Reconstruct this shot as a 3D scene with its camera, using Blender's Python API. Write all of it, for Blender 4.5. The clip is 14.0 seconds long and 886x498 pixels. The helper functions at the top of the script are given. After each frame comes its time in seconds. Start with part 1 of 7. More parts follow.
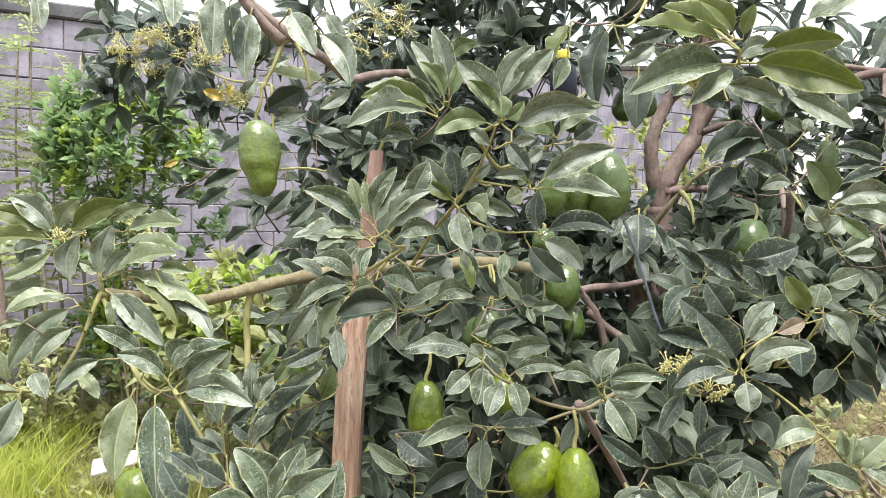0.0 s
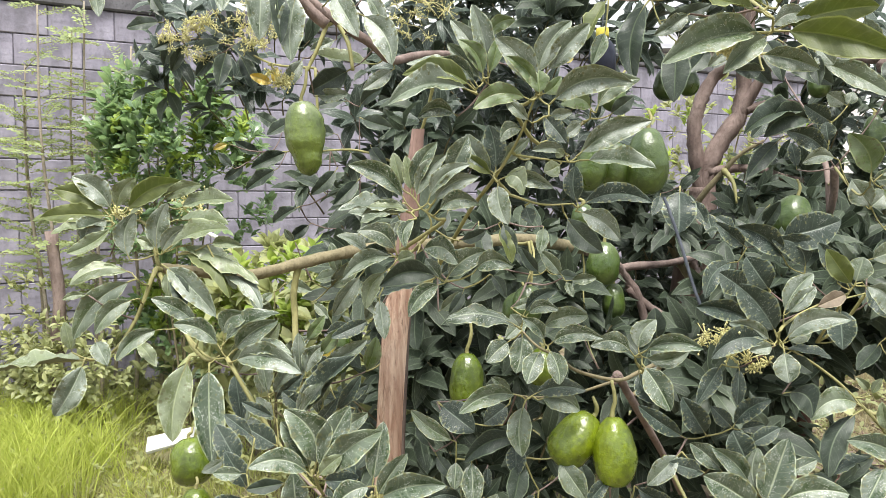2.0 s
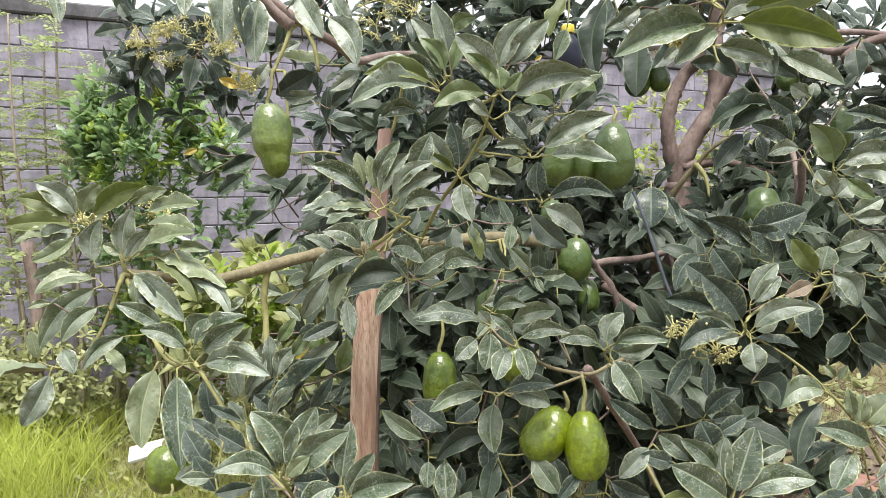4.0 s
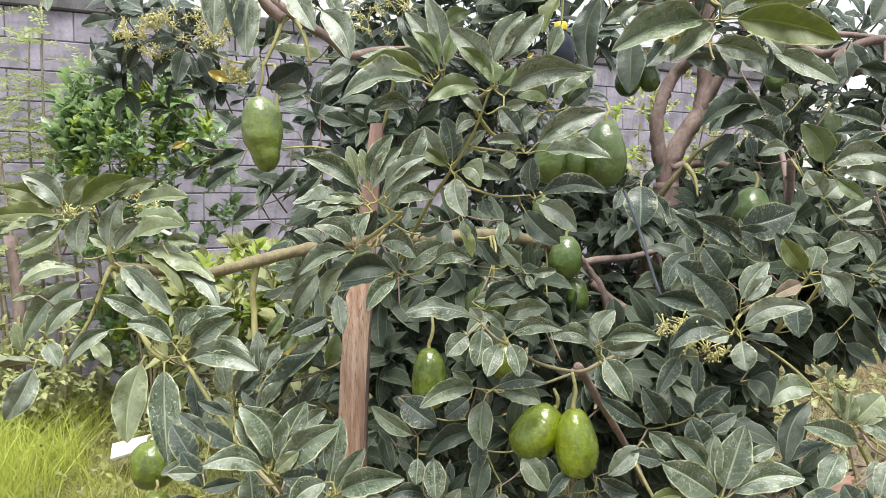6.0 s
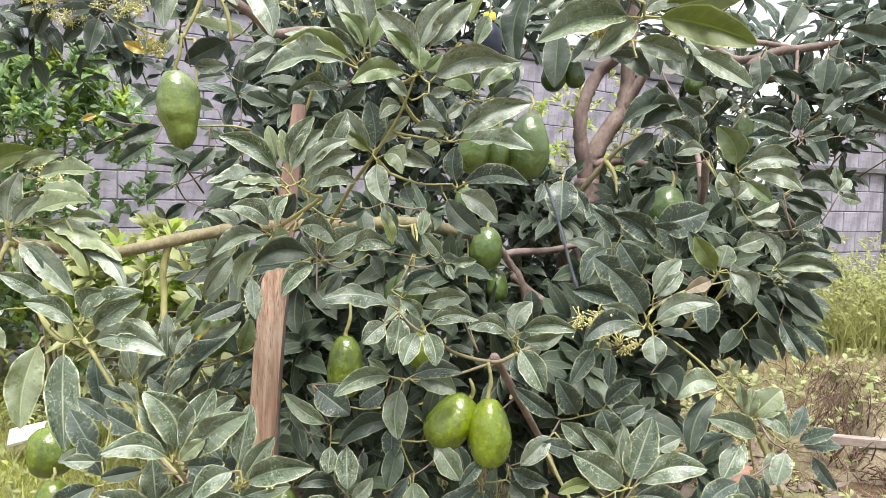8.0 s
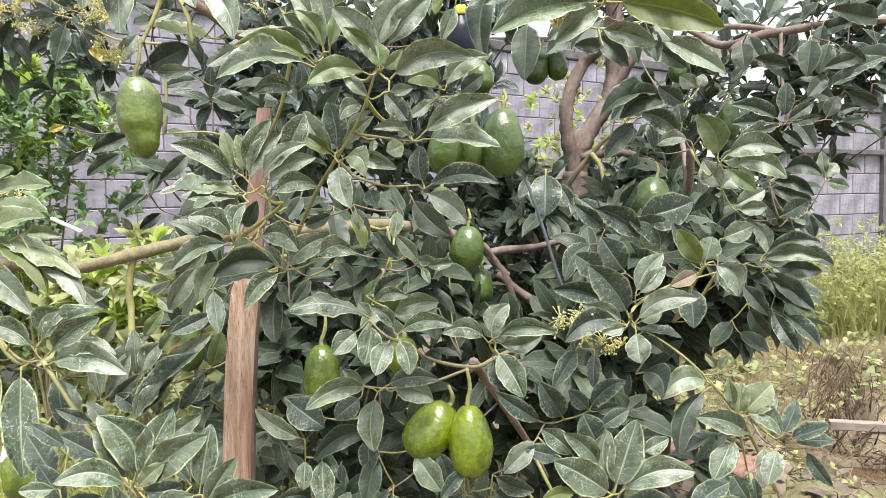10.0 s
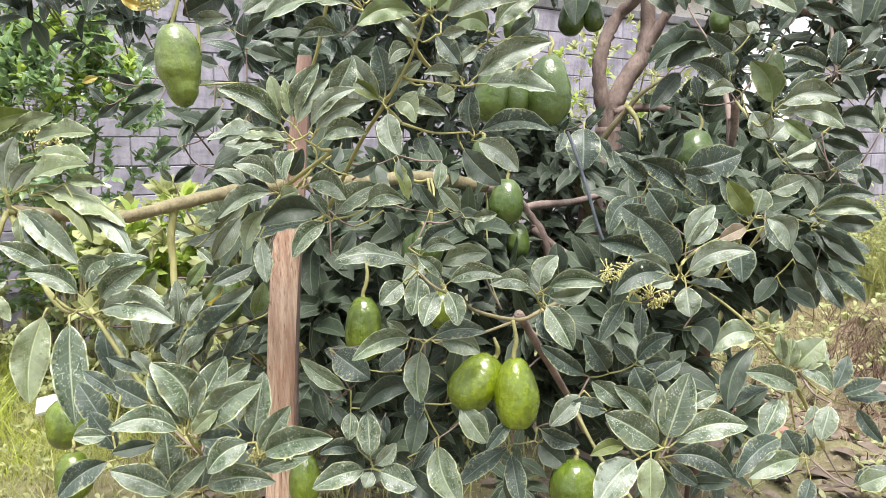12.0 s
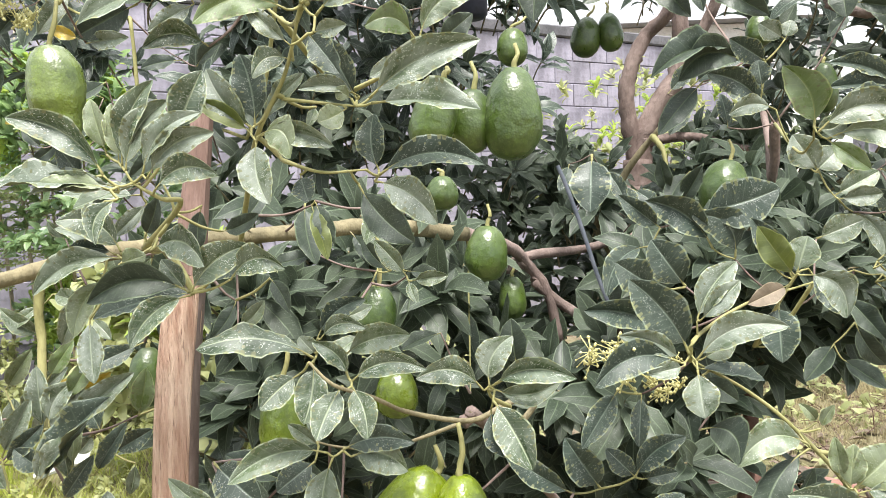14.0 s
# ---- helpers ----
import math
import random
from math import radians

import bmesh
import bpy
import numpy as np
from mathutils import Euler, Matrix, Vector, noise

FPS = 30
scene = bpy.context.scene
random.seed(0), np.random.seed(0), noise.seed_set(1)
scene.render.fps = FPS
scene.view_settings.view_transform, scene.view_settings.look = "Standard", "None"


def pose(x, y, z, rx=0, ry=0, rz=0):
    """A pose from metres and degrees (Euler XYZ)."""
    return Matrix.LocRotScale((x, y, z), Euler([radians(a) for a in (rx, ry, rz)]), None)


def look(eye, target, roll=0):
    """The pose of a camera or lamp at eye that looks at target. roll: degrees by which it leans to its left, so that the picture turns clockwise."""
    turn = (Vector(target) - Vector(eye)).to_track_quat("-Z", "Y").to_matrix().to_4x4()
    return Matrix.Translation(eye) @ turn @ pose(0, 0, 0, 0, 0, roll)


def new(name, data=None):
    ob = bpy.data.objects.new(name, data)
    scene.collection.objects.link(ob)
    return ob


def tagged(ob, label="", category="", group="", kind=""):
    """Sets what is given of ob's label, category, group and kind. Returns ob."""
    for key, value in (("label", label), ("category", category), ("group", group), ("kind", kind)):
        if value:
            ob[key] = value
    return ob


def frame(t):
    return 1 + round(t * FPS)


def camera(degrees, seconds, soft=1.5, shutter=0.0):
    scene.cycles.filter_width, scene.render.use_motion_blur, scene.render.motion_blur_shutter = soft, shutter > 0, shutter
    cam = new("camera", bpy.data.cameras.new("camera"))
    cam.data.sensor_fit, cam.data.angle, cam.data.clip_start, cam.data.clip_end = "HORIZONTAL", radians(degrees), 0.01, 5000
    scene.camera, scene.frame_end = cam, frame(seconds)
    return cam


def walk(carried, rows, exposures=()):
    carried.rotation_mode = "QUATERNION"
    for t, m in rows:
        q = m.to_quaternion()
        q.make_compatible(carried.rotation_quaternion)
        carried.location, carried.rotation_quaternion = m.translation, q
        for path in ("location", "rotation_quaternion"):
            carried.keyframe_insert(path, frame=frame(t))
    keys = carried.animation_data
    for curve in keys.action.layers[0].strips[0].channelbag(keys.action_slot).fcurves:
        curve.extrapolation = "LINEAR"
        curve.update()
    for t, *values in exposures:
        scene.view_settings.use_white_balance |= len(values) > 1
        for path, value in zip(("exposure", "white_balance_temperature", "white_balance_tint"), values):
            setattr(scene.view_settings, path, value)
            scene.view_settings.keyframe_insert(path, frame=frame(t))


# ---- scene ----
cam = camera(60.0, 14.0, soft=0.75)
PATH = [
    (0, (0.048, 0.179, 1.245), (0.007, 2.178, 1.185), -0.1),
    (0.5, (0.043, 0.176, 1.244), (0.013, 2.175, 1.179), 0.1),
    (1, (0.046, 0.169, 1.245), (0.022, 2.167, 1.174), -0.0),
    (1.5, (0.05, 0.153, 1.237), (-0.046, 2.149, 1.152), -0.5),
    (2, (0.053, 0.146, 1.225), (-0.099, 2.138, 1.133), -0.5),
    (2.5, (0.066, 0.15, 1.225), (-0.087, 2.142, 1.137), -0.5),
    (3, (0.079, 0.155, 1.225), (-0.057, 2.149, 1.139), -0.9),
    (3.5, (0.082, 0.147, 1.222), (-0.041, 2.141, 1.136), -1.7),
    (6, (0.072, 0.153, 1.213), (-0.006, 2.149, 1.123), -1.2),
    (6.5, (0.079, 0.162, 1.212), (0.007, 2.159, 1.122), -0.9),
    (7, (0.084, 0.164, 1.21), (0.049, 2.162, 1.121), -1.1),
    (7.5, (0.082, 0.168, 1.204), (0.099, 2.165, 1.102), 0.1),
    (8, (0.077, 0.165, 1.21), (0.198, 2.158, 1.092), 1.0),
    (8.5, (0.075, 0.169, 1.208), (0.206, 2.16, 1.081), 1.3),
    (9, (0.078, 0.171, 1.213), (0.227, 2.161, 1.087), 0.3),
    (9.2, (0.086, 0.177, 1.217), (0.238, 2.167, 1.092), -0.3),
    (11.3, (0.146, 0.233, 1.211), (0.231, 2.226, 1.066), -1.1),
    (11.5, (0.125, 0.234, 1.204), (0.203, 2.226, 1.047), -0.9),
    (12, (0.08, 0.227, 1.201), (0.152, 2.213, 0.973), -1.0),
    (12.5, (0.096, 0.26, 1.19), (0.173, 2.244, 0.945), -1.1),
    (13, (0.212, 0.349, 1.201), (0.2, 2.341, 1.03), -0.6),
    (13.5, (0.259, 0.436, 1.192), (0.16, 2.428, 1.042), -1.5),
    (14, (0.243, 0.519, 1.207), (0.17, 2.514, 1.08), -2.2),
]
walk(cam, [(t, look(eye, target, roll)) for t, eye, target, roll in PATH],
     exposures=[(0, 0.65), (1.5, 0.63), (3, 0.47), (7, 0.48), (7.6, 0.67), (9, 0.76), (11.5, 0.79), (12.5, 0.87), (14, 0.97)])

# ---- light: a bright overcast day ----
SUN_ELEV, SUN_AZ = 68.0, 165.0
world = bpy.data.worlds.new("overcast_sky")
scene.world = world
world.use_nodes = True
wn, wl = world.node_tree.nodes, world.node_tree.links
wn.clear()
sky = wn.new("ShaderNodeTexSky")
sky.sky_type, sky.sun_disc = "NISHITA", False
sky.sun_elevation, sky.sun_rotation = radians(SUN_ELEV), radians(SUN_AZ)
sky.air_density, sky.dust_density, sky.ozone_density = 1.0, 4.0, 1.0
veil = wn.new("ShaderNodeMix")
veil.data_type = "RGBA"
veil.inputs["Factor"].default_value = 0.8
veil.inputs["B"].default_value = (9.6, 9.9, 10.2, 1)
wbg, wout = wn.new("ShaderNodeBackground"), wn.new("ShaderNodeOutputWorld")
wbg.inputs["Strength"].default_value = 0.105
wl.new(sky.outputs["Color"], veil.inputs["A"])
wl.new(veil.outputs["Result"], wbg.inputs["Color"])
wl.new(wbg.outputs["Background"], wout.inputs["Surface"])

sun = new("sun", bpy.data.lights.new("sun", "SUN"))
sun.data.energy, sun.data.angle, sun.data.color = 4.6, radians(24), (1.0, 0.97, 0.92)
az, el = radians(SUN_AZ), radians(SUN_ELEV)
sun.matrix_basis = look((0, 0, 6), Vector((0, 0, 6)) - Vector((math.sin(az) * math.cos(el), math.cos(az) * math.cos(el), math.sin(el))))


# ---- materials ----
class Graph:
    """Short hand for building one node material."""

    def __init__(self, name, rough=0.6, spec=0.5, metal=0.0):
        self.mat = bpy.data.materials.new(name)
        self.mat.use_nodes = True
        self.tree = self.mat.node_tree
        self.tree.nodes.clear()
        self.out = self.node("ShaderNodeOutputMaterial")
        self.bsdf = self.node("ShaderNodeBsdfPrincipled")
        self.bsdf.inputs["Roughness"].default_value = rough
        self.bsdf.inputs["Specular IOR Level"].default_value = spec
        self.bsdf.inputs["Metallic"].default_value = metal
        self.link(self.bsdf.outputs[0], self.out.inputs["Surface"])

    def node(self, kind, **kw):
        n = self.tree.nodes.new(kind)
        for k, v in kw.items():
            setattr(n, k, v)
        return n

    def link(self, a, b):
        self.tree.links.new(a, b)

    def put(self, v, sock):
        if isinstance(v, (int, float)):
            sock.default_value = v
        elif isinstance(v, tuple):
            sock.default_value = (*v, 1)[:4] if sock.type == "RGBA" else v
        else:
            self.link(v, sock)

    def math(self, op, a, b=0.0, c=None, clamp=False):
        n = self.node("ShaderNodeMath", operation=op, use_clamp=clamp)
        self.put(a, n.inputs[0])
        self.put(b, n.inputs[1])
        if c is not None:
            self.put(c, n.inputs[2])
        return n.outputs[0]

    def mix(self, f, a, b, blend="MIX"):
        n = self.node("ShaderNodeMix", data_type="RGBA", blend_type=blend)
        self.put(f, n.inputs["Factor"])
        self.put(a, n.inputs["A"])
        self.put(b, n.inputs["B"])
        return n.outputs["Result"]

    def noise(self, scale, vec=None, detail=4.0, rough=0.6, stretch=None):
        n = self.node("ShaderNodeTexNoise")
        n.inputs["Scale"].default_value, n.inputs["Detail"].default_value, n.inputs["Roughness"].default_value = scale, detail, rough
        vec = vec or self.coord()
        if stretch:
            m = self.node("ShaderNodeMapping")
            m.inputs["Scale"].default_value = stretch
            self.link(vec, m.inputs["Vector"])
            vec = m.outputs[0]
        self.link(vec, n.inputs["Vector"])
        return n.outputs["Fac"]

    def coord(self, which="Object"):
        return self.node("ShaderNodeTexCoord").outputs[which]

    def ramp(self, f, *stops):
        n = self.node("ShaderNodeMapRange", interpolation_type="SMOOTHSTEP")
        self.put(f, n.inputs["Value"])
        for s, v in zip(("From Min", "From Max", "To Min", "To Max"), stops):
            n.inputs[s].default_value = v
        return n.outputs[0]

    def chance(self):
        """One random number for each object and each loose piece of a mesh."""
        a = self.node("ShaderNodeObjectInfo").outputs["Random"]
        b = self.node("ShaderNodeNewGeometry").outputs["Random Per Island"]
        return self.math("FRACT", self.math("ADD", a, b), 0)

    def bump(self, height, strength=0.3, dist=0.002):
        n = self.node("ShaderNodeBump")
        n.inputs["Strength"].default_value, n.inputs["Distance"].default_value = strength, dist
        self.put(height, n.inputs["Height"])
        self.link(n.outputs[0], self.bsdf.inputs["Normal"])

    def color(self, c):
        self.put(c, self.bsdf.inputs["Base Color"])
        return self

    def thin(self, c, amount):
        """Lets part of the light through, as leaves do."""
        tr = self.node("ShaderNodeBsdfTranslucent")
        self.put(c, tr.inputs["Color"])
        mx = self.node("ShaderNodeMixShader")
        mx.inputs["Fac"].default_value = amount
        self.link(self.bsdf.outputs[0], mx.inputs[1])
        self.link(tr.outputs[0], mx.inputs[2])
        self.link(mx.outputs[0], self.out.inputs["Surface"])


def leaf_material(name, lo, hi, vein, specks=0.0, rough=0.32, dust=0.3, through_=0.22, veins=0.6, spec=0.75):
    """A broad leaf: midrib and side veins by the leaf's own grid, blotches, dust and dried spray drops."""
    lo, hi = [(1.03 * c[0], c[1], c[2]) for c in (lo, hi)]
    g = Graph(name, rough, spec)
    uv = g.node("ShaderNodeUVMap").outputs[0]
    sep = g.node("ShaderNodeSeparateXYZ")
    g.link(uv, sep.inputs[0])
    u = g.math("ABSOLUTE", g.math("MULTIPLY_ADD", sep.outputs[0], 2.0, -1.0), 0)
    v = sep.outputs[1]
    r = g.chance()
    rib = g.ramp(u, 0.02, 0.085, 1, 0)
    side = g.math("SINE", g.math("SUBTRACT", g.math("MULTIPLY", v, 62.0), g.math("MULTIPLY", u, 8.0)), 0)
    side = g.math("MULTIPLY", g.ramp(side, 0.80, 1.0, 0, 1), 0.20)
    edge = g.math("MULTIPLY", g.ramp(u, 0.88, 0.95, 0, 1), 1.3)
    lines = g.math("MAXIMUM", g.math("MAXIMUM", rib, side), edge)
    big = g.noise(9.0, detail=3)
    body = g.mix(r, lo, hi)
    body = g.mix(g.ramp(big, 0.35, 0.7, 0, 0.5), body, tuple(0.6 * c for c in lo))
    body = g.mix(g.math("MULTIPLY", lines, veins, clamp=True), body, vein)
    # dusty film
    off = g.node("ShaderNodeVectorMath", operation="ADD")
    g.link(uv, off.inputs[0])
    comb = g.node("ShaderNodeCombineXYZ")
    g.link(g.math("MULTIPLY", r, 37.0), comb.inputs[0])
    g.link(g.math("MULTIPLY", r, 11.0), comb.inputs[1])
    g.link(comb.outputs[0], off.inputs[1])
    film = g.noise(2.2, off.outputs[0], detail=4)
    body = g.mix(g.math("MULTIPLY", g.ramp(film, 0.30, 0.75, 0, 1), dust * 0.9), body, (0.385, 0.43, 0.38))
    if specks:
        vo = g.node("ShaderNodeTexVoronoi")
        vo.inputs["Scale"].default_value = 58.0
        ms = g.node("ShaderNodeMapping")
        ms.inputs["Scale"].default_value = (0.42, 1.0, 1.0)
        g.link(off.outputs[0], ms.inputs["Vector"])
        g.link(ms.outputs[0], vo.inputs["Vector"])
        patch = g.ramp(g.noise(3.2, off.outputs[0], detail=2), 0.34, 0.60, 0.10, 0.36)
        drop = g.math("LESS_THAN", vo.outputs["Distance"], patch)
        sel = g.node("ShaderNodeSeparateColor")
        g.link(vo.outputs["Color"], sel.inputs[0])
        drop = g.math("MULTIPLY", drop, g.math("LESS_THAN", sel.outputs[0], 0.54))
        body = g.mix(g.math("MULTIPLY", drop, specks), body, (0.62, 0.66, 0.60))
    g.color(body)
    g.put(g.ramp(film, 0.3, 0.8, rough - 0.1, rough + 0.2), g.bsdf.inputs["Roughness"])
    g.bump(g.math("SUBTRACT", g.noise(70.0, detail=2), g.math("MULTIPLY", lines, 0.9)), 0.35, 0.0015)
    g.thin(g.mix(0.5, body, tuple(min(1, 1.6 * c) for c in hi)), through_)
    return g.mat


def plain(name, lo, hi, scale, rough=0.8, bump=0.4, fine=None, spec=0.3, stretch=None, dist=0.004, vary=0.25):
    g = Graph(name, rough, spec)
    a = g.noise(scale, detail=6, stretch=stretch)
    b = g.noise(fine or scale * 7, detail=4, stretch=stretch)
    c = g.mix(g.ramp(a, 0.3, 0.7, 0, 1), lo, hi)
    c = g.mix(g.ramp(b, 0.45, 0.75, 0, 0.45), c, tuple(0.45 * q for q in lo))
    c = g.mix(g.math("MULTIPLY", g.chance(), vary), c, tuple(0.5 * q for q in hi))
    g.color(c)
    g.bump(g.math("ADD", a, g.math("MULTIPLY", b, 0.6)), bump, dist)
    return g.mat


LEAF = {
    "pale": leaf_material("leaf_pale", (0.145, 0.190, 0.085), (0.230, 0.280, 0.135), (0.46, 0.52, 0.30), 0.30),
    "speck": leaf_material("leaf_spotted", (0.049, 0.084, 0.042), (0.093, 0.138, 0.066), (0.46, 0.52, 0.35), 1.0, veins=0.85),
    "mid": leaf_material("leaf_green", (0.072, 0.112, 0.052), (0.130, 0.176, 0.084), (0.40, 0.46, 0.30), 0.45, dust=0.42, veins=0.75),
    "dusty": leaf_material("leaf_dusty", (0.080, 0.118, 0.066), (0.140, 0.185, 0.105), (0.46, 0.52, 0.37), 0.7, 0.34, 0.80, veins=0.85),
    # the blue-green and dark colours are lowered to hold shade within the crown
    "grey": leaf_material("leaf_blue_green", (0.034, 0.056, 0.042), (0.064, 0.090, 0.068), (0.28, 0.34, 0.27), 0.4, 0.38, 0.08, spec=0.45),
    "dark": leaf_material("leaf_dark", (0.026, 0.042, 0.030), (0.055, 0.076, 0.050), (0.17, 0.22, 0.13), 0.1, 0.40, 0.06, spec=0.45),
    "bright": leaf_material("leaf_young", (0.117, 0.185, 0.055), (0.175, 0.250, 0.085), (0.38, 0.45, 0.20), 0.15, through_=0.3),
    "olive": leaf_material("leaf_backlit", (0.140, 0.185, 0.045), (0.210, 0.255, 0.075), (0.42, 0.46, 0.18), 0.05, 0.45, 0.12, 0.5, 0.8),
    "dead": leaf_material("leaf_withered", (0.170, 0.130, 0.085), (0.270, 0.215, 0.150), (0.45, 0.38, 0.26), 0.0, 0.7, 0.1, 0.15),
    "yellow": leaf_material("leaf_yellowing", (0.380, 0.330, 0.030), (0.640, 0.470, 0.050), (0.5, 0.5, 0.25), 0.0, through_=0.3),
    "under": leaf_material("leaf_underside", (0.142, 0.165, 0.081), (0.196, 0.210, 0.108), (0.34, 0.38, 0.18), 0.0, 0.6, 0.1),
    # inner leaves: shade inside the crown is put into this dark colour
    "fill": leaf_material("leaf_inner_shaded", (0.030, 0.048, 0.030), (0.068, 0.092, 0.056), (0.20, 0.26, 0.16), 0.15, 0.46, 0.08, veins=0.5, spec=0.35),
    "fresh": leaf_material("leaf_fresh", (0.260, 0.390, 0.070), (0.430, 0.540, 0.120), (0.45, 0.52, 0.18), 0.0, 0.4, 0.05, 0.4),
    "citrus": leaf_material("leaf_citrus", (0.105, 0.195, 0.105), (0.250, 0.370, 0.150), (0.36, 0.46, 0.20), 0.0, 0.33, 0.15, 0.42),
    "weed": leaf_material("leaf_weed", (0.220, 0.260, 0.095), (0.430, 0.450, 0.200), (0.3, 0.34, 0.16), 0.0, 0.6, 0.1, 0.3),
    "ripe": leaf_material("leaf_yellow_weed", (0.17, 0.225, 0.07), (0.41, 0.42, 0.155), (0.5, 0.5, 0.25), 0.0, 0.6, 0.05, 0.4),
    "frond": leaf_material("leaf_feathery", (0.240, 0.320, 0.100), (0.400, 0.470, 0.190), (0.3, 0.4, 0.2), 0.0, 0.6, 0.1, 0.35),
}
STEM = plain("green_stem", (0.25, 0.245, 0.095), (0.37, 0.345, 0.155), 30, 0.55, 0.4, stretch=(1, 1, 0.4))
LIMB = plain("young_bark", (0.17, 0.145, 0.085), (0.29, 0.25, 0.15), 24, 0.75, 0.7, stretch=(1, 1, 0.5), dist=0.006)
BARK = plain("brown_bark", (0.13, 0.092, 0.080), (0.30, 0.230, 0.205), 14, 0.85, 0.8, stretch=(1, 1, 0.5), dist=0.008)
DRYTWIG = plain("dry_twig", (0.10, 0.06, 0.05), (0.17, 0.10, 0.08), 30, 0.8, 0.5)
BLOOM = plain("flower_buds", (0.56, 0.53, 0.22), (0.70, 0.66, 0.34), 60, 0.7, 0.3)


def stake_material():
    g = Graph("split_wood", 0.75, 0.25)
    a = g.noise(5, detail=5, stretch=(14, 14, 0.30))
    b = g.noise(38, detail=5, stretch=(6, 6, 0.12))
    d = g.noise(90, detail=3, stretch=(5, 5, 0.06))
    c = g.mix(g.ramp(a, 0.34, 0.64, 0, 1), (0.43, 0.26, 0.19), (0.72, 0.53, 0.41))
    c = g.mix(g.ramp(b, 0.46, 0.70, 0, 0.7), c, (0.33, 0.17, 0.115))
    c = g.mix(g.ramp(d, 0.58, 0.70, 0, 0.75), c, (0.15, 0.08, 0.055))
    c = g.mix(g.ramp(g.noise(3, detail=4), 0.5, 0.72, 0, 0.4), c, (0.50, 0.42, 0.34))
    g.color(c)
    g.bump(g.math("SUBTRACT", g.math("ADD", a, g.math("MULTIPLY", b, 0.7)), g.math("MULTIPLY", d, 0.9)), 0.9, 0.007)
    return g.mat


def skin_material(name, lo, hi, spot, rough=0.13, dust=0.0):
    g = Graph(name, rough, 0.8)
    a = g.noise(12, detail=4)
    vo = g.node("ShaderNodeTexVoronoi")
    vo.inputs["Scale"].default_value = 330.0
    g.link(g.coord(), vo.inputs["Vector"])
    dots = g.ramp(vo.outputs["Distance"], 0.10, 0.26, 1, 0)
    c = g.mix(g.ramp(a, 0.32, 0.68, 0, 1), lo, hi)
    c = g.mix(g.math("MULTIPLY", dots, 0.35), c, spot)
    streak = g.noise(26, detail=6, stretch=(1.5, 1.5, 0.8))
    c = g.mix(g.ramp(streak, 0.5, 0.7, 0, 0.6), c, tuple(0.45 * q for q in lo))
    c = g.mix(g.ramp(g.noise(110, detail=5), 0.48, 0.72, 0, 0.5), c, tuple(1.5 * q for q in hi))
    c = g.mix(g.ramp(g.noise(75, detail=4), 0.55, 0.75, 0, 0.5), c, tuple(0.4 * q for q in lo))
    top = g.node("ShaderNodeNewGeometry").outputs["Normal"]
    sp = g.node("ShaderNodeSeparateXYZ")
    g.link(top, sp.inputs[0])
    if dust:
        film = g.math("MULTIPLY", g.ramp(g.noise(24, detail=6), 0.4, 0.7, 0.2, 1), g.ramp(sp.outputs[2], 0.1, 0.9, 0, dust))
        c = g.mix(film, c, (0.5, 0.52, 0.44))
    g.color(c)
    g.put(g.ramp(streak, 0.3, 0.7, rough - 0.04, rough + 0.14), g.bsdf.inputs["Roughness"])
    g.bump(g.math("ADD", g.math("MULTIPLY", vo.outputs["Distance"], 0.25), g.math("MULTIPLY", g.noise(38, detail=2), 3.0)), 0.4, 0.0028)
    return g.mat


SKIN = [
    skin_material("avocado_skin_dusty", (0.055, 0.090, 0.012), (0.120, 0.165, 0.024), (0.30, 0.32, 0.12), 0.27, 0.45),
    skin_material("avocado_skin_green", (0.060, 0.098, 0.005), (0.125, 0.175, 0.010), (0.28, 0.32, 0.07), 0.25),
    skin_material("avocado_skin_bright", (0.085, 0.130, 0.004), (0.175, 0.230, 0.008), (0.36, 0.40, 0.08), 0.23),
    skin_material("avocado_skin_deep", (0.036, 0.070, 0.010), (0.070, 0.112, 0.018), (0.18, 0.22, 0.07), 0.30, 0.12),
]
STAKE = stake_material()


# ---- helpers of shape ----
def part(name, bm, mat, parent=None, label="", smooth=True):
    """Links a bmesh, built in the world's metres, as one mesh; under its parent, where one is given."""
    me = bpy.data.meshes.new(name)
    bm.to_mesh(me)
    bm.free()
    for m in mat if isinstance(mat, (list, tuple)) else (mat,):
        me.materials.append(m)
    if smooth:
        me.polygons.foreach_set("use_smooth", [True] * len(me.polygons))
    ob = new(name, me)
    if parent is not None:
        ob.parent = parent
        if parent.parent is None:
            ob.matrix_parent_inverse = parent.matrix_basis.inverted()
    if label:
        ob["label"] = label
    return ob


def thing(name, at, label, category, group="", kind=""):
    ob = new(name)
    ob.empty_display_size = 0.05
    ob.matrix_basis = Matrix.Translation(at)
    return tagged(ob, label, category, group, kind)


def soft_path(pts, steps=5):
    """A smooth line through points."""
    P = [Vector(p) for p in pts]
    P = [2 * P[0] - P[1]] + P + [2 * P[-1] - P[-2]]
    res = []
    for i in range(1, len(P) - 2):
        for k in range(steps):
            t = k / steps
            a, b, c, d = P[i - 1:i + 3]
            res.append(0.5 * ((2 * b) + (c - a) * t + (2 * a - 5 * b + 4 * c - d) * t * t + (3 * b - a - 3 * c + d) * t ** 3))
    return res + [P[-2]]


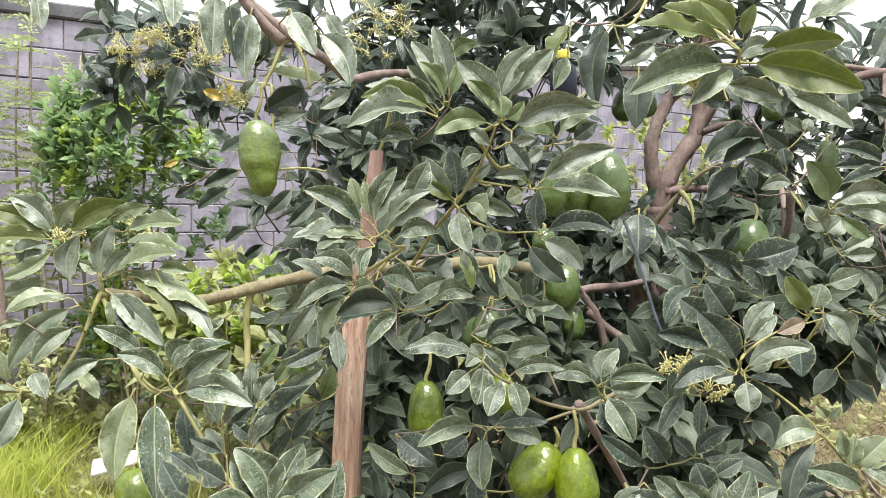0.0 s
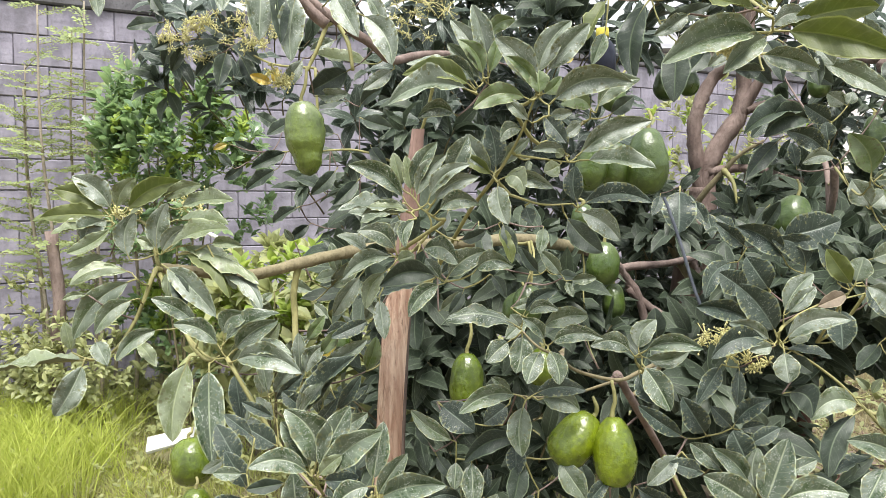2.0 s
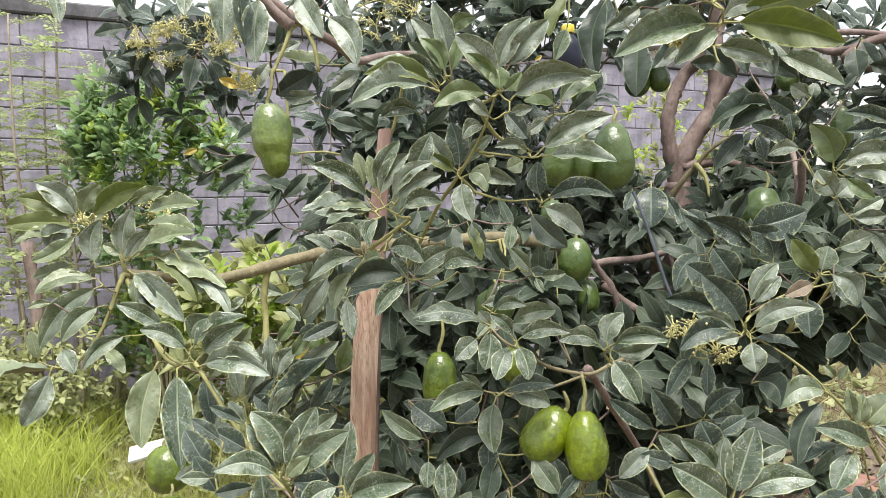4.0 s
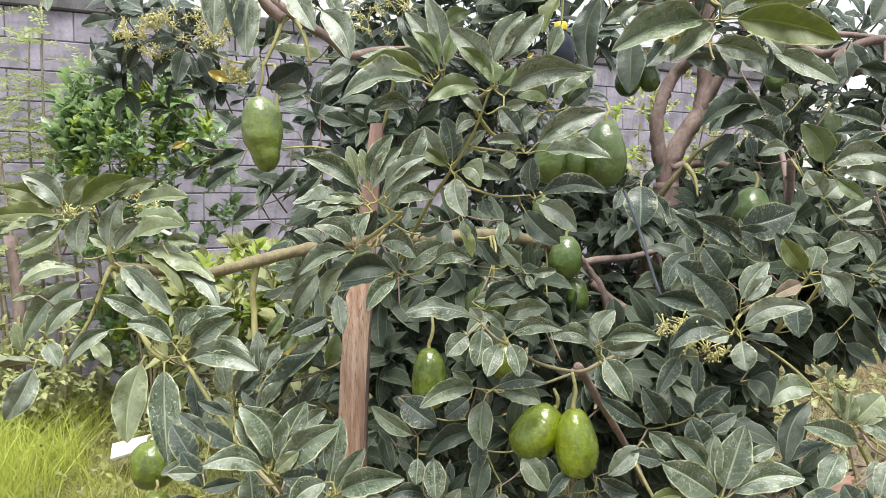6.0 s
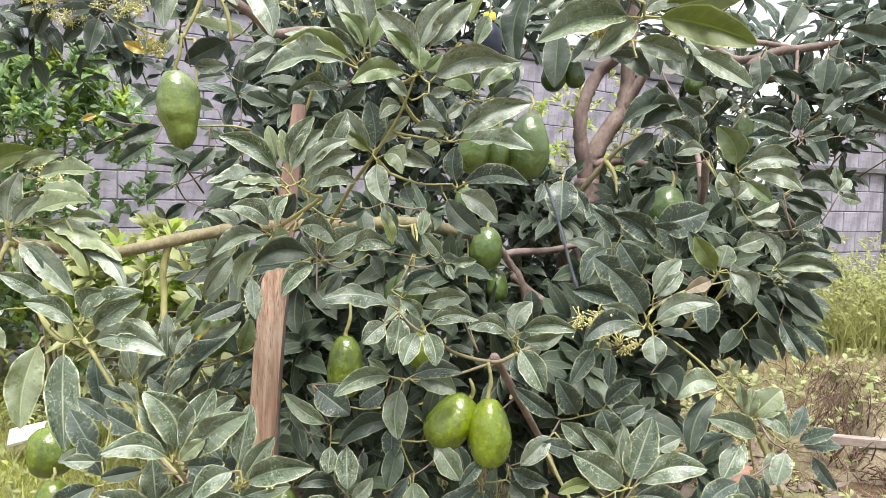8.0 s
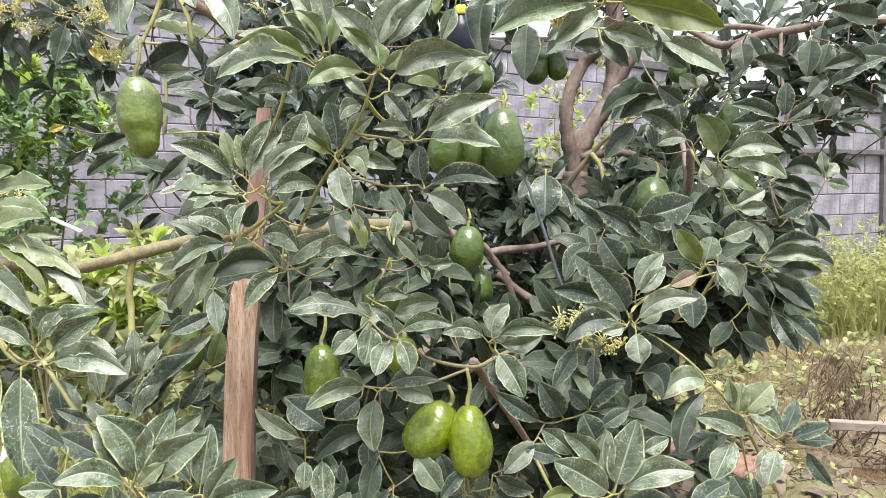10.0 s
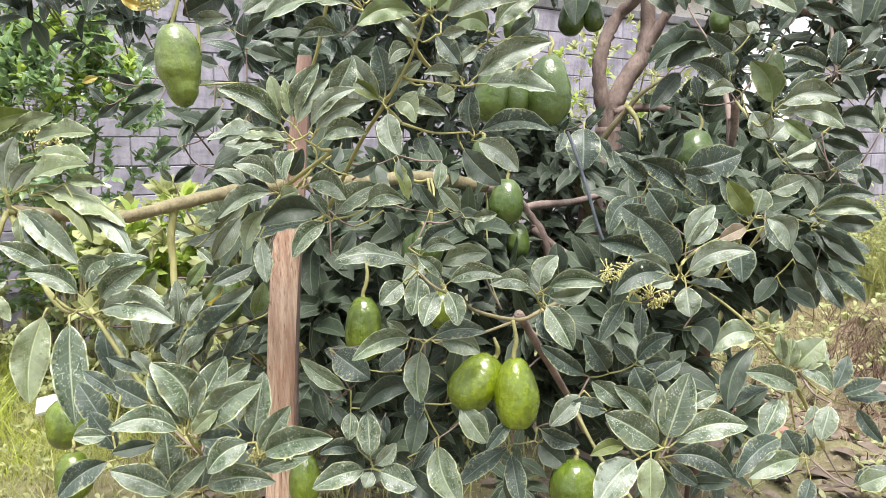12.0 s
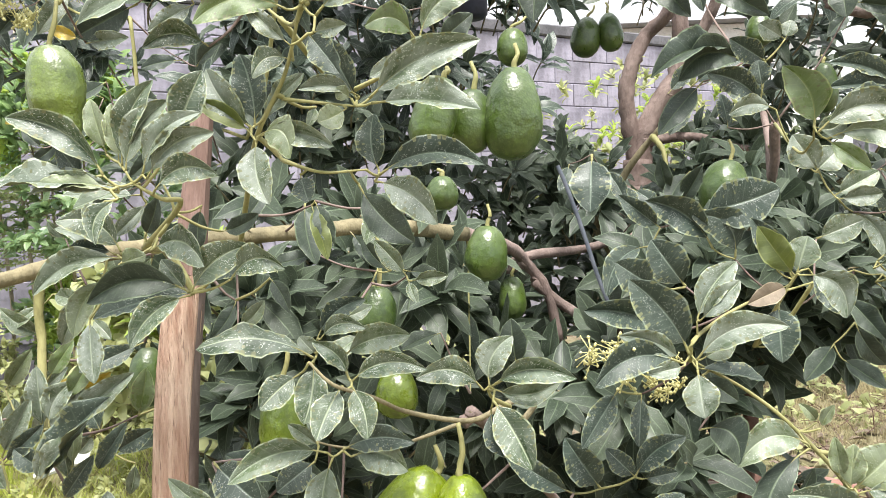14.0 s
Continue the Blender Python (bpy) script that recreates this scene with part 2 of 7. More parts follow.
def tube(bm, pts, r0, r1, sides=8, knots=0.12, seed=0, steps=5):
    """A tapering round stem with slight swellings, closed at both ends."""
    line = soft_path(pts, steps)
    rings = []
    n = len(line)
    ref = Vector((0.31, 0.17, 0.93))
    for i, p in enumerate(line):
        d = (line[min(i + 1, n - 1)] - line[max(i - 1, 0)]).normalized()
        a = d.cross(ref)
        if a.length < 0.05:
            a = d.cross(Vector((1, 0, 0)))
        a.normalize()
        b = d.cross(a)
        r = r0 + (r1 - r0) * i / (n - 1)
        ring = []
        for s in range(sides):
            w = 2 * math.pi * s / sides
            q = p + (a * math.cos(w) + b * math.sin(w)) * r
            k = 1 + knots * noise.noise(q * (0.6 / max(r, 0.004)) + Vector((seed, 0, 0)))
            ring.append(bm.verts.new(p + (q - p) * k))
        rings.append(ring)
    for A, B in zip(rings, rings[1:]):
        for s in range(sides):
            bm.faces.new((A[s], A[(s + 1) % sides], B[(s + 1) % sides], B[s]))
    bm.faces.new(rings[0][::-1])
    bm.faces.new(rings[-1])
    return bm


def box(bm, lo, hi, m=None, jitter=0.0):
    vs = []
    for x in (lo[0], hi[0]):
        for y in (lo[1], hi[1]):
            for z in (lo[2], hi[2]):
                v = Vector((x, y, z))
                if jitter:
                    v += Vector([random.uniform(-jitter, jitter) for _ in range(3)])
                vs.append(bm.verts.new(m @ v if m else v))
    for f in ((0, 1, 3, 2), (4, 6, 7, 5), (0, 4, 5, 1), (2, 3, 7, 6), (0, 2, 6, 4), (1, 5, 7, 3)):
        bm.faces.new([vs[i] for i in f])
    return vs


def leaf_points(v, u, rnd):
    """A point of the unit leaf: v along its length, u from -1 to 1 across it; it runs from the foot straight to the tip."""
    stalk, bulge, fold, wave, phase, sweep, peak = rnd
    s = max(0.0, (v - stalk) / (1 - stalk))
    half = 0.19 * (math.sin(math.pi * s ** peak) ** 0.68 if 0 < s < 1 else 0) * (1.08 - 0.12 * s)
    half *= 1 + 0.035 * math.sin(v * 19 + phase * (2 if u > 0 else 3)) + 0.015 * math.sin(v * 37 + phase)
    half += 0.006 * (1 - v)
    arch = 4 * v * (1 - v)
    x = u * half + sweep * arch
    z = fold * (abs(u) - 0.28 * u * u) * half + bulge * arch
    z += wave * u * u * math.sin(v * 14 + phase + (1.3 if u > 0 else 0)) * half
    z += (0.35 * math.sin(phase * 5) * u * (v - 0.3) + 0.06 * abs(u) * math.sin(v * 48 - 5 * abs(u))) * half
    return Vector((x, v, z))


def leaf_mesh(name, rnd, top, under, along=22):
    """One leaf, 1 m long, creased along its rib, with an upper skin, an underside and a stalk."""
    bm = bmesh.new()
    uvl = bm.loops.layers.uv.new("leaf")
    for lay, dz in ((0, 0.0022), (1, -0.0022)):
        grid = []
        for i in range(along + 1):
            v = i / along
            row = []
            for u in (-1, -0.66, -0.33, 0, 0.33, 0.66, 1):
                p = leaf_points(v, u, rnd)
                p.z += dz if abs(u) < 1 else 0
                row.append((bm.verts.new(p), (u + 1) / 2, v))
            grid.append(row)
        for a, b in zip(grid, grid[1:]):
            for j in range(6):
                q = [a[j], a[j + 1], b[j + 1], b[j]]
                if lay:
                    q.reverse()
                f = bm.faces.new([k[0] for k in q])
                f.material_index = lay
                f.smooth = True
                for lp, k in zip(f.loops, q):
                    lp[uvl].uv = (k[1], k[2])
            bm.edges.get((a[3][0], b[3][0])).smooth = False
    # the stalk
    s0 = [leaf_points(t, 0, rnd) + Vector((0, 0, -0.004)) for t in (0, 0.08, 0.2, 0.45)]
    n0 = len(bm.verts)
    tube(bm, s0, 0.017, 0.005, 5, 0.0, 0, 2)
    bm.faces.ensure_lookup_table()
    bm.verts.index_update()
    for f in bm.faces:
        if all(w.index >= n0 for w in f.verts):
            f.material_index = 2
            f.smooth = True
    me = bpy.data.meshes.new(name)
    bm.to_mesh(me)
    bm.free()
    for m in (top, under, STEM):
        me.materials.append(m)
    return me


def leaf_shape(rng, bulge=None, sweep=None):
    """Stalk, bulge, fold, wave, phase, sweep and fullness of one leaf."""
    # an arched leaf is roofed along its rib, a straight one keeled
    fold = rng.uniform(-0.50, -0.12) if bulge is not None and bulge > 0.09 else rng.uniform(0.40, 1.0)
    return (rng.uniform(0.10, 0.16), rng.uniform(0.0, 0.12) if bulge is None else bulge, fold, rng.uniform(0.06, 0.24),
            rng.uniform(0, 6), rng.uniform(-0.07, 0.07) if sweep is None else sweep, rng.uniform(0.86, 1.08))


def underside(kind):
    return LEAF["under"] if kind not in ("yellow", "dark", "olive", "dead") else LEAF[kind]


VARIANTS = 7
LEAF_MESHES = {k: [leaf_mesh("leaf_" + k, leaf_shape(random.Random(40 + i)), LEAF[k], underside(k)) for i in range(VARIANTS)]
               for k in ("pale", "speck", "mid", "grey", "dusty", "dark", "bright", "yellow", "olive", "dead")}


class Foliage:
    """Many small leaves joined into one mesh."""

    def __init__(self, shape=None, along=5):
        self.v, self.f, self.uv = [], [], []
        self.shape, self.along = shape, along

    def leaf(self, base, axis, normal, length, width=1.0, rng=random):
        y = axis.normalized()
        x = y.cross(normal)
        if x.length < 1e-3:
            x = y.cross(Vector((0.3, 0.8, 0.2)))
        x.normalize()
        z = x.cross(y)
        rnd = (0.1, rng.uniform(-0.04, 0.20), rng.uniform(0.15, 0.7), rng.uniform(0.0, 0.25), rng.uniform(0, 6), rng.uniform(-0.07, 0.07), rng.uniform(0.78, 1.0)) if self.shape is None else self.shape
        n0 = len(self.v)
        for i in range(self.along + 1):
            v = i / self.along
            for u in (-1, 0, 1):
                p = leaf_points(v, u, rnd)
                self.v.append(base + (x * p.x * width + y * p.y + z * p.z) * length)
                self.uv.append(((u + 1) / 2, v))
        for i in range(self.along):
            for j in (0, 1):
                a = n0 + 3 * i + j
                self.f.append((a, a + 1, a + 4, a + 3))

    def whorl(self, at, axis, count, length, rng, spread=(20, 95), width=1.0):
        axis = axis.normalized()
        a = axis.cross(Vector((0.2, 0.3, 0.9)))
        a.normalize()
        b = axis.cross(a)
        for k in range(count):
            w = 2.4 * k + rng.uniform(-0.4, 0.4)
            tilt = radians(rng.uniform(*spread))
            d = axis * math.cos(tilt) + (a * math.cos(w) + b * math.sin(w)) * math.sin(tilt)
            d.z -= rng.uniform(0.0, 0.6)
            d += Vector([rng.gauss(0, 0.16) for _ in range(3)])
            nrm = axis * math.sin(tilt) - (a * math.cos(w) + b * math.sin(w)) * math.cos(tilt) + Vector((0, 0, 0.5))
            self.leaf(at - axis * rng.uniform(0, 0.04), d, nrm, length * rng.uniform(0.65, 1.1), width * rng.uniform(0.85, 1.15), rng)

    def done(self, name, mat, parent=None, label=""):
        me = bpy.data.meshes.new(name)
        me.from_pydata(self.v, [], self.f)
        lay = me.uv_layers.new(name="leaf")
        flat = [c for f in self.f for i in f for c in self.uv[i]]
        lay.data.foreach_set("uv", flat)
        me.polygons.foreach_set("use_smooth", [True] * len(me.polygons))
        me.materials.append(mat)
        ob = new(name, me)
        if parent is not None:
            ob.parent = parent
            if parent.parent is None:
                ob.matrix_parent_inverse = parent.matrix_basis.inverted()
        ob["kind"] = "stuff"
        if label:
            ob["label"] = label
        return ob


# ---- the ground and the walls ----
def ease(v):
    v = min(1.0, max(0.0, v))
    return v * v * (3 - 2 * v)


def ground_height(x, y):
    h = 0.05 * noise.noise(Vector((x * 0.5, y * 0.5, 0.3))) + 0.02 * noise.noise(Vector((x * 2.3, y * 2.3, 4)))
    # the ditch beside the bank
    dx, dy = x - 2.45, y - 4.03
    if 1.2 < x < 6 and 2.6 < y < 6.5:
        s, a = 0.30 * dx + 0.954 * dy, 0.954 * dx - 0.30 * dy
        k = ease((0.02 - s) / 0.10) * ease((s + 0.85) / 0.45) * ease((a + 0.55) / 0.5)
        # a gully that runs away from the ditch
        g = abs(0.889 * dx - 0.458 * dy)
        k = max(k, 0.6 * ease((0.17 - g) / 0.12) * ease((s + 0.1) / 0.1) * ease((1.9 - dy) / 0.6))
        h += -0.30 * k + 0.03 * noise.noise(Vector((x * 8, y * 8, 1))) + 0.02 * noise.noise(Vector((x * 19, y * 19, 2)))
    return h


def ground_material():
    g = Graph("soil", 0.95, 0.15)
    a = g.noise(0.9, detail=6)
    b = g.noise(9, detail=7)
    c = g.noise(60, detail=4)
    col = g.mix(g.ramp(b, 0.35, 0.68, 0, 1), (0.105, 0.080, 0.055), (0.255, 0.205, 0.148))
    col = g.mix(g.ramp(a, 0.42, 0.62, 0, 0.65), col, (0.19, 0.20, 0.085))
    col = g.mix(g.ramp(a, 0.32, 0.46, 0.6, 0), col, (0.37, 0.31, 0.215))
    col = g.mix(g.ramp(c, 0.5, 0.75, 0, 0.6), col, (0.09, 0.06, 0.045))
    g.color(col)
    g.bump(g.math("ADD", b, g.math("MULTIPLY", c, 0.5)), 0.9, 0.03)
    return g.mat


SOIL = ground_material()
bm = bmesh.new()
xs = [-400, -120, -40, -15] + [-7 + 0.16 * i for i in range(52)] + [1.32 + 0.045 * i for i in range(90)] + [5.4 + 0.2 * i for i in range(20)] + [12, 25, 60, 150, 400]
ys = [-400, -120, -30, -8, -3] + [-1 + 0.14 * i for i in range(27)] + [2.78 + 0.045 * i for i in range(62)] + [5.6 + 0.16 * i for i in range(32)] + [12, 16, 30, 90, 400]
gv = [[bm.verts.new((x, y, ground_height(x, y))) for y in ys] for x in xs]
for i in range(len(xs) - 1):
    for j in range(len(ys) - 1):
        bm.faces.new((gv[i][j], gv[i + 1][j], gv[i + 1][j + 1], gv[i][j + 1]))
tagged(part("ground", bm, SOIL), "brown garden soil with dry litter and thin weeds", "ground", kind="structure")


def block_material():
    g = Graph("concrete_block", 0.92, 0.2)
    a = g.noise(2.2, detail=6)
    b = g.noise(26, detail=6)
    drip = g.noise(5, detail=6, stretch=(1.3, 1.3, 0.55))
    c = g.mix(g.ramp(a, 0.3, 0.7, 0, 1), (0.255, 0.238, 0.295), (0.41, 0.385, 0.465))
    c = g.mix(g.ramp(b, 0.42, 0.75, 0, 0.5), c, (0.13, 0.125, 0.14))
    c = g.mix(g.ramp(drip, 0.46, 0.70, 0, 0.5), c, (0.10, 0.095, 0.115))
    c = g.mix(g.math("MULTIPLY", g.chance(), 0.35), c, (0.18, 0.17, 0.185))
    g.color(c)
    g.bump(g.math("ADD", b, a), 0.8, 0.006)
    return g.mat


BLOCK = block_material()
MORTAR = plain("mortar", (0.15, 0.142, 0.165), (0.29, 0.275, 0.315), 20, 0.95, 0.6)
CAPPING = plain("coping_concrete", (0.09, 0.088, 0.095), (0.17, 0.165, 0.18), 8, 0.95, 0.6)


def block_wall(name, start, end, courses, label, cap=0.10, piers=()):
    """A wall of hollow blocks, 0.4 by 0.2 m, with raked joints, and a weathered coping."""
    a, b = Vector(start), Vector(end)
    run = (b - a).length
    m = Matrix.Translation(a) @ Matrix.Rotation(math.atan2(b.y - a.y, b.x - a.x), 4, "Z")
    bm = bmesh.new()
    box(bm, (0, 0.012, -0.3), (run, 0.138, courses * 0.2), m)
    wall = tagged(part(name, bm, MORTAR, smooth=False), label, "wall", kind="structure")
    bm = bmesh.new()
    box(bm, (-0.02, -0.025, courses * 0.2 + 0.002), (run + 0.02, 0.175, courses * 0.2 + cap), m)
    bmesh.ops.bevel(bm, geom=bm.edges[:], offset=0.012, segments=1, affect="EDGES")
    part("coping", bm, CAPPING, wall, "dark weathered concrete coping", smooth=False)
    for px_ in piers:
        bm = bmesh.new()
        box(bm, (px_ - 0.1, -0.045, -0.2), (px_ + 0.1, -0.002, courses * 0.2 - 0.01), m)
        part("pier", bm, CAPPING, wall, smooth=False)
    shapes = []
    for k in range(5):
        bm = bmesh.new()
        box(bm, (0.003, 0, 0.003), (0.397, 0.15, 0.197), None, 0.002)
        bmesh.ops.bevel(bm, geom=bm.edges[:], offset=0.005, segments=1, affect="EDGES")
        me = bpy.data.meshes.new("block")
        bm.to_mesh(me)
        bm.free()
        me.materials.append(BLOCK)
        shapes.append(me)
    rng = random.Random(len(name))
    for r in range(courses):
        x = -0.2 if r % 2 else 0.0
        while x < run - 0.05:
            x0, w = max(x, 0.0), min(x + 0.4, run) - max(x, 0.0)
            if w > 0.05 and (r >= courses - 11):
                ob = new("block", shapes[rng.randrange(5)])
                ob.parent = wall
                ob.matrix_basis = m @ Matrix.Translation((x0, rng.uniform(-0.004, 0.003), r * 0.2)) @ Matrix.Diagonal((w / 0.4, 1, 1, 1))
            x += 0.4
    return wall


block_wall("wall_garden", (-5.6, 3.30, 0), (3.4, 8.85, 0), 13, "grey concrete block wall with dark damp stains")
block_wall("wall_side", (3.55, 7.0, 0), (7.4, 8.9, 0), 10, "low grey concrete block wall with a dark ledge", 0.06, (1.75,))
bm = bmesh.new()
box(bm, (0, -0.05, 1.58), (4.29, -0.012, 1.64), Matrix.Translation((3.55, 7.0, 0)) @ Matrix.Rotation(math.atan2(1.9, 3.85), 4, "Z"))
bmesh.ops.bevel(bm, geom=bm.edges[:], offset=0.01, segments=1, affect="EDGES")
part("ledge", bm, CAPPING, bpy.data.objects["wall_side"], "dark weathered ledge", smooth=False)

# the house beyond the wall
PLASTER = plain("pale_plaster", (0.74, 0.70, 0.69), (0.82, 0.79, 0.78), 1.5, 0.9, 0.2, fine=30, vary=0.0)
ROOFING = plain("grey_roof_sheet", (0.22, 0.22, 0.24), (0.34, 0.34, 0.36), 3, 0.6, 0.2)
house = thing("house", (2.6, 13.0, 0), "pale plastered house behind the garden wall", "house")
bm = bmesh.new()
box(bm, (0.3, 11.5, 0), (5.2, 15.0, 3.5))
part("wall", bm, PLASTER, house, smooth=False)
bm = bmesh.new()
vs = [bm.verts.new(p) for p in ((0.0, 11.2, 3.51), (5.5, 11.2, 3.51), (5.5, 15.3, 3.51), (0.0, 15.3, 3.51), (0.0, 13.2, 4.3), (5.5, 13.2, 4.3))]
for f in ((0, 1, 5, 4), (2, 3, 4, 5), (0, 4, 3), (1, 2, 5), (0, 3, 2, 1)):
    bm.faces.new([vs[i] for i in f])
part("roof", bm, ROOFING, house, smooth=False)


# ---- the avocado tree ----
tree = thing("avocado_tree", (0.72, 3.0, ground_height(0.72, 3.0)), "low spreading avocado tree with dark glossy leaves and hanging fruit", "tree")
bm = bmesh.new()
tube(bm, ((0.74, 3.02, -0.1), (0.70, 3.0, 0.35), (0.73, 3.03, 0.8), (0.755, 3.01, 1.10), (0.793, 3.062, 1.209), (0.799, 3.067, 1.313)), 0.085, 0.046, 14, 0.12, 3)
part("trunk", bm, BARK, tree)

leaf_rng = random.Random(11)
LEAVES, BOUGHS = [], []


def sprig(kind, leaves):
    """A tuft of single leaves: foot, heading, slope and roll in degrees, length and width of each; bulge and sweep of the rib where it bends much."""
    for x, y, z, yaw, pitch, roll, length, width, *bend in leaves:
        a, p, r = radians(yaw), radians(pitch), radians(roll)
        ax = Vector((-math.sin(a) * math.cos(p), math.cos(a) * math.cos(p), math.sin(p)))
        up = (Vector((0, 0, 1)) - ax * ax.z).normalized()
        nz = up * math.cos(r) + ax.cross(up) * math.sin(r)
        nx = ax.cross(nz)
        m = Matrix((nx, ax, nz)).transposed().to_4x4()
        if bend:
            flip = 1
            ob = new("leaf", leaf_mesh("leaf_" + kind, leaf_shape(leaf_rng, *bend), LEAF[kind], underside(kind)))
        else:
            flip = leaf_rng.choice((-1, 1))
            width = 0.42 + 0.45 * width
            ob = new("leaf", LEAF_MESHES[kind][leaf_rng.randrange(VARIANTS)])
        LEAVES.append(ob)
        ob.matrix_basis = Matrix.Translation((x, y, z)) @ m @ Matrix.Diagonal((flip * length * width, length, length, 1))


def bough(name, r0, r1, pts):
    bm = bmesh.new()
    k = 0.5 if name in ("twig", "shoot") else 0.8
    tube(bm, pts, r0 * k, r1 * (k if name in ("limb", "branch") else 0.28), 9 if r0 > 0.012 else 7, 0.22, r0 * 900)
    rear = min(p[1] for p in pts) > 2.65
    ob = part(name, bm, BARK if name == "branch" or rear else LIMB if name in ("limb", "shoot") else STEM, tree)
    BOUGHS.append((ob, soft_path(pts, 3), r0 * k))


def avocado(stalk, top, tip, radius, neck, shade):
    """A pear-shaped fruit from its stalk's end to its tip, hanging on a thick stalk."""
    s, a, b = Vector(stalk), Vector(top), Vector(tip)
    ax = b - a
    L = ax.length
    ax.normalize()
    x = ax.cross(Vector((0.1, 1, 0.05))).normalized()
    y = ax.cross(x)
    bm = bmesh.new()
    rows, sides = 26, 28
    rings = []
    for i in range(1, rows):
        t = i / rows
        body = (1 - abs(2 * t - 1) ** 2.3) ** 0.5
        pear = 1 - neck * 0.55 * (1 - t) ** 1.2 if neck > 0 else 1 + neck * 0.5 * t ** 1.6 + neck * 0.16 * math.exp(-((t - 0.72) / 0.09) ** 2)
        r = radius * 1.06 * body * pear * (1 + 0.12 * abs(neck))
        ring = []
        for k in range(sides):
            w = 2 * math.pi * k / sides
            p = a + ax * (t * L) + (x * math.cos(w) + y * math.sin(w)) * r
            p += (x * math.cos(w) + y * math.sin(w)) * radius * (0.09 * noise.noise(p * 24) + 0.035 * noise.noise(p * 70))
            ring.append(bm.verts.new(p))
        rings.append(ring)
    for A, B in zip(rings, rings[1:]):
        for k in range(sides):
            bm.faces.new((A[k], A[(k + 1) % sides], B[(k + 1) % sides], B[k]))
    for ring, end in ((rings[0], a + ax * 0.002), (rings[-1], b)):
        c = bm.verts.new(end)
        for k in range(sides):
            bm.faces.new((c, ring[k], ring[(k + 1) % sides]))
    bmesh.ops.recalc_face_normals(bm, faces=bm.faces)
    words = ("dusty speckled green avocado with a long neck, hanging from a stalk", "smooth green avocado hanging on a stalk",
             "glossy bright green avocado hanging on a thick stalk", "dark green avocado hanging among the leaves")[shade]
    hold = thing("avocado", a, words, "avocado", "avocados on the tree")
    part("skin", bm, SKIN[shade], hold)
    bm = bmesh.new()
    mid = (s + a) * 0.5 + Vector((0.004, -0.003, 0))
    tube(bm, (s, mid, a - ax * 0.004, a + ax * 0.006), 0.0026, 0.0042, 7, 0.25, L * 90, 4)
    part("stalk", bm, STEM, hold, "yellow-green stalk")


# tufts that stand free, each leaf with the bulge and the sweep of its rib
# left upper
sprig("dusty", [
    (-0.608, 1.41, 1.229, 107, 46, -82, 0.09, 1.18, 0.03, 0.11),
    (-0.604, 1.4, 1.217, 117, -46, -91, 0.061, 1.85, -0.06, 0.17),
    (-0.568, 1.388, 1.152, -91, 83, 118, 0.079, 1.19, -0.07, -0.14)])
sprig("olive", [
    (-0.613, 1.407, 1.227, 103, 27, -83, 0.098, 0.97, 0.02, 0.11),
    (-0.607, 1.405, 1.224, 105, 0, -69, 0.113, 0.76, 0.03, 0.05),
    (-0.58, 1.396, 1.229, -96, 25, 107, 0.122, 0.81, -0.04, -0.16)])
sprig("pale", [
    (-0.606, 1.402, 1.208, 116, -7, -29, 0.094, 0.76, 0.05, 0),
    (-0.594, 1.398, 1.231, -98, 58, 123, 0.069, 1.15, -0.05, -0.12),
    (-0.577, 1.393, 1.223, -90, 28, 48, 0.105, 0.76, 0.02, -0.02),
    (-0.593, 1.387, 1.213, 113, -33, -72, 0.089, 0.76, -0.03, -0.1),
    (-0.513, 1.389, 1.248, -102, 19, 106, 0.084, 0.76, -0.02, -0.12),
    (-0.485, 1.387, 1.236, -101, 7, 52, 0.108, 0.76, 0.05, -0.06)])
# left mid
sprig("dusty", [
    (-0.512, 1.371, 1.163, -103, 77, 128, 0.086, 1.08, -0.04, -0.09),
    (-0.506, 1.368, 1.162, -92, 42, 108, 0.069, 1.06, -0.04, -0.12),
    (-0.499, 1.353, 1.147, -104, -39, 60, 0.132, 0.76, 0.02, -0.06),
    (-0.389, 1.336, 1.131, -115, -34, 22, 0.096, 0.76, 0.14, -0.11)])
sprig("pale", [
    (-0.514, 1.366, 1.166, 92, 37, -73, 0.038, 1.39, 0.02, 0.08),
    (-0.499, 1.364, 1.166, -101, 17, 55, 0.127, 0.76, 0.06, -0.1),
    (-0.476, 1.362, 1.175, -105, -31, 36, 0.132, 0.76, 0.16, -0.17),
    (-0.465, 1.357, 1.166, -105, -19, 19, 0.152, 0.76, 0.11, -0.08),
    (-0.488, 1.348, 1.136, -150, -71, 5, 0.043, 1.11, 0.05, 0),
    (-0.545, 1.343, 1.134, 120, -10, -57, 0.092, 0.76, 0.1, 0.2),
    (-0.543, 1.341, 1.134, 112, -8, -60, 0.068, 0.76, 0.04, 0.15),
    (-0.416, 1.34, 1.179, -101, -3, 86, 0.064, 0.76, -0.01, -0.12)])
sprig("olive", [
    (-0.475, 1.359, 1.162, -113, -31, 12, 0.13, 0.76, 0.2, -0.1)])
sprig("dark", [
    (-0.485, 1.35, 1.14, -128, -56, 30, 0.081, 0.89, 0.01, -0.07)])
sprig("mid", [
    (-0.533, 1.338, 1.124, 112, -44, -91, 0.133, 0.78, -0.06, 0.17),
    (-0.528, 1.334, 1.093, 124, -38, -82, 0.085, 0.94, -0.03, 0.16)])
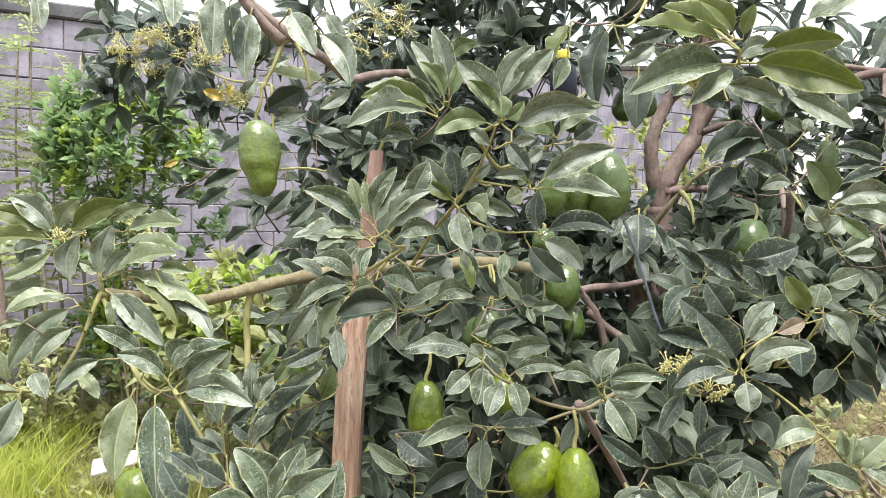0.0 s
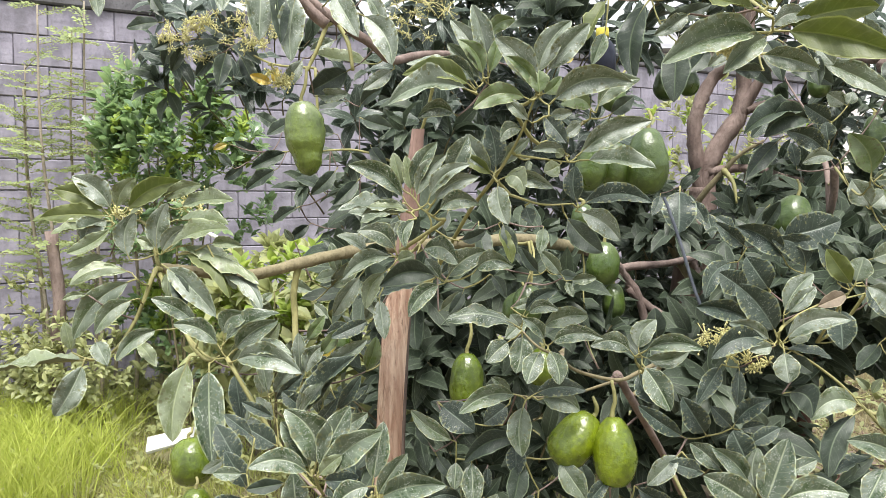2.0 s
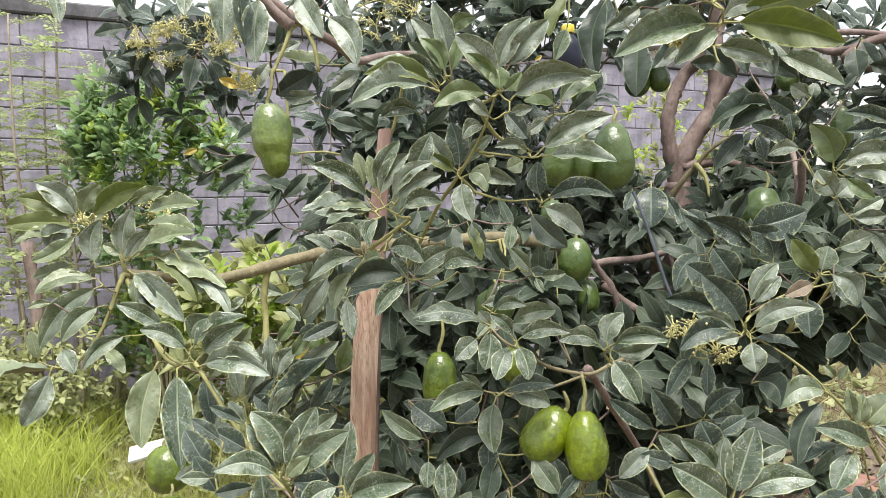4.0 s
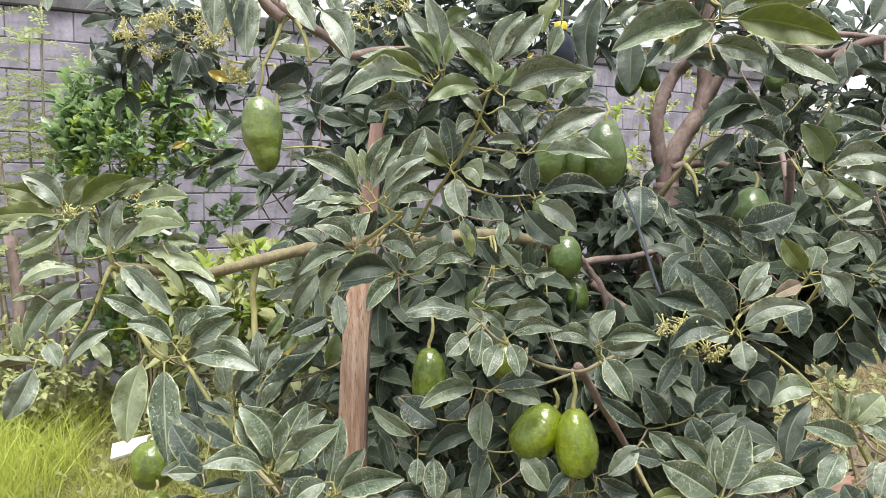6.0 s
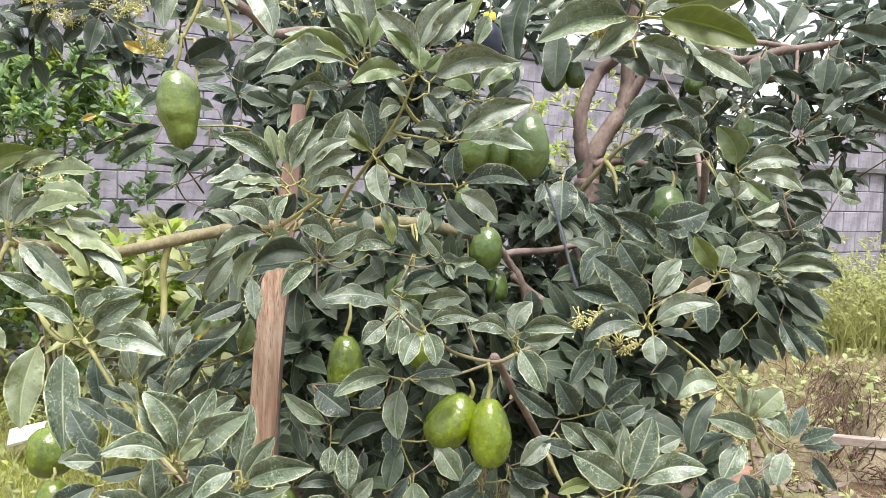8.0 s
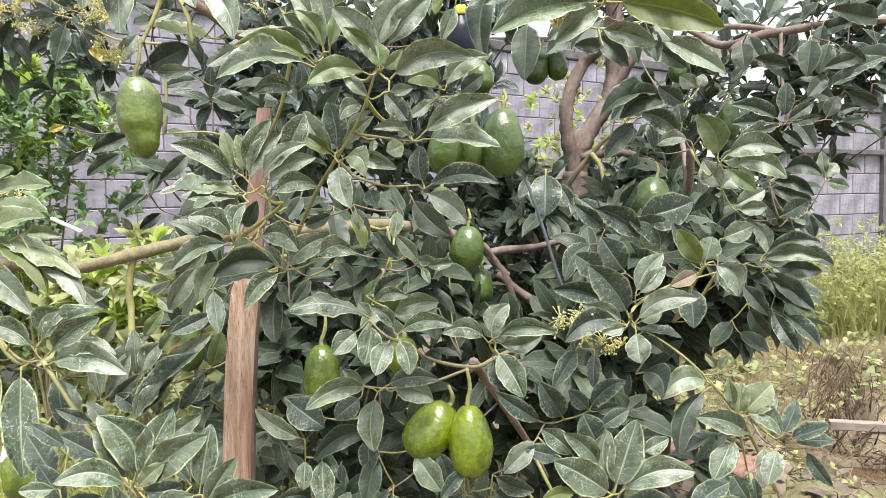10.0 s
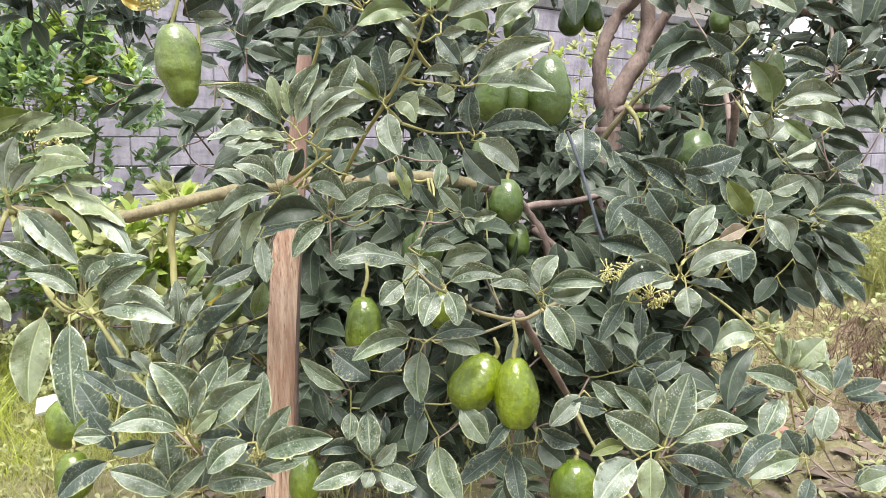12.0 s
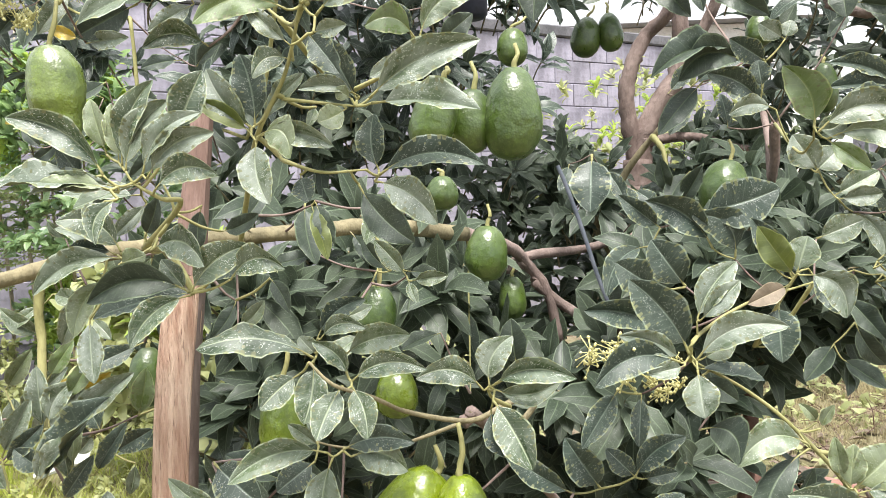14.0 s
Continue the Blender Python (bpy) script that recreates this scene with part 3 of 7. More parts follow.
# left low
sprig("pale", [
    (-0.629, 1.309, 1.01, 112, 79, -79, 0.05, 1.13, 0.05, 0),
    (-0.596, 1.305, 1.101, 109, -8, -87, 0.039, 0.83, 0, 0.13)])
sprig("dusty", [
    (-0.591, 1.309, 1.031, -118, -51, 35, 0.05, 1.48, 0.05, 0),
    (-0.605, 1.305, 1.001, 125, -62, -82, 0.098, 1.09, 0.03, -0.03)])
sprig("mid", [
    (-0.477, 1.309, 1.047, 121, -32, -81, 0.084, 0.77, 0, 0.2)])
# left whorl
sprig("speck", [
    (-0.401, 1.269, 1.054, 109, 35, -81, 0.086, 0.83, 0.02, 0.1),
    (-0.365, 1.267, 1.036, -92, 45, 101, 0.058, 1.52, -0.04, -0.2),
    (-0.368, 1.264, 1.028, -90, 29, 50, 0.104, 0.76, 0.07, -0.09),
    (-0.351, 1.262, 1.021, -106, 0, 41, 0.104, 0.76, 0.12, -0.11),
    (-0.366, 1.259, 1.022, 98, 31, -75, 0.082, 0.98, 0.04, 0.16),
    (-0.349, 1.257, 1.019, -100, 34, 101, 0.092, 0.91, -0.01, -0.1),
    (-0.381, 1.248, 1.006, -158, -65, -1, 0.147, 0.77, -0, 0.02)])
sprig("dusty", [
    (-0.352, 1.254, 1.005, -104, -4, 75, 0.121, 0.84, 0.04, -0.18)])
sprig("pale", [
    (-0.41, 1.25, 1.016, 153, -73, -50, 0.126, 0.94, -0.02, 0.08)])
# left behind
sprig("grey", [
    (-0.375, 1.337, 0.98, -148, -60, 11, 0.089, 0.85, 0.05, 0)])
# shoot left
sprig("dusty", [
    (-0.295, 1.438, 0.942, 163, 87, -146, 0.081, 0.89, 0.05, 0),
    (-0.26, 1.435, 0.945, -87, 38, 88, 0.106, 0.76, -0, -0.05),
    (-0.283, 1.429, 0.946, -83, 59, 91, 0.066, 1.24, -0.02, -0.13)])
sprig("bright", [
    (-0.284, 1.439, 1.007, -90, 53, 97, 0.057, 0.98, 0.05, 0),
    (-0.261, 1.434, 0.979, -94, 54, 100, 0.065, 0.94, 0.05, 0)])
sprig("grey", [
    (-0.288, 1.424, 0.893, 106, 44, -80, 0.047, 1.61, 0.05, 0)])
sprig("speck", [
    (-0.261, 1.422, 0.876, 85, 75, -67, 0.074, 0.96, 0.03, 0.1)])
sprig("pale", [
    (-0.253, 1.421, 0.9, -33, 80, 47, 0.061, 0.83, 0.05, 0)])
# low left rear
sprig("grey", [
    (-0.263, 1.197, 0.897, 108, 36, -77, 0.058, 1.51, 0.05, 0),
    (-0.265, 1.197, 0.938, 103, 28, -75, 0.054, 0.78, 0.05, 0),
    (-0.316, 1.189, 0.868, 81, 59, -55, 0.071, 1.31, 0.05, 0),
    (-0.304, 1.186, 0.838, 99, 61, -71, 0.065, 1.22, 0.05, 0),
    (-0.229, 1.181, 0.788, 113, 80, -92, 0.077, 1.34, 0.05, 0),
    (-0.202, 1.179, 0.785, -79, 77, 89, 0.062, 1.54, 0.05, 0)])
sprig("speck", [
    (-0.178, 1.191, 0.92, -92, 33, 85, 0.054, 1.08, 0.05, 0)])
# low left
sprig("speck", [
    (-0.184, 1.08, 0.901, 105, 68, -82, 0.09, 1.37, 0.05, 0.15),
    (-0.186, 1.077, 0.9, 92, 61, -69, 0.077, 1.05, 0.02, 0.07),
    (-0.178, 1.075, 0.899, -72, 64, 80, 0.096, 0.96, -0, -0.04),
    (-0.17, 1.073, 0.898, -97, 39, 89, 0.099, 0.97, 0.01, -0.09),
    (-0.183, 1.068, 0.9, 114, 15, -74, 0.08, 0.96, 0.06, 0.2),
    (-0.107, 1.065, 0.89, -48, 77, 56, 0.081, 0.9, 0, -0.01),
    (-0.103, 1.062, 0.874, -94, 56, 91, 0.073, 0.89, -0, -0.04),
    (-0.102, 1.06, 0.893, 111, -26, -69, 0.06, 1.33, 0.04, 0.12),
    (-0.099, 1.057, 0.878, -106, 17, 76, 0.094, 0.88, 0.03, -0.09)])
sprig("grey", [
    (-0.173, 1.07, 0.897, -100, 8, 74, 0.052, 1.21, -0.01, 0.06)])
sprig("pale", [
    (-0.175, 1.065, 0.901, -93, 42, 88, 0.043, 1.18, -0.01, -0.04)])
# mid left
sprig("speck", [
    (-0.022, 1.213, 1.275, -99, 62, 105, 0.064, 1.3, 0.05, 0),
    (-0.068, 1.203, 1.248, -93, 66, 100, 0.083, 0.8, -0.02, -0.15),
    (-0.036, 1.193, 1.225, -95, 11, 93, 0.061, 1.13, -0.02, -0.2),
    (-0.076, 1.182, 1.24, 100, 34, -92, 0.093, 0.78, -0.01, 0.2),
    (-0.061, 1.176, 1.219, 141, -60, -51, 0.045, 1.08, 0, 0.2)])
sprig("pale", [
    (-0.084, 1.208, 1.26, 84, 76, -76, 0.052, 0.96, 0.05, 0),
    (-0.072, 1.205, 1.252, 46, 79, -39, 0.055, 0.89, 0, 0.03),
    (-0.069, 1.179, 1.227, 104, -3, -51, 0.067, 0.76, 0.09, 0.12)])
sprig("dusty", [
    (-0.064, 1.2, 1.244, -84, 56, 92, 0.075, 0.88, -0.02, -0.15),
    (-0.048, 1.198, 1.24, -101, 40, 82, 0.08, 0.76, 0.05, -0.2),
    (-0.043, 1.195, 1.236, -96, 30, 98, 0.076, 0.87, -0.02, -0.17),
    (-0.066, 1.189, 1.225, 112, 3, -44, 0.105, 0.76, 0.04, 0.07),
    (-0.066, 1.187, 1.23, 104, 10, -92, 0.06, 0.81, 0.05, 0),
    (-0.072, 1.173, 1.217, 114, -42, -80, 0.024, 1.83, 0.05, 0)])
sprig("grey", [
    (-0.096, 1.184, 1.24, 104, 56, -95, 0.032, 1.65, 0.05, 0)])
# mid twig
sprig("grey", [
    (0.045, 1.236, 1.283, 116, 81, -114, 0.067, 1.26, -0, 0.05)])
sprig("dusty", [
    (0.043, 1.233, 1.281, 94, 55, -94, 0.068, 1.19, 0.01, -0.07),
    (0.055, 1.228, 1.274, -109, -12, 89, 0.075, 0.78, -0, -0.11),
    (0.049, 1.225, 1.268, -142, -70, 39, 0.063, 1.27, 0.01, 0.07)])
sprig("olive", [
    (0.043, 1.23, 1.275, 94, 30, -94, 0.062, 0.76, -0.02, 0.11)])
sprig("pale", [
    (0.051, 1.223, 1.272, -116, -32, 78, 0.043, 1.93, 0.05, -0.2)])
sprig("speck", [
    (0.087, 1.225, 1.339, 111, -23, -88, 0.041, 1.43, -0.03, 0.2)])
# mid twig right
sprig("grey", [
    (0.144, 1.22, 1.301, 104, 61, -107, 0.069, 1.02, 0, 0.03)])
sprig("dusty", [
    (0.147, 1.218, 1.304, 107, 6, -79, 0.055, 0.76, 0.03, 0.15),
    (0.156, 1.216, 1.301, -91, 25, 93, 0.113, 0.77, -0.01, -0.12),
    (0.159, 1.208, 1.296, -112, -8, 58, 0.105, 0.76, 0.03, -0.04)])
sprig("pale", [
    (0.136, 1.212, 1.293, 114, -25, -82, 0.03, 2.05, -0.01, -0.03),
    (0.141, 1.21, 1.301, 97, 32, -99, 0.017, 2.14, 0.05, 0)])
# low twig right
sprig("grey", [
    (0.086, 1.235, 1.236, -143, -60, 42, 0.03, 1.97, 0.05, 0),
    (0.16, 1.235, 1.237, 47, 86, -51, 0.053, 1.36, 0.01, -0.07),
    (0.16, 1.228, 1.232, -101, 3, 71, 0.1, 0.76, 0.06, -0.19)])
sprig("dark", [
    (0.14, 1.232, 1.226, -108, -46, 80, 0.079, 1.11, 0.01, 0.06)])
sprig("dusty", [
    (0.156, 1.23, 1.227, -114, -33, 79, 0.076, 1.11, 0, -0.1)])
# top mid
sprig("dusty", [
    (0.112, 1.204, 1.409, -100, 48, 103, 0.091, 0.94, 0.01, -0.05),
    (0.103, 1.201, 1.407, -88, 59, 93, 0.089, 0.96, -0.01, -0.13),
    (0.101, 1.197, 1.388, 85, 54, -92, 0.093, 1.04, -0.02, 0.11),
    (0.094, 1.185, 1.345, 97, 43, -101, 0.049, 0.9, 0.05, 0),
    (0.117, 1.182, 1.368, -104, 12, 101, 0.111, 0.86, -0.03, -0.2),
    (0.116, 1.176, 1.353, -108, 6, 100, 0.032, 1.24, 0.05, 0)])
sprig("bright", [
    (0.102, 1.195, 1.385, 100, 50, -105, 0.066, 0.76, -0.04, 0.18),
    (0.105, 1.192, 1.383, 17, 84, -19, 0.034, 2.12, 0.05, 0),
    (0.107, 1.19, 1.383, -101, 41, 103, 0.036, 1.33, 0.05, 0.08),
    (0.093, 1.184, 1.375, 104, -9, -97, 0.08, 0.95, -0.05, 0.2)])
sprig("grey", [
    (0.111, 1.179, 1.353, -114, -51, 78, 0.048, 1.33, 0.02, -0.01)])
# top left whorl
sprig("speck", [
    (-0.011, 1.288, 1.369, 115, -4, -97, 0.063, 1.06, -0.03, 0.2),
    (0.02, 1.268, 1.408, 96, 35, -100, 0.07, 0.93, -0.04, 0.14)])
sprig("dusty", [
    (0.035, 1.29, 1.43, 83, 77, -77, 0.106, 0.76, 0, 0.06),
    (0.029, 1.286, 1.421, 80, 61, -84, 0.104, 0.76, -0.01, 0.12),
    (0.017, 1.273, 1.405, 97, 20, -64, 0.108, 0.76, 0.1, 0.2),
    (0.02, 1.265, 1.397, 116, -9, -64, 0.138, 0.76, 0.06, 0.2)])
sprig("bright", [
    (0.036, 1.287, 1.482, -99, 32, 107, 0.046, 1.33, -0.04, -0.15),
    (0.027, 1.279, 1.422, 104, 57, -105, 0.066, 1.06, -0.03, 0.16),
    (0.036, 1.277, 1.423, -81, 75, 86, 0.059, 0.89, 0.05, 0)])
sprig("mid", [
    (0.027, 1.281, 1.416, 92, 48, -96, 0.078, 0.79, -0.01, 0.05)])
sprig("olive", [
    (0.017, 1.27, 1.402, 109, 10, -75, 0.111, 0.76, 0.06, 0.2)])
# top right whorl
sprig("dark", [
    (0.216, 1.336, 1.371, -102, 36, 99, 0.047, 1.37, 0.05, 0)])
sprig("grey", [
    (0.189, 1.333, 1.38, 90, 66, -98, 0.037, 1.35, 0.05, 0)])
sprig("mid", [
    (0.197, 1.331, 1.376, -87, 37, 91, 0.083, 1.04, -0.01, -0.19)])
sprig("bright", [
    (0.192, 1.328, 1.377, 107, 11, -103, 0.053, 1.54, -0.03, 0.18)])
# stake whorl
sprig("grey", [
    (-0.107, 1.265, 1.165, 115, 2, -88, 0.05, 0.97, -0, 0.16)])
sprig("dusty", [
    (-0.099, 1.263, 1.161, 112, -20, -70, 0.088, 0.76, 0.07, 0.2),
    (-0.123, 1.234, 1.107, -153, -68, 16, 0.063, 0.95, 0.05, 0)])
sprig("pale", [
    (-0.111, 1.259, 1.145, 118, -57, -72, 0.068, 0.96, -0.02, 0.15),
    (-0.1, 1.255, 1.157, -97, 16, 92, 0.029, 2.12, 0.05, 0)])
sprig("speck", [
    (-0.1, 1.258, 1.168, 105, 30, -91, 0.066, 1.25, 0.01, 0.18),
    (-0.069, 1.254, 1.168, -111, -13, 81, 0.067, 1.3, 0.01, -0.2),
    (-0.033, 1.251, 1.128, 94, 54, -86, 0.04, 1.4, 0.05, 0),
    (-0.028, 1.246, 1.125, 120, -38, -70, 0.074, 0.93, -0.01, 0.16),
    (-0.028, 1.244, 1.127, -91, 36, 90, 0.076, 1.13, -0, -0.11),
    (0.012, 1.243, 1.139, -107, 9, 89, 0.061, 1.26, -0, -0.2)])
sprig("dark", [
    (-0.03, 1.249, 1.127, 104, -3, -85, 0.094, 0.96, 0.01, 0.2)])
# behind stake
sprig("olive", [
    (0.048, 1.463, 1.207, -144, -60, 18, 0.077, 0.76, 0.05, 0)])
sprig("dark", [
    (0.053, 1.461, 1.212, -129, -60, 53, 0.065, 0.94, 0.05, 0)])
# low mid
sprig("dusty", [
    (0.082, 1.287, 1.055, 104, 50, -96, 0.026, 2.06, 0.05, 0)])
sprig("grey", [
    (0.084, 1.285, 1.072, -94, 37, 87, 0.065, 0.89, 0.02, -0.16)])
sprig("mid", [
    (0.108, 1.283, 1.052, -94, 17, 83, 0.075, 1.07, 0.01, -0.1)])
sprig("speck", [
    (0.088, 1.28, 1.072, -104, 13, 86, 0.051, 1.04, 0.03, -0.2),
    (0.082, 1.277, 1.053, 104, 9, -44, 0.115, 0.76, 0.1, 0.12),
    (0.116, 1.275, 1.032, 104, 49, -96, 0.053, 0.99, -0, 0.16),
    (0.067, 1.271, 1.039, 116, -37, -67, 0.051, 1.56, 0.03, 0.03),
    (0.082, 1.269, 1.052, 150, -73, -30, 0.062, 1.41, -0.01, -0.04),
    (0.12, 1.267, 1.031, -105, 10, 83, 0.081, 0.81, 0.03, -0.2),
    (0.12, 1.264, 1.027, -135, -66, 47, 0.054, 1.38, 0.01, -0.07),
    (0.111, 1.262, 1.028, 138, -54, -42, 0.058, 1.35, -0.02, 0.03)])
# fruit whorl
sprig("dark", [
    (0.286, 1.313, 1.03, 124, 84, -134, 0.052, 1.5, 0.05, 0)])
sprig("grey", [
    (0.258, 1.308, 0.989, -125, -55, 62, 0.059, 1.15, 0.03, 0.14)])
sprig("mid", [
    (0.262, 1.306, 1.009, -97, 9, 80, 0.07, 0.91, -0.02, 0.16)])
sprig("speck", [
    (0.251, 1.303, 1.009, 107, 15, -86, 0.074, 1.04, 0.01, 0.2),
    (0.259, 1.299, 1.014, -110, 8, 82, 0.09, 0.76, 0.04, -0.2),
    (0.26, 1.296, 1, -126, -55, 62, 0.079, 1.26, 0.02, -0.03)])
sprig("dusty", [
    (0.257, 1.301, 1.014, -80, 63, 69, 0.057, 1.49, 0.03, -0.12)])
# below mid
sprig("grey", [
    (-0.049, 1.337, 0.929, -116, -30, 61, 0.077, 1.59, 0.05, 0),
    (0.064, 1.338, 0.927, 114, -32, -65, 0.051, 1.67, 0.05, 0),
    (0.074, 1.331, 0.872, 178, -66, -2, 0.055, 1.43, 0.05, 0),
    (0.218, 1.321, 0.822, 121, -39, -51, 0.062, 0.89, 0.05, 0),
    (0.099, 1.318, 0.945, -109, 10, 79, 0.085, 0.87, 0.03, -0.13)])
sprig("dark", [
    (0.09, 1.334, 0.871, 105, -16, -70, 0.104, 0.81, 0.08, 0.2),
    (0.085, 1.325, 0.847, 154, -59, -25, 0.075, 1.12, 0.05, 0)])
sprig("mid", [
    (0.137, 1.33, 0.846, -116, -51, 61, 0.074, 1.32, 0.05, 0),
    (-0.018, 1.313, 0.873, 96, 36, -77, 0.086, 0.8, -0.02, -0.08),
    (0.108, 1.315, 0.939, -106, -10, 74, 0.065, 1.55, 0.03, -0.11),
    (0.089, 1.312, 0.94, 163, -75, -16, 0.085, 1.13, 0.01, 0.08),
    (0.084, 1.31, 0.945, 113, -9, -73, 0.105, 0.76, 0.05, 0.19)])
sprig("speck", [
    (-0.019, 1.319, 0.845, 173, -69, -11, 0.046, 1.43, 0.05, 0),
    (0.005, 1.317, 0.846, -169, -75, 7, 0.069, 1.28, 0.05, 0)])
# right whorl
sprig("dark", [
    (0.494, 1.369, 1.002, -121, -33, 76, 0.046, 1.44, 0.05, 0)])
sprig("mid", [
    (0.493, 1.368, 1.02, -97, 31, 77, 0.044, 1.51, 0.05, 0)])
sprig("dusty", [
    (0.489, 1.367, 1.064, -80, 53, 62, 0.079, 1.08, 0.02, -0.08),
    (0.492, 1.365, 1.064, -97, 46, 77, 0.061, 1.08, 0.05, 0),
    (0.485, 1.358, 1.021, -107, 23, 81, 0.102, 0.87, 0.07, -0.2),
    (0.471, 1.354, 1.02, 101, 25, -95, 0.082, 0.8, -0.02, 0.12),
    (0.47, 1.349, 1.018, 110, -6, -75, 0.047, 1.08, 0.05, 0),
    (0.483, 1.347, 1.013, -170, -73, 28, 0.051, 1.92, 0.05, 0)])
sprig("grey", [
    (0.478, 1.36, 1.028, 90, 53, -100, 0.106, 1.24, -0.01, 0.06),
    (0.466, 1.352, 1.021, 104, -11, -73, 0.102, 0.96, 0.04, 0.2)])
# right of whorl
sprig("grey", [
    (0.487, 1.491, 1.03, 108, 17, -93, 0.12, 0.78, -0.02, 0.11),
    (0.512, 1.492, 1.086, 94, 55, -105, 0.075, 1.81, 0.05, 0),
    (0.472, 1.488, 1.087, 92, 35, -97, 0.059, 2.02, 0.05, 0),
    (0.626, 1.49, 1.063, 166, -66, 9, 0.077, 1.54, 0.05, 0)])
sprig("dead", [
    (0.639, 1.489, 1.085, 107, -19, -69, 0.064, 1.05, 0.05, 0)])
sprig("olive", [
    (0.645, 1.487, 1.096, 103, 52, -117, 0.082, 1.13, 0.05, 0)])
sprig("mid", [
    (0.647, 1.485, 1.099, -82, 72, 59, 0.049, 2.1, 0.05, 0)])
sprig("dusty", [
    (0.651, 1.482, 1.097, -109, -46, 90, 0.073, 1.48, -0.06, -0.2)])
# right mass
sprig("grey", [
    (0.506, 1.656, 1.128, 121, -38, -54, 0.108, 0.87, 0.08, 0.2),
    (0.577, 1.658, 1.176, -102, 15, 87, 0.117, 1.55, 0.01, 0.03),
    (0.597, 1.654, 1.121, 92, 37, -100, 0.123, 1.04, -0.03, 0.13),
    (0.52, 1.65, 1.155, 101, 38, -106, 0.081, 1, 0.05, 0),
    (0.627, 1.649, 1.105, 92, 47, -104, 0.09, 1.56, -0.05, 0.19)])
sprig("dusty", [
    (0.745, 1.652, 1.13, -108, 23, 85, 0.069, 1.52, 0.05, 0),
    (0.799, 1.653, 1.167, -129, -58, 78, 0.077, 1.05, -0.06, -0.16),
    (0.75, 1.652, 1.227, 83, 57, -105, 0.066, 1.84, 0.05, 0),
    (0.743, 1.649, 1.227, -98, 45, 79, 0.045, 2.45, 0.05, 0),
    (0.773, 1.643, 1.187, -113, 6, 89, 0.057, 1.3, 0.05, 0)])
sprig("mid", [
    (0.768, 1.646, 1.192, -94, 28, 80, 0.07, 1.32, 0.05, 0)])
# rear right
sprig("grey", [
    (0.493, 2.084, 1.288, 165, -65, -4, 0.127, 1.65, 0.05, 0)])
# right top
sprig("bright", [
    (0.662, 1.468, 1.277, 103, 61, -124, 0.085, 1.38, -0.05, 0.11),
    (0.674, 1.463, 1.263, -106, -39, 97, 0.062, 1.05, 0.05, 0)])
sprig("mid", [
    (0.661, 1.466, 1.279, -98, 26, 85, 0.038, 2.13, 0.02, 0.16),
    (0.675, 1.46, 1.263, -113, -13, 92, 0.095, 1, -0.04, -0.2)])
sprig("dusty", [
    (0.662, 1.458, 1.27, -100, 10, 90, 0.103, 1.02, -0, -0.2)])
# right upper mass
sprig("dark", [
    (0.648, 1.694, 1.412, 113, -16, -52, 0.159, 0.76, 0.08, 0.14),
    (0.658, 1.691, 1.395, 108, -15, -86, 0.116, 1.18, 0, 0.2),
    (0.596, 1.685, 1.368, 110, -45, -64, 0.111, 0.85, 0.01, 0.02)])
sprig("grey", [
    (0.689, 1.687, 1.394, 102, 30, -114, 0.067, 1.41, 0.05, 0),
    (0.677, 1.677, 1.335, 101, 26, -109, 0.093, 1.14, -0.03, 0.09),
    (0.678, 1.672, 1.352, 95, 81, -117, 0.042, 1.96, 0.05, 0)])
sprig("dusty", [
    (0.716, 1.687, 1.426, 97, 31, -112, 0.045, 1.83, 0.05, 0),
    (0.717, 1.685, 1.425, -102, 71, 82, 0.028, 2.3, 0.05, 0),
    (0.698, 1.674, 1.321, 103, -5, -91, 0.077, 0.99, -0.01, 0.16)])
# top right
sprig("dusty", [
    (0.254, 0.99, 1.435, 116, -30, -84, 0.054, 0.84, 0.05, 0),
    (0.337, 0.987, 1.416, -94, 16, 100, 0.041, 1.3, -0.04, -0.18)])
sprig("olive", [
    (0.348, 0.99, 1.418, -103, 9, 102, 0.094, 0.88, -0.04, -0.06),
    (0.336, 0.979, 1.412, -116, -18, 100, 0.12, 0.79, -0.01, -0.07)])
sprig("mid", [
    (0.336, 0.984, 1.411, 116, -36, -73, 0.078, 0.81, 0, 0.06),
    (0.331, 0.981, 1.411, 107, -17, -76, 0.126, 0.76, 0.02, 0.11)])
# top right rear
sprig("mid", [
    (0.365, 1.113, 1.415, -115, -20, 98, 0.072, 0.97, -0.02, -0.05),
    (0.429, 1.112, 1.407, -111, -31, 81, 0.097, 0.76, -0, -0.05)])
sprig("dark", [
    (0.418, 1.11, 1.424, -135, -71, 70, 0.054, 0.88, -0.04, -0.08),
    (0.368, 1.102, 1.393, 105, -1, -102, 0.038, 1.24, 0.05, 0)])
sprig("dusty", [
    (0.43, 1.108, 1.423, -125, -51, 86, 0.033, 1.89, 0.05, 0)])
# top hanging
sprig("olive", [
    (0.226, 1.405, 1.568, 132, -55, -14, 0.092, 0.76, 0.05, 0)])
sprig("mid", [
    (0.22, 1.4, 1.514, 132, -61, -51, 0.067, 0.93, 0.05, 0)])
sprig("dark", [
    (0.292, 1.403, 1.565, 137, -71, -29, 0.143, 0.76, 0.04, 0.16),
    (0.331, 1.398, 1.493, 162, -68, -8, 0.108, 1.06, 0.05, 0)])
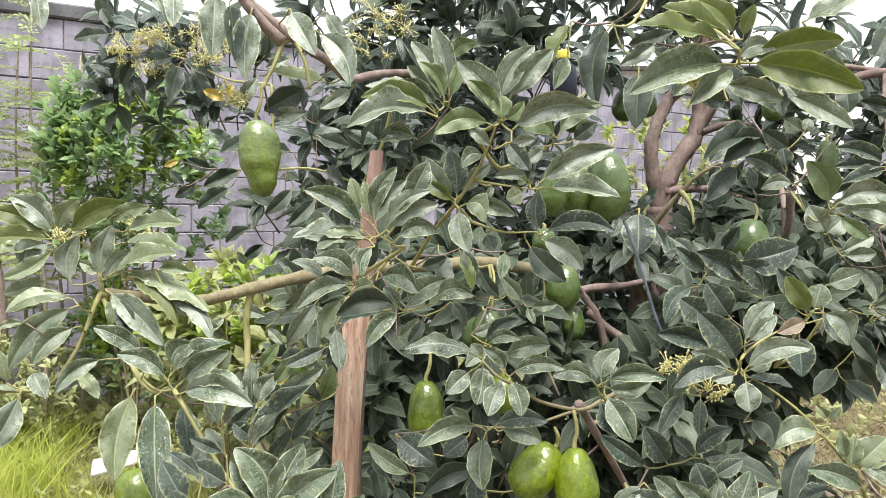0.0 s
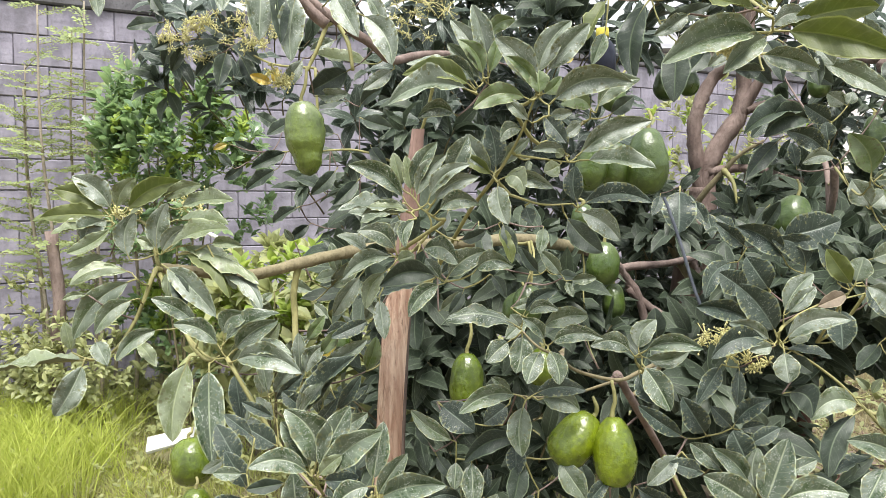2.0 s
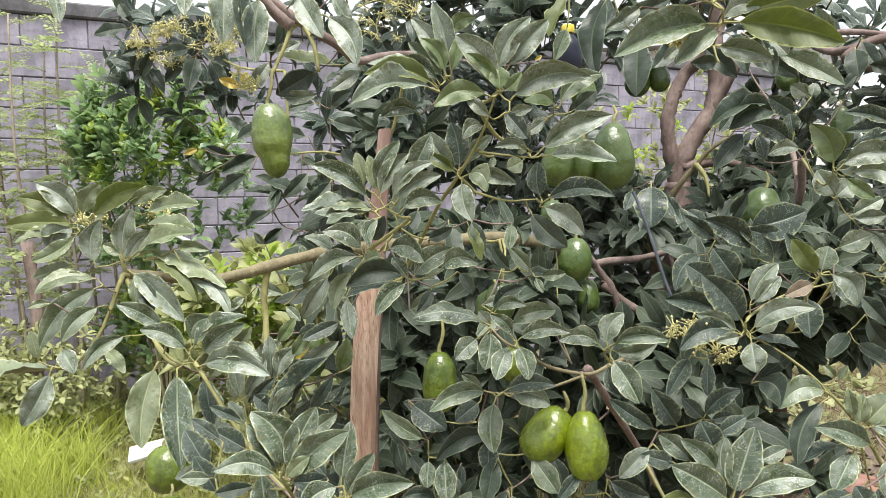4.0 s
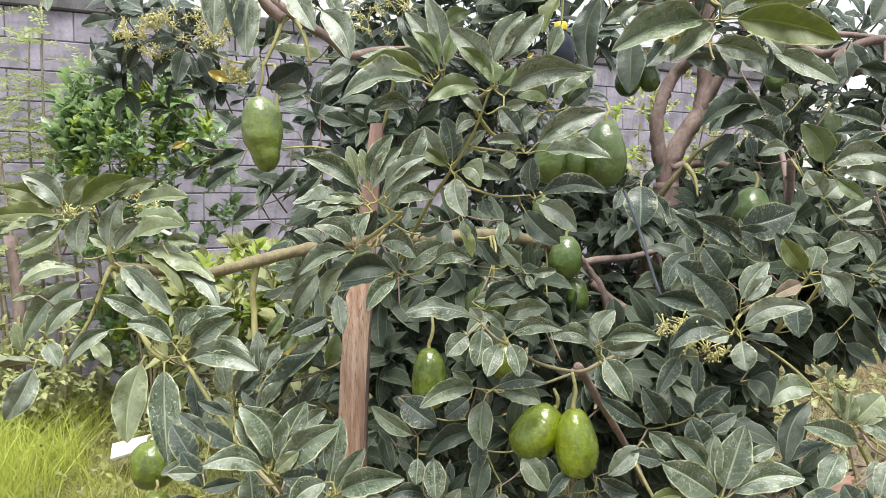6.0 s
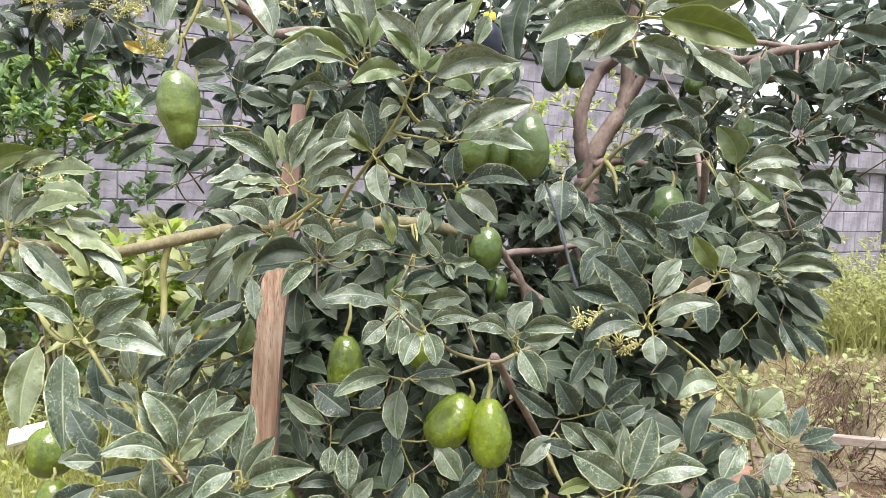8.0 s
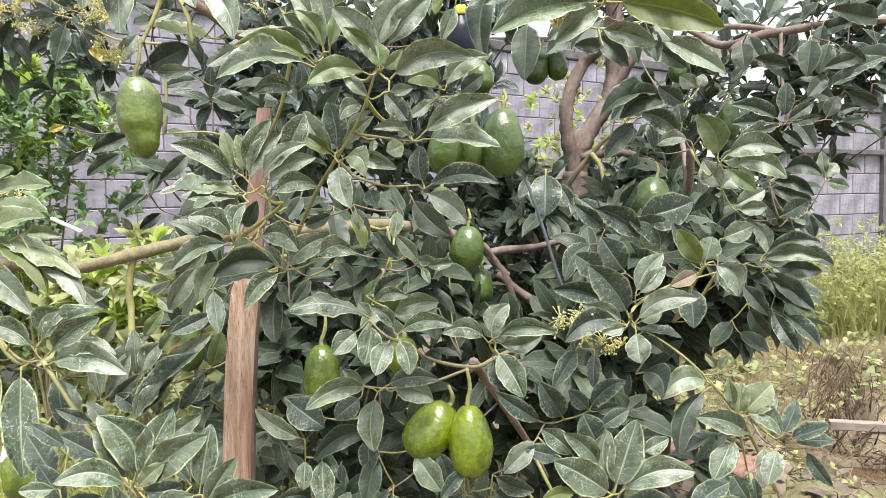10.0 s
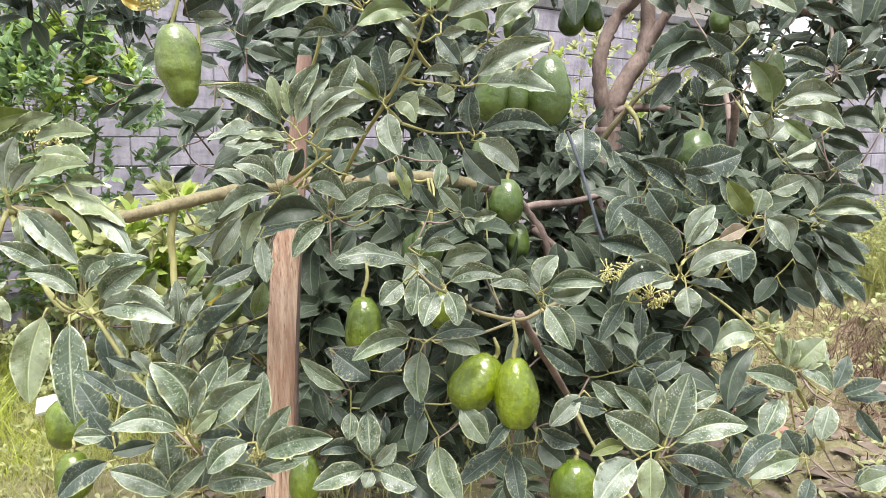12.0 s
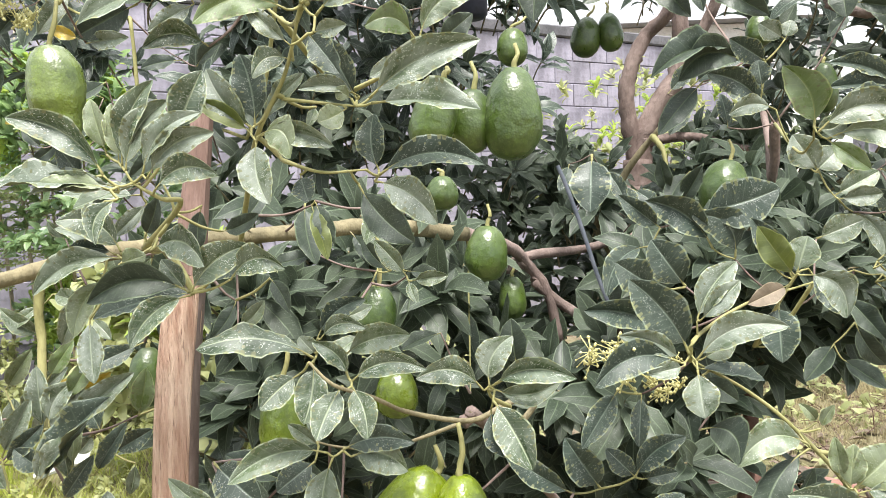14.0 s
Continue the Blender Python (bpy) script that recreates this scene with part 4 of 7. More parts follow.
# low right
sprig("grey", [
    (0.393, 1.22, 0.873, 103, 63, -109, 0.057, 1.84, 0.05, 0),
    (0.392, 1.219, 0.903, -96, 33, 71, 0.047, 1.24, 0.05, 0)])
sprig("speck", [
    (0.356, 1.213, 0.864, 90, 43, -86, 0.062, 1.22, 0, 0.05),
    (0.391, 1.209, 0.849, 93, 45, -90, 0.074, 1.01, -0, 0.1),
    (0.405, 1.205, 0.813, 105, 34, -90, 0.105, 1.15, -0.01, 0.03),
    (0.406, 1.203, 0.816, -83, 71, 61, 0.106, 1.13, -0, 0),
    (0.413, 1.2, 0.817, -95, 16, 67, 0.106, 0.98, 0.05, -0.14)])
sprig("dusty", [
    (0.407, 1.211, 0.833, 96, 85, -111, 0.069, 1.27, 0.04, -0.11)])
# low right rear
sprig("grey", [
    (0.368, 1.357, 0.816, 108, 20, -82, 0.066, 1.15, 0.05, 0)])
sprig("dusty", [
    (0.332, 1.354, 0.85, 115, -35, -54, 0.078, 1.09, 0.05, 0)])
sprig("speck", [
    (0.494, 1.356, 0.818, -91, 27, 66, 0.049, 1.34, 0.05, 0)])
# corner right
sprig("dark", [
    (0.492, 1.377, 0.938, -123, -36, 72, 0.054, 2.12, 0.01, -0.18),
    (0.615, 1.377, 0.914, 122, -49, -20, 0.125, 0.76, 0.13, 0.13)])
sprig("mid", [
    (0.612, 1.375, 0.919, 103, -11, -67, 0.09, 1.12, 0.09, 0.2),
    (0.671, 1.365, 0.875, -99, 27, 70, 0.047, 1.82, 0.05, 0)])
sprig("pale", [
    (0.648, 1.372, 0.879, 95, 80, -118, 0.05, 1.04, 0.05, 0),
    (0.655, 1.369, 0.869, -55, 80, 29, 0.05, 1.51, 0.05, 0),
    (0.659, 1.367, 0.87, -102, 48, 71, 0.067, 1.85, 0.05, 0),
    (0.642, 1.35, 0.837, 130, -57, -25, 0.061, 1, 0.05, 0)])
sprig("grey", [
    (0.625, 1.36, 0.845, 104, -20, -17, 0.08, 0.76, 0.05, 0)])
sprig("speck", [
    (0.672, 1.358, 0.836, 104, 22, -89, 0.112, 0.84, 0, 0.11),
    (0.658, 1.357, 0.868, -107, -24, 80, 0.061, 1.46, 0.01, -0.2),
    (0.639, 1.352, 0.836, 126, -43, -31, 0.076, 1.3, 0.05, 0)])
sprig("dusty", [
    (0.688, 1.348, 0.824, 143, -71, -10, 0.058, 1.12, 0.05, 0)])
# under right
sprig("grey", [
    (0.387, 1.419, 0.857, 103, 57, -104, 0.079, 1.33, 0.05, 0),
    (0.354, 1.415, 0.853, 99, 35, -89, 0.1, 0.76, 0, -0.03),
    (0.428, 1.416, 0.871, 88, 46, -89, 0.049, 1.4, 0.05, 0),
    (0.427, 1.414, 0.872, -98, 40, 74, 0.077, 1.03, 0.02, -0.11),
    (0.436, 1.412, 0.87, -99, 14, 74, 0.041, 1.31, 0.05, 0),
    (0.409, 1.413, 0.977, 126, -44, -43, 0.083, 0.89, 0.02, 0),
    (0.436, 1.411, 0.972, 158, -68, -7, 0.061, 0.96, 0.05, 0)])
# top left hanging
sprig("dark", [
    (-0.359, 1.548, 1.644, -155, -66, -2, 0.125, 0.76, 0.05, 0)])
sprig("dusty", [
    (-0.383, 1.546, 1.664, -173, -72, -13, 0.134, 0.98, 0.05, 0),
    (-0.317, 1.544, 1.632, 172, -76, -26, 0.137, 0.92, -0.01, 0.05),
    (-0.251, 1.544, 1.63, -124, -55, 57, 0.111, 1.02, 0.05, 0),
    (-0.205, 1.541, 1.59, -115, -54, 68, 0.125, 1, -0.01, -0.15)])
# top left rear
sprig("dusty", [
    (-0.156, 1.67, 1.513, 121, -34, -87, 0.082, 0.94, 0.05, 0),
    (-0.315, 1.654, 1.459, -105, 1, 101, 0.076, 0.94, 0.05, 0),
    (-0.335, 1.654, 1.535, 121, -55, -85, 0.08, 0.96, 0.05, 0)])
sprig("pale", [
    (-0.194, 1.666, 1.522, 107, 8, -47, 0.122, 0.76, -0.03, -0.02)])
sprig("dark", [
    (-0.238, 1.662, 1.515, 107, -30, -97, 0.101, 1.23, 0.05, 0)])
# low front
sprig("grey", [
    (-0.275, 1.13, 0.93, 101, 40, -70, 0.051, 1.02, 0.05, 0),
    (-0.276, 1.111, 0.858, 111, -28, -74, 0.074, 1.07, -0.01, 0.11)])
sprig("dark", [
    (-0.227, 1.118, 0.875, 108, -5, -71, 0.054, 0.91, 0.05, 0)])
sprig("speck", [
    (-0.283, 1.119, 0.885, 100, 3, -71, 0.044, 1.09, 0.05, 0),
    (-0.214, 1.108, 0.834, 55, 83, -33, 0.057, 1.57, 0.05, 0),
    (-0.118, 1.1, 0.842, -107, 19, 76, 0.081, 0.76, 0, -0.05),
    (-0.224, 1.097, 0.807, -92, 44, 88, 0.086, 0.76, -0, -0.05),
    (-0.178, 1.095, 0.825, -100, 8, 69, 0.095, 0.9, 0.03, -0.11),
    (-0.2, 1.092, 0.815, 100, 30, -66, 0.085, 1, 0.01, 0.06)])
# bottom whorl
sprig("grey", [
    (-0.003, 1.341, 0.764, 110, 11, -71, 0.07, 0.89, 0.04, 0.2),
    (0.105, 1.335, 0.79, 114, -48, -58, 0.055, 0.88, 0.05, 0)])
sprig("dark", [
    (0.054, 1.334, 0.745, -122, -38, 51, 0.068, 1.36, 0.05, 0)])
sprig("speck", [
    (0.007, 1.332, 0.758, 62, 81, -54, 0.07, 1.26, 0.05, 0),
    (0.006, 1.323, 0.749, 108, -10, -65, 0.088, 1.04, 0.02, 0.07),
    (0.012, 1.321, 0.75, -107, -19, 61, 0.069, 1.52, -0.01, -0.01)])
sprig("mid", [
    (0.109, 1.33, 0.794, -143, -61, 35, 0.103, 1.15, -0.01, 0.1)])
sprig("dusty", [
    (0.01, 1.326, 0.752, -99, 46, 84, 0.052, 1.18, 0.02, 0.06),
    (0.009, 1.318, 0.751, 141, -54, -40, 0.028, 2.01, 0.05, 0)])
# bottom mid
sprig("dark", [
    (0.259, 1.371, 0.767, -126, -30, 58, 0.061, 1.57, 0.05, 0),
    (0.319, 1.371, 0.826, -100, 11, 72, 0.055, 0.99, 0.05, 0)])
sprig("grey", [
    (0.263, 1.371, 0.789, -113, -17, 67, 0.069, 1.06, -0.01, 0.08),
    (0.318, 1.367, 0.817, -113, 2, 72, 0.051, 0.81, 0.05, 0),
    (0.223, 1.362, 0.767, 109, -29, -43, 0.106, 0.76, -0, 0.02),
    (0.218, 1.359, 0.759, -167, -57, 19, 0.084, 0.97, 0.01, -0.01)])
# bottom pale
sprig("dusty", [
    (0.37, 1.19, 0.808, 120, -32, -44, 0.092, 1.31, 0.02, 0.06)])
sprig("olive", [
    (0.355, 1.19, 0.824, 105, -5, -64, 0.057, 0.88, 0.04, 0.11)])
sprig("pale", [
    (0.383, 1.186, 0.818, 165, -70, 2, 0.069, 1.29, 0.05, 0)])
# right bottom
sprig("dark", [
    (0.45, 1.25, 0.745, -116, 9, 68, 0.067, 0.8, 0.05, 0)])
sprig("grey", [
    (0.427, 1.252, 0.774, -119, -31, 66, 0.049, 1.18, 0.05, 0),
    (0.423, 1.251, 0.782, -107, -13, 69, 0.095, 1, 0.04, -0.17),
    (0.591, 1.245, 0.809, 112, -26, -46, 0.098, 0.89, 0.07, 0.1),
    (0.612, 1.238, 0.781, 75, 59, -90, 0.045, 1.94, 0.05, 0),
    (0.622, 1.235, 0.781, 78, 82, -103, 0.037, 1.21, 0.05, 0)])
sprig("mid", [
    (0.617, 1.233, 0.782, 105, -9, -57, 0.097, 0.81, 0.04, 0.09),
    (0.677, 1.221, 0.742, -105, 28, 63, 0.049, 1.59, 0.05, 0)])
sprig("dusty", [
    (0.652, 1.239, 0.858, 126, -60, -24, 0.055, 1.41, 0.05, 0)])
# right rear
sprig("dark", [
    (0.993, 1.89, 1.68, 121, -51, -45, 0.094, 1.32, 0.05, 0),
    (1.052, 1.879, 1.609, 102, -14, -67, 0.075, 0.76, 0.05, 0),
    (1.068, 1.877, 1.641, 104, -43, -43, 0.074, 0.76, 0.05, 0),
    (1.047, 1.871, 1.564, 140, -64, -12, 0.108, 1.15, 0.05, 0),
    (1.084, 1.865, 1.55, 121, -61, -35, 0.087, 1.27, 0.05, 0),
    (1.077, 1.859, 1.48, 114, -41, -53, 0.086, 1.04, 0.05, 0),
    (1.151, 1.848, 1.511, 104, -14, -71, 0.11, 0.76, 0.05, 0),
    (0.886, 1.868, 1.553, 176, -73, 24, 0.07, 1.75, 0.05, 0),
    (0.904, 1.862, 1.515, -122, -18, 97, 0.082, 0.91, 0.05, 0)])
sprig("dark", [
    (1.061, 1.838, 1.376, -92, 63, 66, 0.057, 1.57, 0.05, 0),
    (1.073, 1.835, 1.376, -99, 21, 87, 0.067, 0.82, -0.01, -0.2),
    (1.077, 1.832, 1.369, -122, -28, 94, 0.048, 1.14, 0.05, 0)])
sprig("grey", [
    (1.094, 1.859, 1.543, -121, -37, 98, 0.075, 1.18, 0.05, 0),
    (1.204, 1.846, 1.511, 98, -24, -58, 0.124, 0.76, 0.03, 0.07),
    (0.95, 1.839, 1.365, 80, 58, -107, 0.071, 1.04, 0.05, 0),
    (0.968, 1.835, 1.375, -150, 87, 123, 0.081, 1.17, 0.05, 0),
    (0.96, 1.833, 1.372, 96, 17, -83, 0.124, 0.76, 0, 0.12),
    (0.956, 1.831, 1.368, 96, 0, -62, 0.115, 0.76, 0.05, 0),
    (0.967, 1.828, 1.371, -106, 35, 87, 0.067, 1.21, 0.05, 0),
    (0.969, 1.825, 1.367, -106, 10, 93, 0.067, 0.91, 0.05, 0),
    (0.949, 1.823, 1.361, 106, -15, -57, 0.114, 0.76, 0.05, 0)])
# right edge
sprig("dark", [
    (0.835, 1.613, 1.079, -121, -5, 85, 0.082, 1.01, 0.05, 0),
    (0.9, 1.612, 1.184, -126, -46, 85, 0.053, 1, 0.05, 0),
    (0.899, 1.61, 1.181, -157, -73, 54, 0.049, 1.21, 0.05, 0),
    (0.825, 1.614, 1.239, -112, -20, 93, 0.082, 0.79, -0.05, -0.2),
    (0.845, 1.611, 1.257, -121, -7, 91, 0.071, 1.25, -0.02, -0.2)])
sprig("grey", [
    (0.842, 1.611, 1.171, -107, 31, 83, 0.06, 1.58, 0.05, 0),
    (0.802, 1.594, 1.1, -105, 14, 83, 0.106, 0.78, 0.02, -0.2)])
sprig("mid", [
    (0.926, 1.602, 1.244, 58, 83, -88, 0.051, 1.04, 0.05, 0),
    (0.924, 1.599, 1.244, -87, 49, 64, 0.036, 1.95, 0.05, 0),
    (0.923, 1.596, 1.239, -119, -17, 91, 0.042, 1.4, 0.05, 0),
    (0.796, 1.592, 1.09, -120, 4, 86, 0.108, 0.76, 0.01, -0.2)])
# left light
sprig("pale", [
    (-0.4, 1.533, 0.971, -96, 52, 115, 0.071, 0.93, 0.05, 0)])
sprig("dusty", [
    (-0.394, 1.526, 0.887, -53, 84, 84, 0.073, 1.18, 0.05, 0),
    (-0.266, 1.526, 0.944, -80, 60, 98, 0.046, 1.15, 0.05, 0),
    (-0.274, 1.516, 0.91, 117, -50, -81, 0.029, 1.97, 0.05, 0),
    (-0.371, 1.507, 0.941, -98, 39, 82, 0.106, 0.76, 0, -0.01),
    (-0.356, 1.503, 0.907, -92, 40, 100, 0.11, 0.77, -0.01, -0.07)])
sprig("yellow", [
    (-0.344, 1.529, 0.946, -81, 47, 67, 0.054, 0.76, 0.05, 0),
    (-0.29, 1.529, 0.96, -95, 38, 101, 0.054, 0.99, 0.05, 0)])
sprig("grey", [
    (-0.224, 1.531, 1.025, 121, -17, -79, 0.048, 1.45, 0.05, 0),
    (-0.249, 1.518, 0.884, -95, 29, 90, 0.068, 1.08, 0.05, 0),
    (-0.27, 1.514, 0.911, 112, 16, -74, 0.052, 0.94, 0.05, 0),
    (-0.261, 1.512, 0.913, 90, 50, -60, 0.071, 1.38, 0.04, 0.08)])
# yellowing
sprig("yellow", [
    (-0.502, 2.009, 1.547, 111, 19, -100, 0.06, 1.1, 0.05, 0),
    (-0.504, 2.007, 1.546, -81, 73, 101, 0.041, 1.43, 0.05, 0)])
# shoot fill
sprig("grey", [
    (-0.17, 1.457, 1.044, 120, -20, -79, 0.081, 0.82, 0.05, 0),
    (-0.234, 1.436, 0.883, -92, 55, 92, 0.081, 0.76, 0.05, 0),
    (-0.274, 1.428, 0.852, -97, 52, 105, 0.078, 0.79, 0.05, 0),
    (-0.34, 1.422, 0.904, -89, 42, 97, 0.073, 0.83, 0.05, 0),
    (-0.292, 1.417, 0.876, -98, 48, 59, 0.152, 0.76, 0.03, -0.06)])
sprig("pale", [
    (-0.425, 1.447, 0.965, -88, 54, 107, 0.063, 1.12, 0.05, 0),
    (-0.415, 1.442, 0.941, -80, 51, 98, 0.093, 0.76, 0.05, 0)])
sprig("dusty", [
    (-0.214, 1.424, 0.776, 22, 82, -1, 0.088, 1.04, 0.05, 0),
    (-0.337, 1.426, 0.866, 90, 55, -59, 0.056, 1.09, 0.05, 0),
    (-0.348, 1.427, 0.911, 53, 73, -25, 0.088, 0.79, 0.05, 0),
    (-0.343, 1.425, 0.912, -91, 60, 108, 0.085, 0.82, 0.05, 0),
    (-0.295, 1.415, 0.881, -90, 48, 70, 0.105, 0.76, 0.05, 0),
    (-0.298, 1.413, 0.882, -68, 66, 87, 0.079, 0.76, 0.05, 0)])

# leaves between and behind them; the dark kind has crown shade in its colour
sprig("pale", [
    (-0.514, 1.446, 1.218, -113, -4, 26, 0.122, 0.88),
    (-0.629, 1.437, 1.157, 116, -17, -61, 0.073, 1.06)])
sprig("pale", [
    (-0.602, 1.325, 0.996, 89, -8, -4, 0.187, 0.93),
    (-0.533, 1.328, 1.027, -116, -39, 35, 0.062, 1.15)])
sprig("dusty", [
    (-0.673, 1.489, 1.657, -141, -64, 1, 0.092, 0.84),
    (-0.449, 1.502, 1.664, -155, -59, -3, 0.102, 0.91),
    (-0.471, 1.495, 1.647, -137, -52, 31, 0.058, 1.13)])
sprig("dusty", [
    (-0.203, 1.627, 1.648, -113, -58, 54, 0.08, 1.13)])
sprig("dusty", [
    (-0.269, 1.658, 1.571, 116, -26, -70, 0.06, 1.2)])
sprig("dusty", [
    (0.178, 1.337, 1.364, 102, -36, -83, 0.044, 1.4)])
sprig("mid", [
    (0.048, 1.246, 1.284, -99, 45, 72, 0.065, 1.01)])
sprig("mid", [
    (-0.1, 1.311, 1.237, 116, -21, -33, 0.069, 1.05)])
sprig("mid", [
    (-0.369, 1.613, 1.092, -109, -13, 65, 0.063, 1.43),
    (-0.317, 1.616, 1.097, -82, 18, 56, 0.066, 1.56),
    (-0.286, 1.623, 1.08, -107, 40, 105, 0.094, 1.27),
    (-0.261, 1.609, 1.108, 125, 76, -98, 0.066, 1.35),
    (-0.219, 1.613, 1.14, -120, 39, 109, 0.053, 1.41),
    (-0.35, 1.623, 1.171, 135, 49, -114, 0.036, 1.4),
    (-0.222, 1.622, 1.064, -104, -42, 63, 0.062, 1.39),
    (-0.317, 1.615, 1.054, -110, -39, 60, 0.048, 1.39),
    (-0.18, 1.632, 1.073, 69, -56, -101, 0.068, 1.25),
    (-0.243, 1.621, 1.096, -105, -35, 44, 0.071, 1.15),
    (-0.394, 1.622, 1.031, 127, 41, -91, 0.071, 1.28),
    (-0.391, 1.615, 1.075, 131, -41, -57, 0.044, 1.4)])
sprig("grey", [
    (0.487, 1.363, 1.012, -96, -12, 27, 0.073, 1.05)])
sprig("olive", [
    (0.322, 0.969, 1.43, 99, 9, -58, 0.1, 0.85),
    (0.329, 0.973, 1.437, 115, 34, -94, 0.056, 1.41),
    (0.343, 0.988, 1.438, -144, 67, 118, 0.036, 1.39),
    (0.334, 0.986, 1.438, 98, 21, -58, 0.085, 0.88)])
sprig("mid", [
    (0.449, 1.09, 1.482, -104, 25, 56, 0.065, 1.56),
    (0.481, 1.101, 1.458, -75, -62, 119, 0.052, 1.39)])
sprig("dusty", [
    (0.335, 1.1, 1.425, 100, -38, -78, 0.045, 1.25)])
sprig("dark", [
    (0.303, 1.395, 1.526, -109, 12, 97, 0.08, 0.94)])
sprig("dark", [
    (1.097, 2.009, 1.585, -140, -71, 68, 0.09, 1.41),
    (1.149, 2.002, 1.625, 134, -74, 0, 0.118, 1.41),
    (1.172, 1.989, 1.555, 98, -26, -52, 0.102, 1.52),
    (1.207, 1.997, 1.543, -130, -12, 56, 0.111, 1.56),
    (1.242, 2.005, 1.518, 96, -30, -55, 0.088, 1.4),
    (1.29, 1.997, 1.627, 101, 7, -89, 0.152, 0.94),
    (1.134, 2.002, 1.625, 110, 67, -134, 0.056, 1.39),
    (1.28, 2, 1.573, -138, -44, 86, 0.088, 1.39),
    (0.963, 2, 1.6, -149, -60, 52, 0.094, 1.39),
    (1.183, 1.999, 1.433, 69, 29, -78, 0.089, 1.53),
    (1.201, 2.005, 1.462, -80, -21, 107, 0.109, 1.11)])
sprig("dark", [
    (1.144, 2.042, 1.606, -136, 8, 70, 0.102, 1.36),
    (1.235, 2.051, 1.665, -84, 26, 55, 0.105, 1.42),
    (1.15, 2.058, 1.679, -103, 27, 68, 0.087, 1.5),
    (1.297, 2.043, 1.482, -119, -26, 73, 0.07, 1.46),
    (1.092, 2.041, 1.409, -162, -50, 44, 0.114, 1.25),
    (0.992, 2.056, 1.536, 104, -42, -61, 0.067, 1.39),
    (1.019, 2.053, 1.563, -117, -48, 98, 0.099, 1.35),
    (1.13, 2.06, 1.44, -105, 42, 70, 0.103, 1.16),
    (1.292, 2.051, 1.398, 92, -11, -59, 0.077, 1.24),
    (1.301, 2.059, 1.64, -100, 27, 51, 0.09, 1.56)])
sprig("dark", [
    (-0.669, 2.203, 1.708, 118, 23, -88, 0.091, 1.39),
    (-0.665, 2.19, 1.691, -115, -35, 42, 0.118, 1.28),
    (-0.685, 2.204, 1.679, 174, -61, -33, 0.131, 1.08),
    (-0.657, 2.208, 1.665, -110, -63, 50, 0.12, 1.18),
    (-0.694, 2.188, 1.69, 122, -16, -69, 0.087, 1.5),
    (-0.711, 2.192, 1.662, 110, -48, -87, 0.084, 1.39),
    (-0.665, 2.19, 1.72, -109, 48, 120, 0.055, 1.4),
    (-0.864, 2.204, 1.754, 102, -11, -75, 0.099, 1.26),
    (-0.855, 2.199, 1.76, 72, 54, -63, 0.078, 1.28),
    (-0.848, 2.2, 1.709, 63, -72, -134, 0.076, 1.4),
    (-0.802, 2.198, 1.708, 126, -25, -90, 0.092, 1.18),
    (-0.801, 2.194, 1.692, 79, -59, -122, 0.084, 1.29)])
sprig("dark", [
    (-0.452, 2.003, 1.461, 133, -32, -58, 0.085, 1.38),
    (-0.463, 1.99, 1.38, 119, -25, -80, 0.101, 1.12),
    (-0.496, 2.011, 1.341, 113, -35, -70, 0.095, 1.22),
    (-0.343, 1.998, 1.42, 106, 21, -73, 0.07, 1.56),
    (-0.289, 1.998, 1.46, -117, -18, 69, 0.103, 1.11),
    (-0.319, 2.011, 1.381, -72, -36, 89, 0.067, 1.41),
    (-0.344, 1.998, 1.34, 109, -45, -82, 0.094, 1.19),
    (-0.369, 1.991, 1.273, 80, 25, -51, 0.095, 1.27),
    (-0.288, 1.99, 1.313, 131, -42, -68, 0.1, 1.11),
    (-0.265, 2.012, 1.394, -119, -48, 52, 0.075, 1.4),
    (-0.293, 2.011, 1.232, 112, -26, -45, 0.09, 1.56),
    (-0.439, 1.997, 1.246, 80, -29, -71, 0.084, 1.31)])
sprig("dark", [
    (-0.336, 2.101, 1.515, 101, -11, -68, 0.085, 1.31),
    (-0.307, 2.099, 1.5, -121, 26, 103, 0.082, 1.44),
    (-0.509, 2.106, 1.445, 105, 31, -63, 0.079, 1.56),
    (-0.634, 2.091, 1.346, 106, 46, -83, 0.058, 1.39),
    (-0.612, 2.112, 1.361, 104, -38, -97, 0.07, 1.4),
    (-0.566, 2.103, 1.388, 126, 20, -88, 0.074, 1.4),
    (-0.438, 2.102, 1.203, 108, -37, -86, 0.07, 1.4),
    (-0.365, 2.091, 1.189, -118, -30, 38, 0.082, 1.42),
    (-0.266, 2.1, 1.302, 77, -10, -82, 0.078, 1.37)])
sprig("dusty", [
    (0.187, 1.418, 1.374, 108, -32, -70, 0.037, 1.47)])
sprig("mid", [
    (0.095, 1.282, 1.304, 151, -57, -45, 0.026, 1.39)])
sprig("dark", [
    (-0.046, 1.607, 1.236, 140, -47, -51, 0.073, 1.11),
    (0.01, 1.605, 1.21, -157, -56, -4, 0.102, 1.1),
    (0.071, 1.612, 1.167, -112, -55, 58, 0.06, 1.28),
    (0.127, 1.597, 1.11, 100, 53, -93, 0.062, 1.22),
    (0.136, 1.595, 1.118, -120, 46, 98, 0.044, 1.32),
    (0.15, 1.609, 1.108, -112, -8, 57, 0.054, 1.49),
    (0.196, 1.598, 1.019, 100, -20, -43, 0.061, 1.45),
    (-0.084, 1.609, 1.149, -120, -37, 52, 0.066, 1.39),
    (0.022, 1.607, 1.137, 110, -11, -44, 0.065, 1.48)])
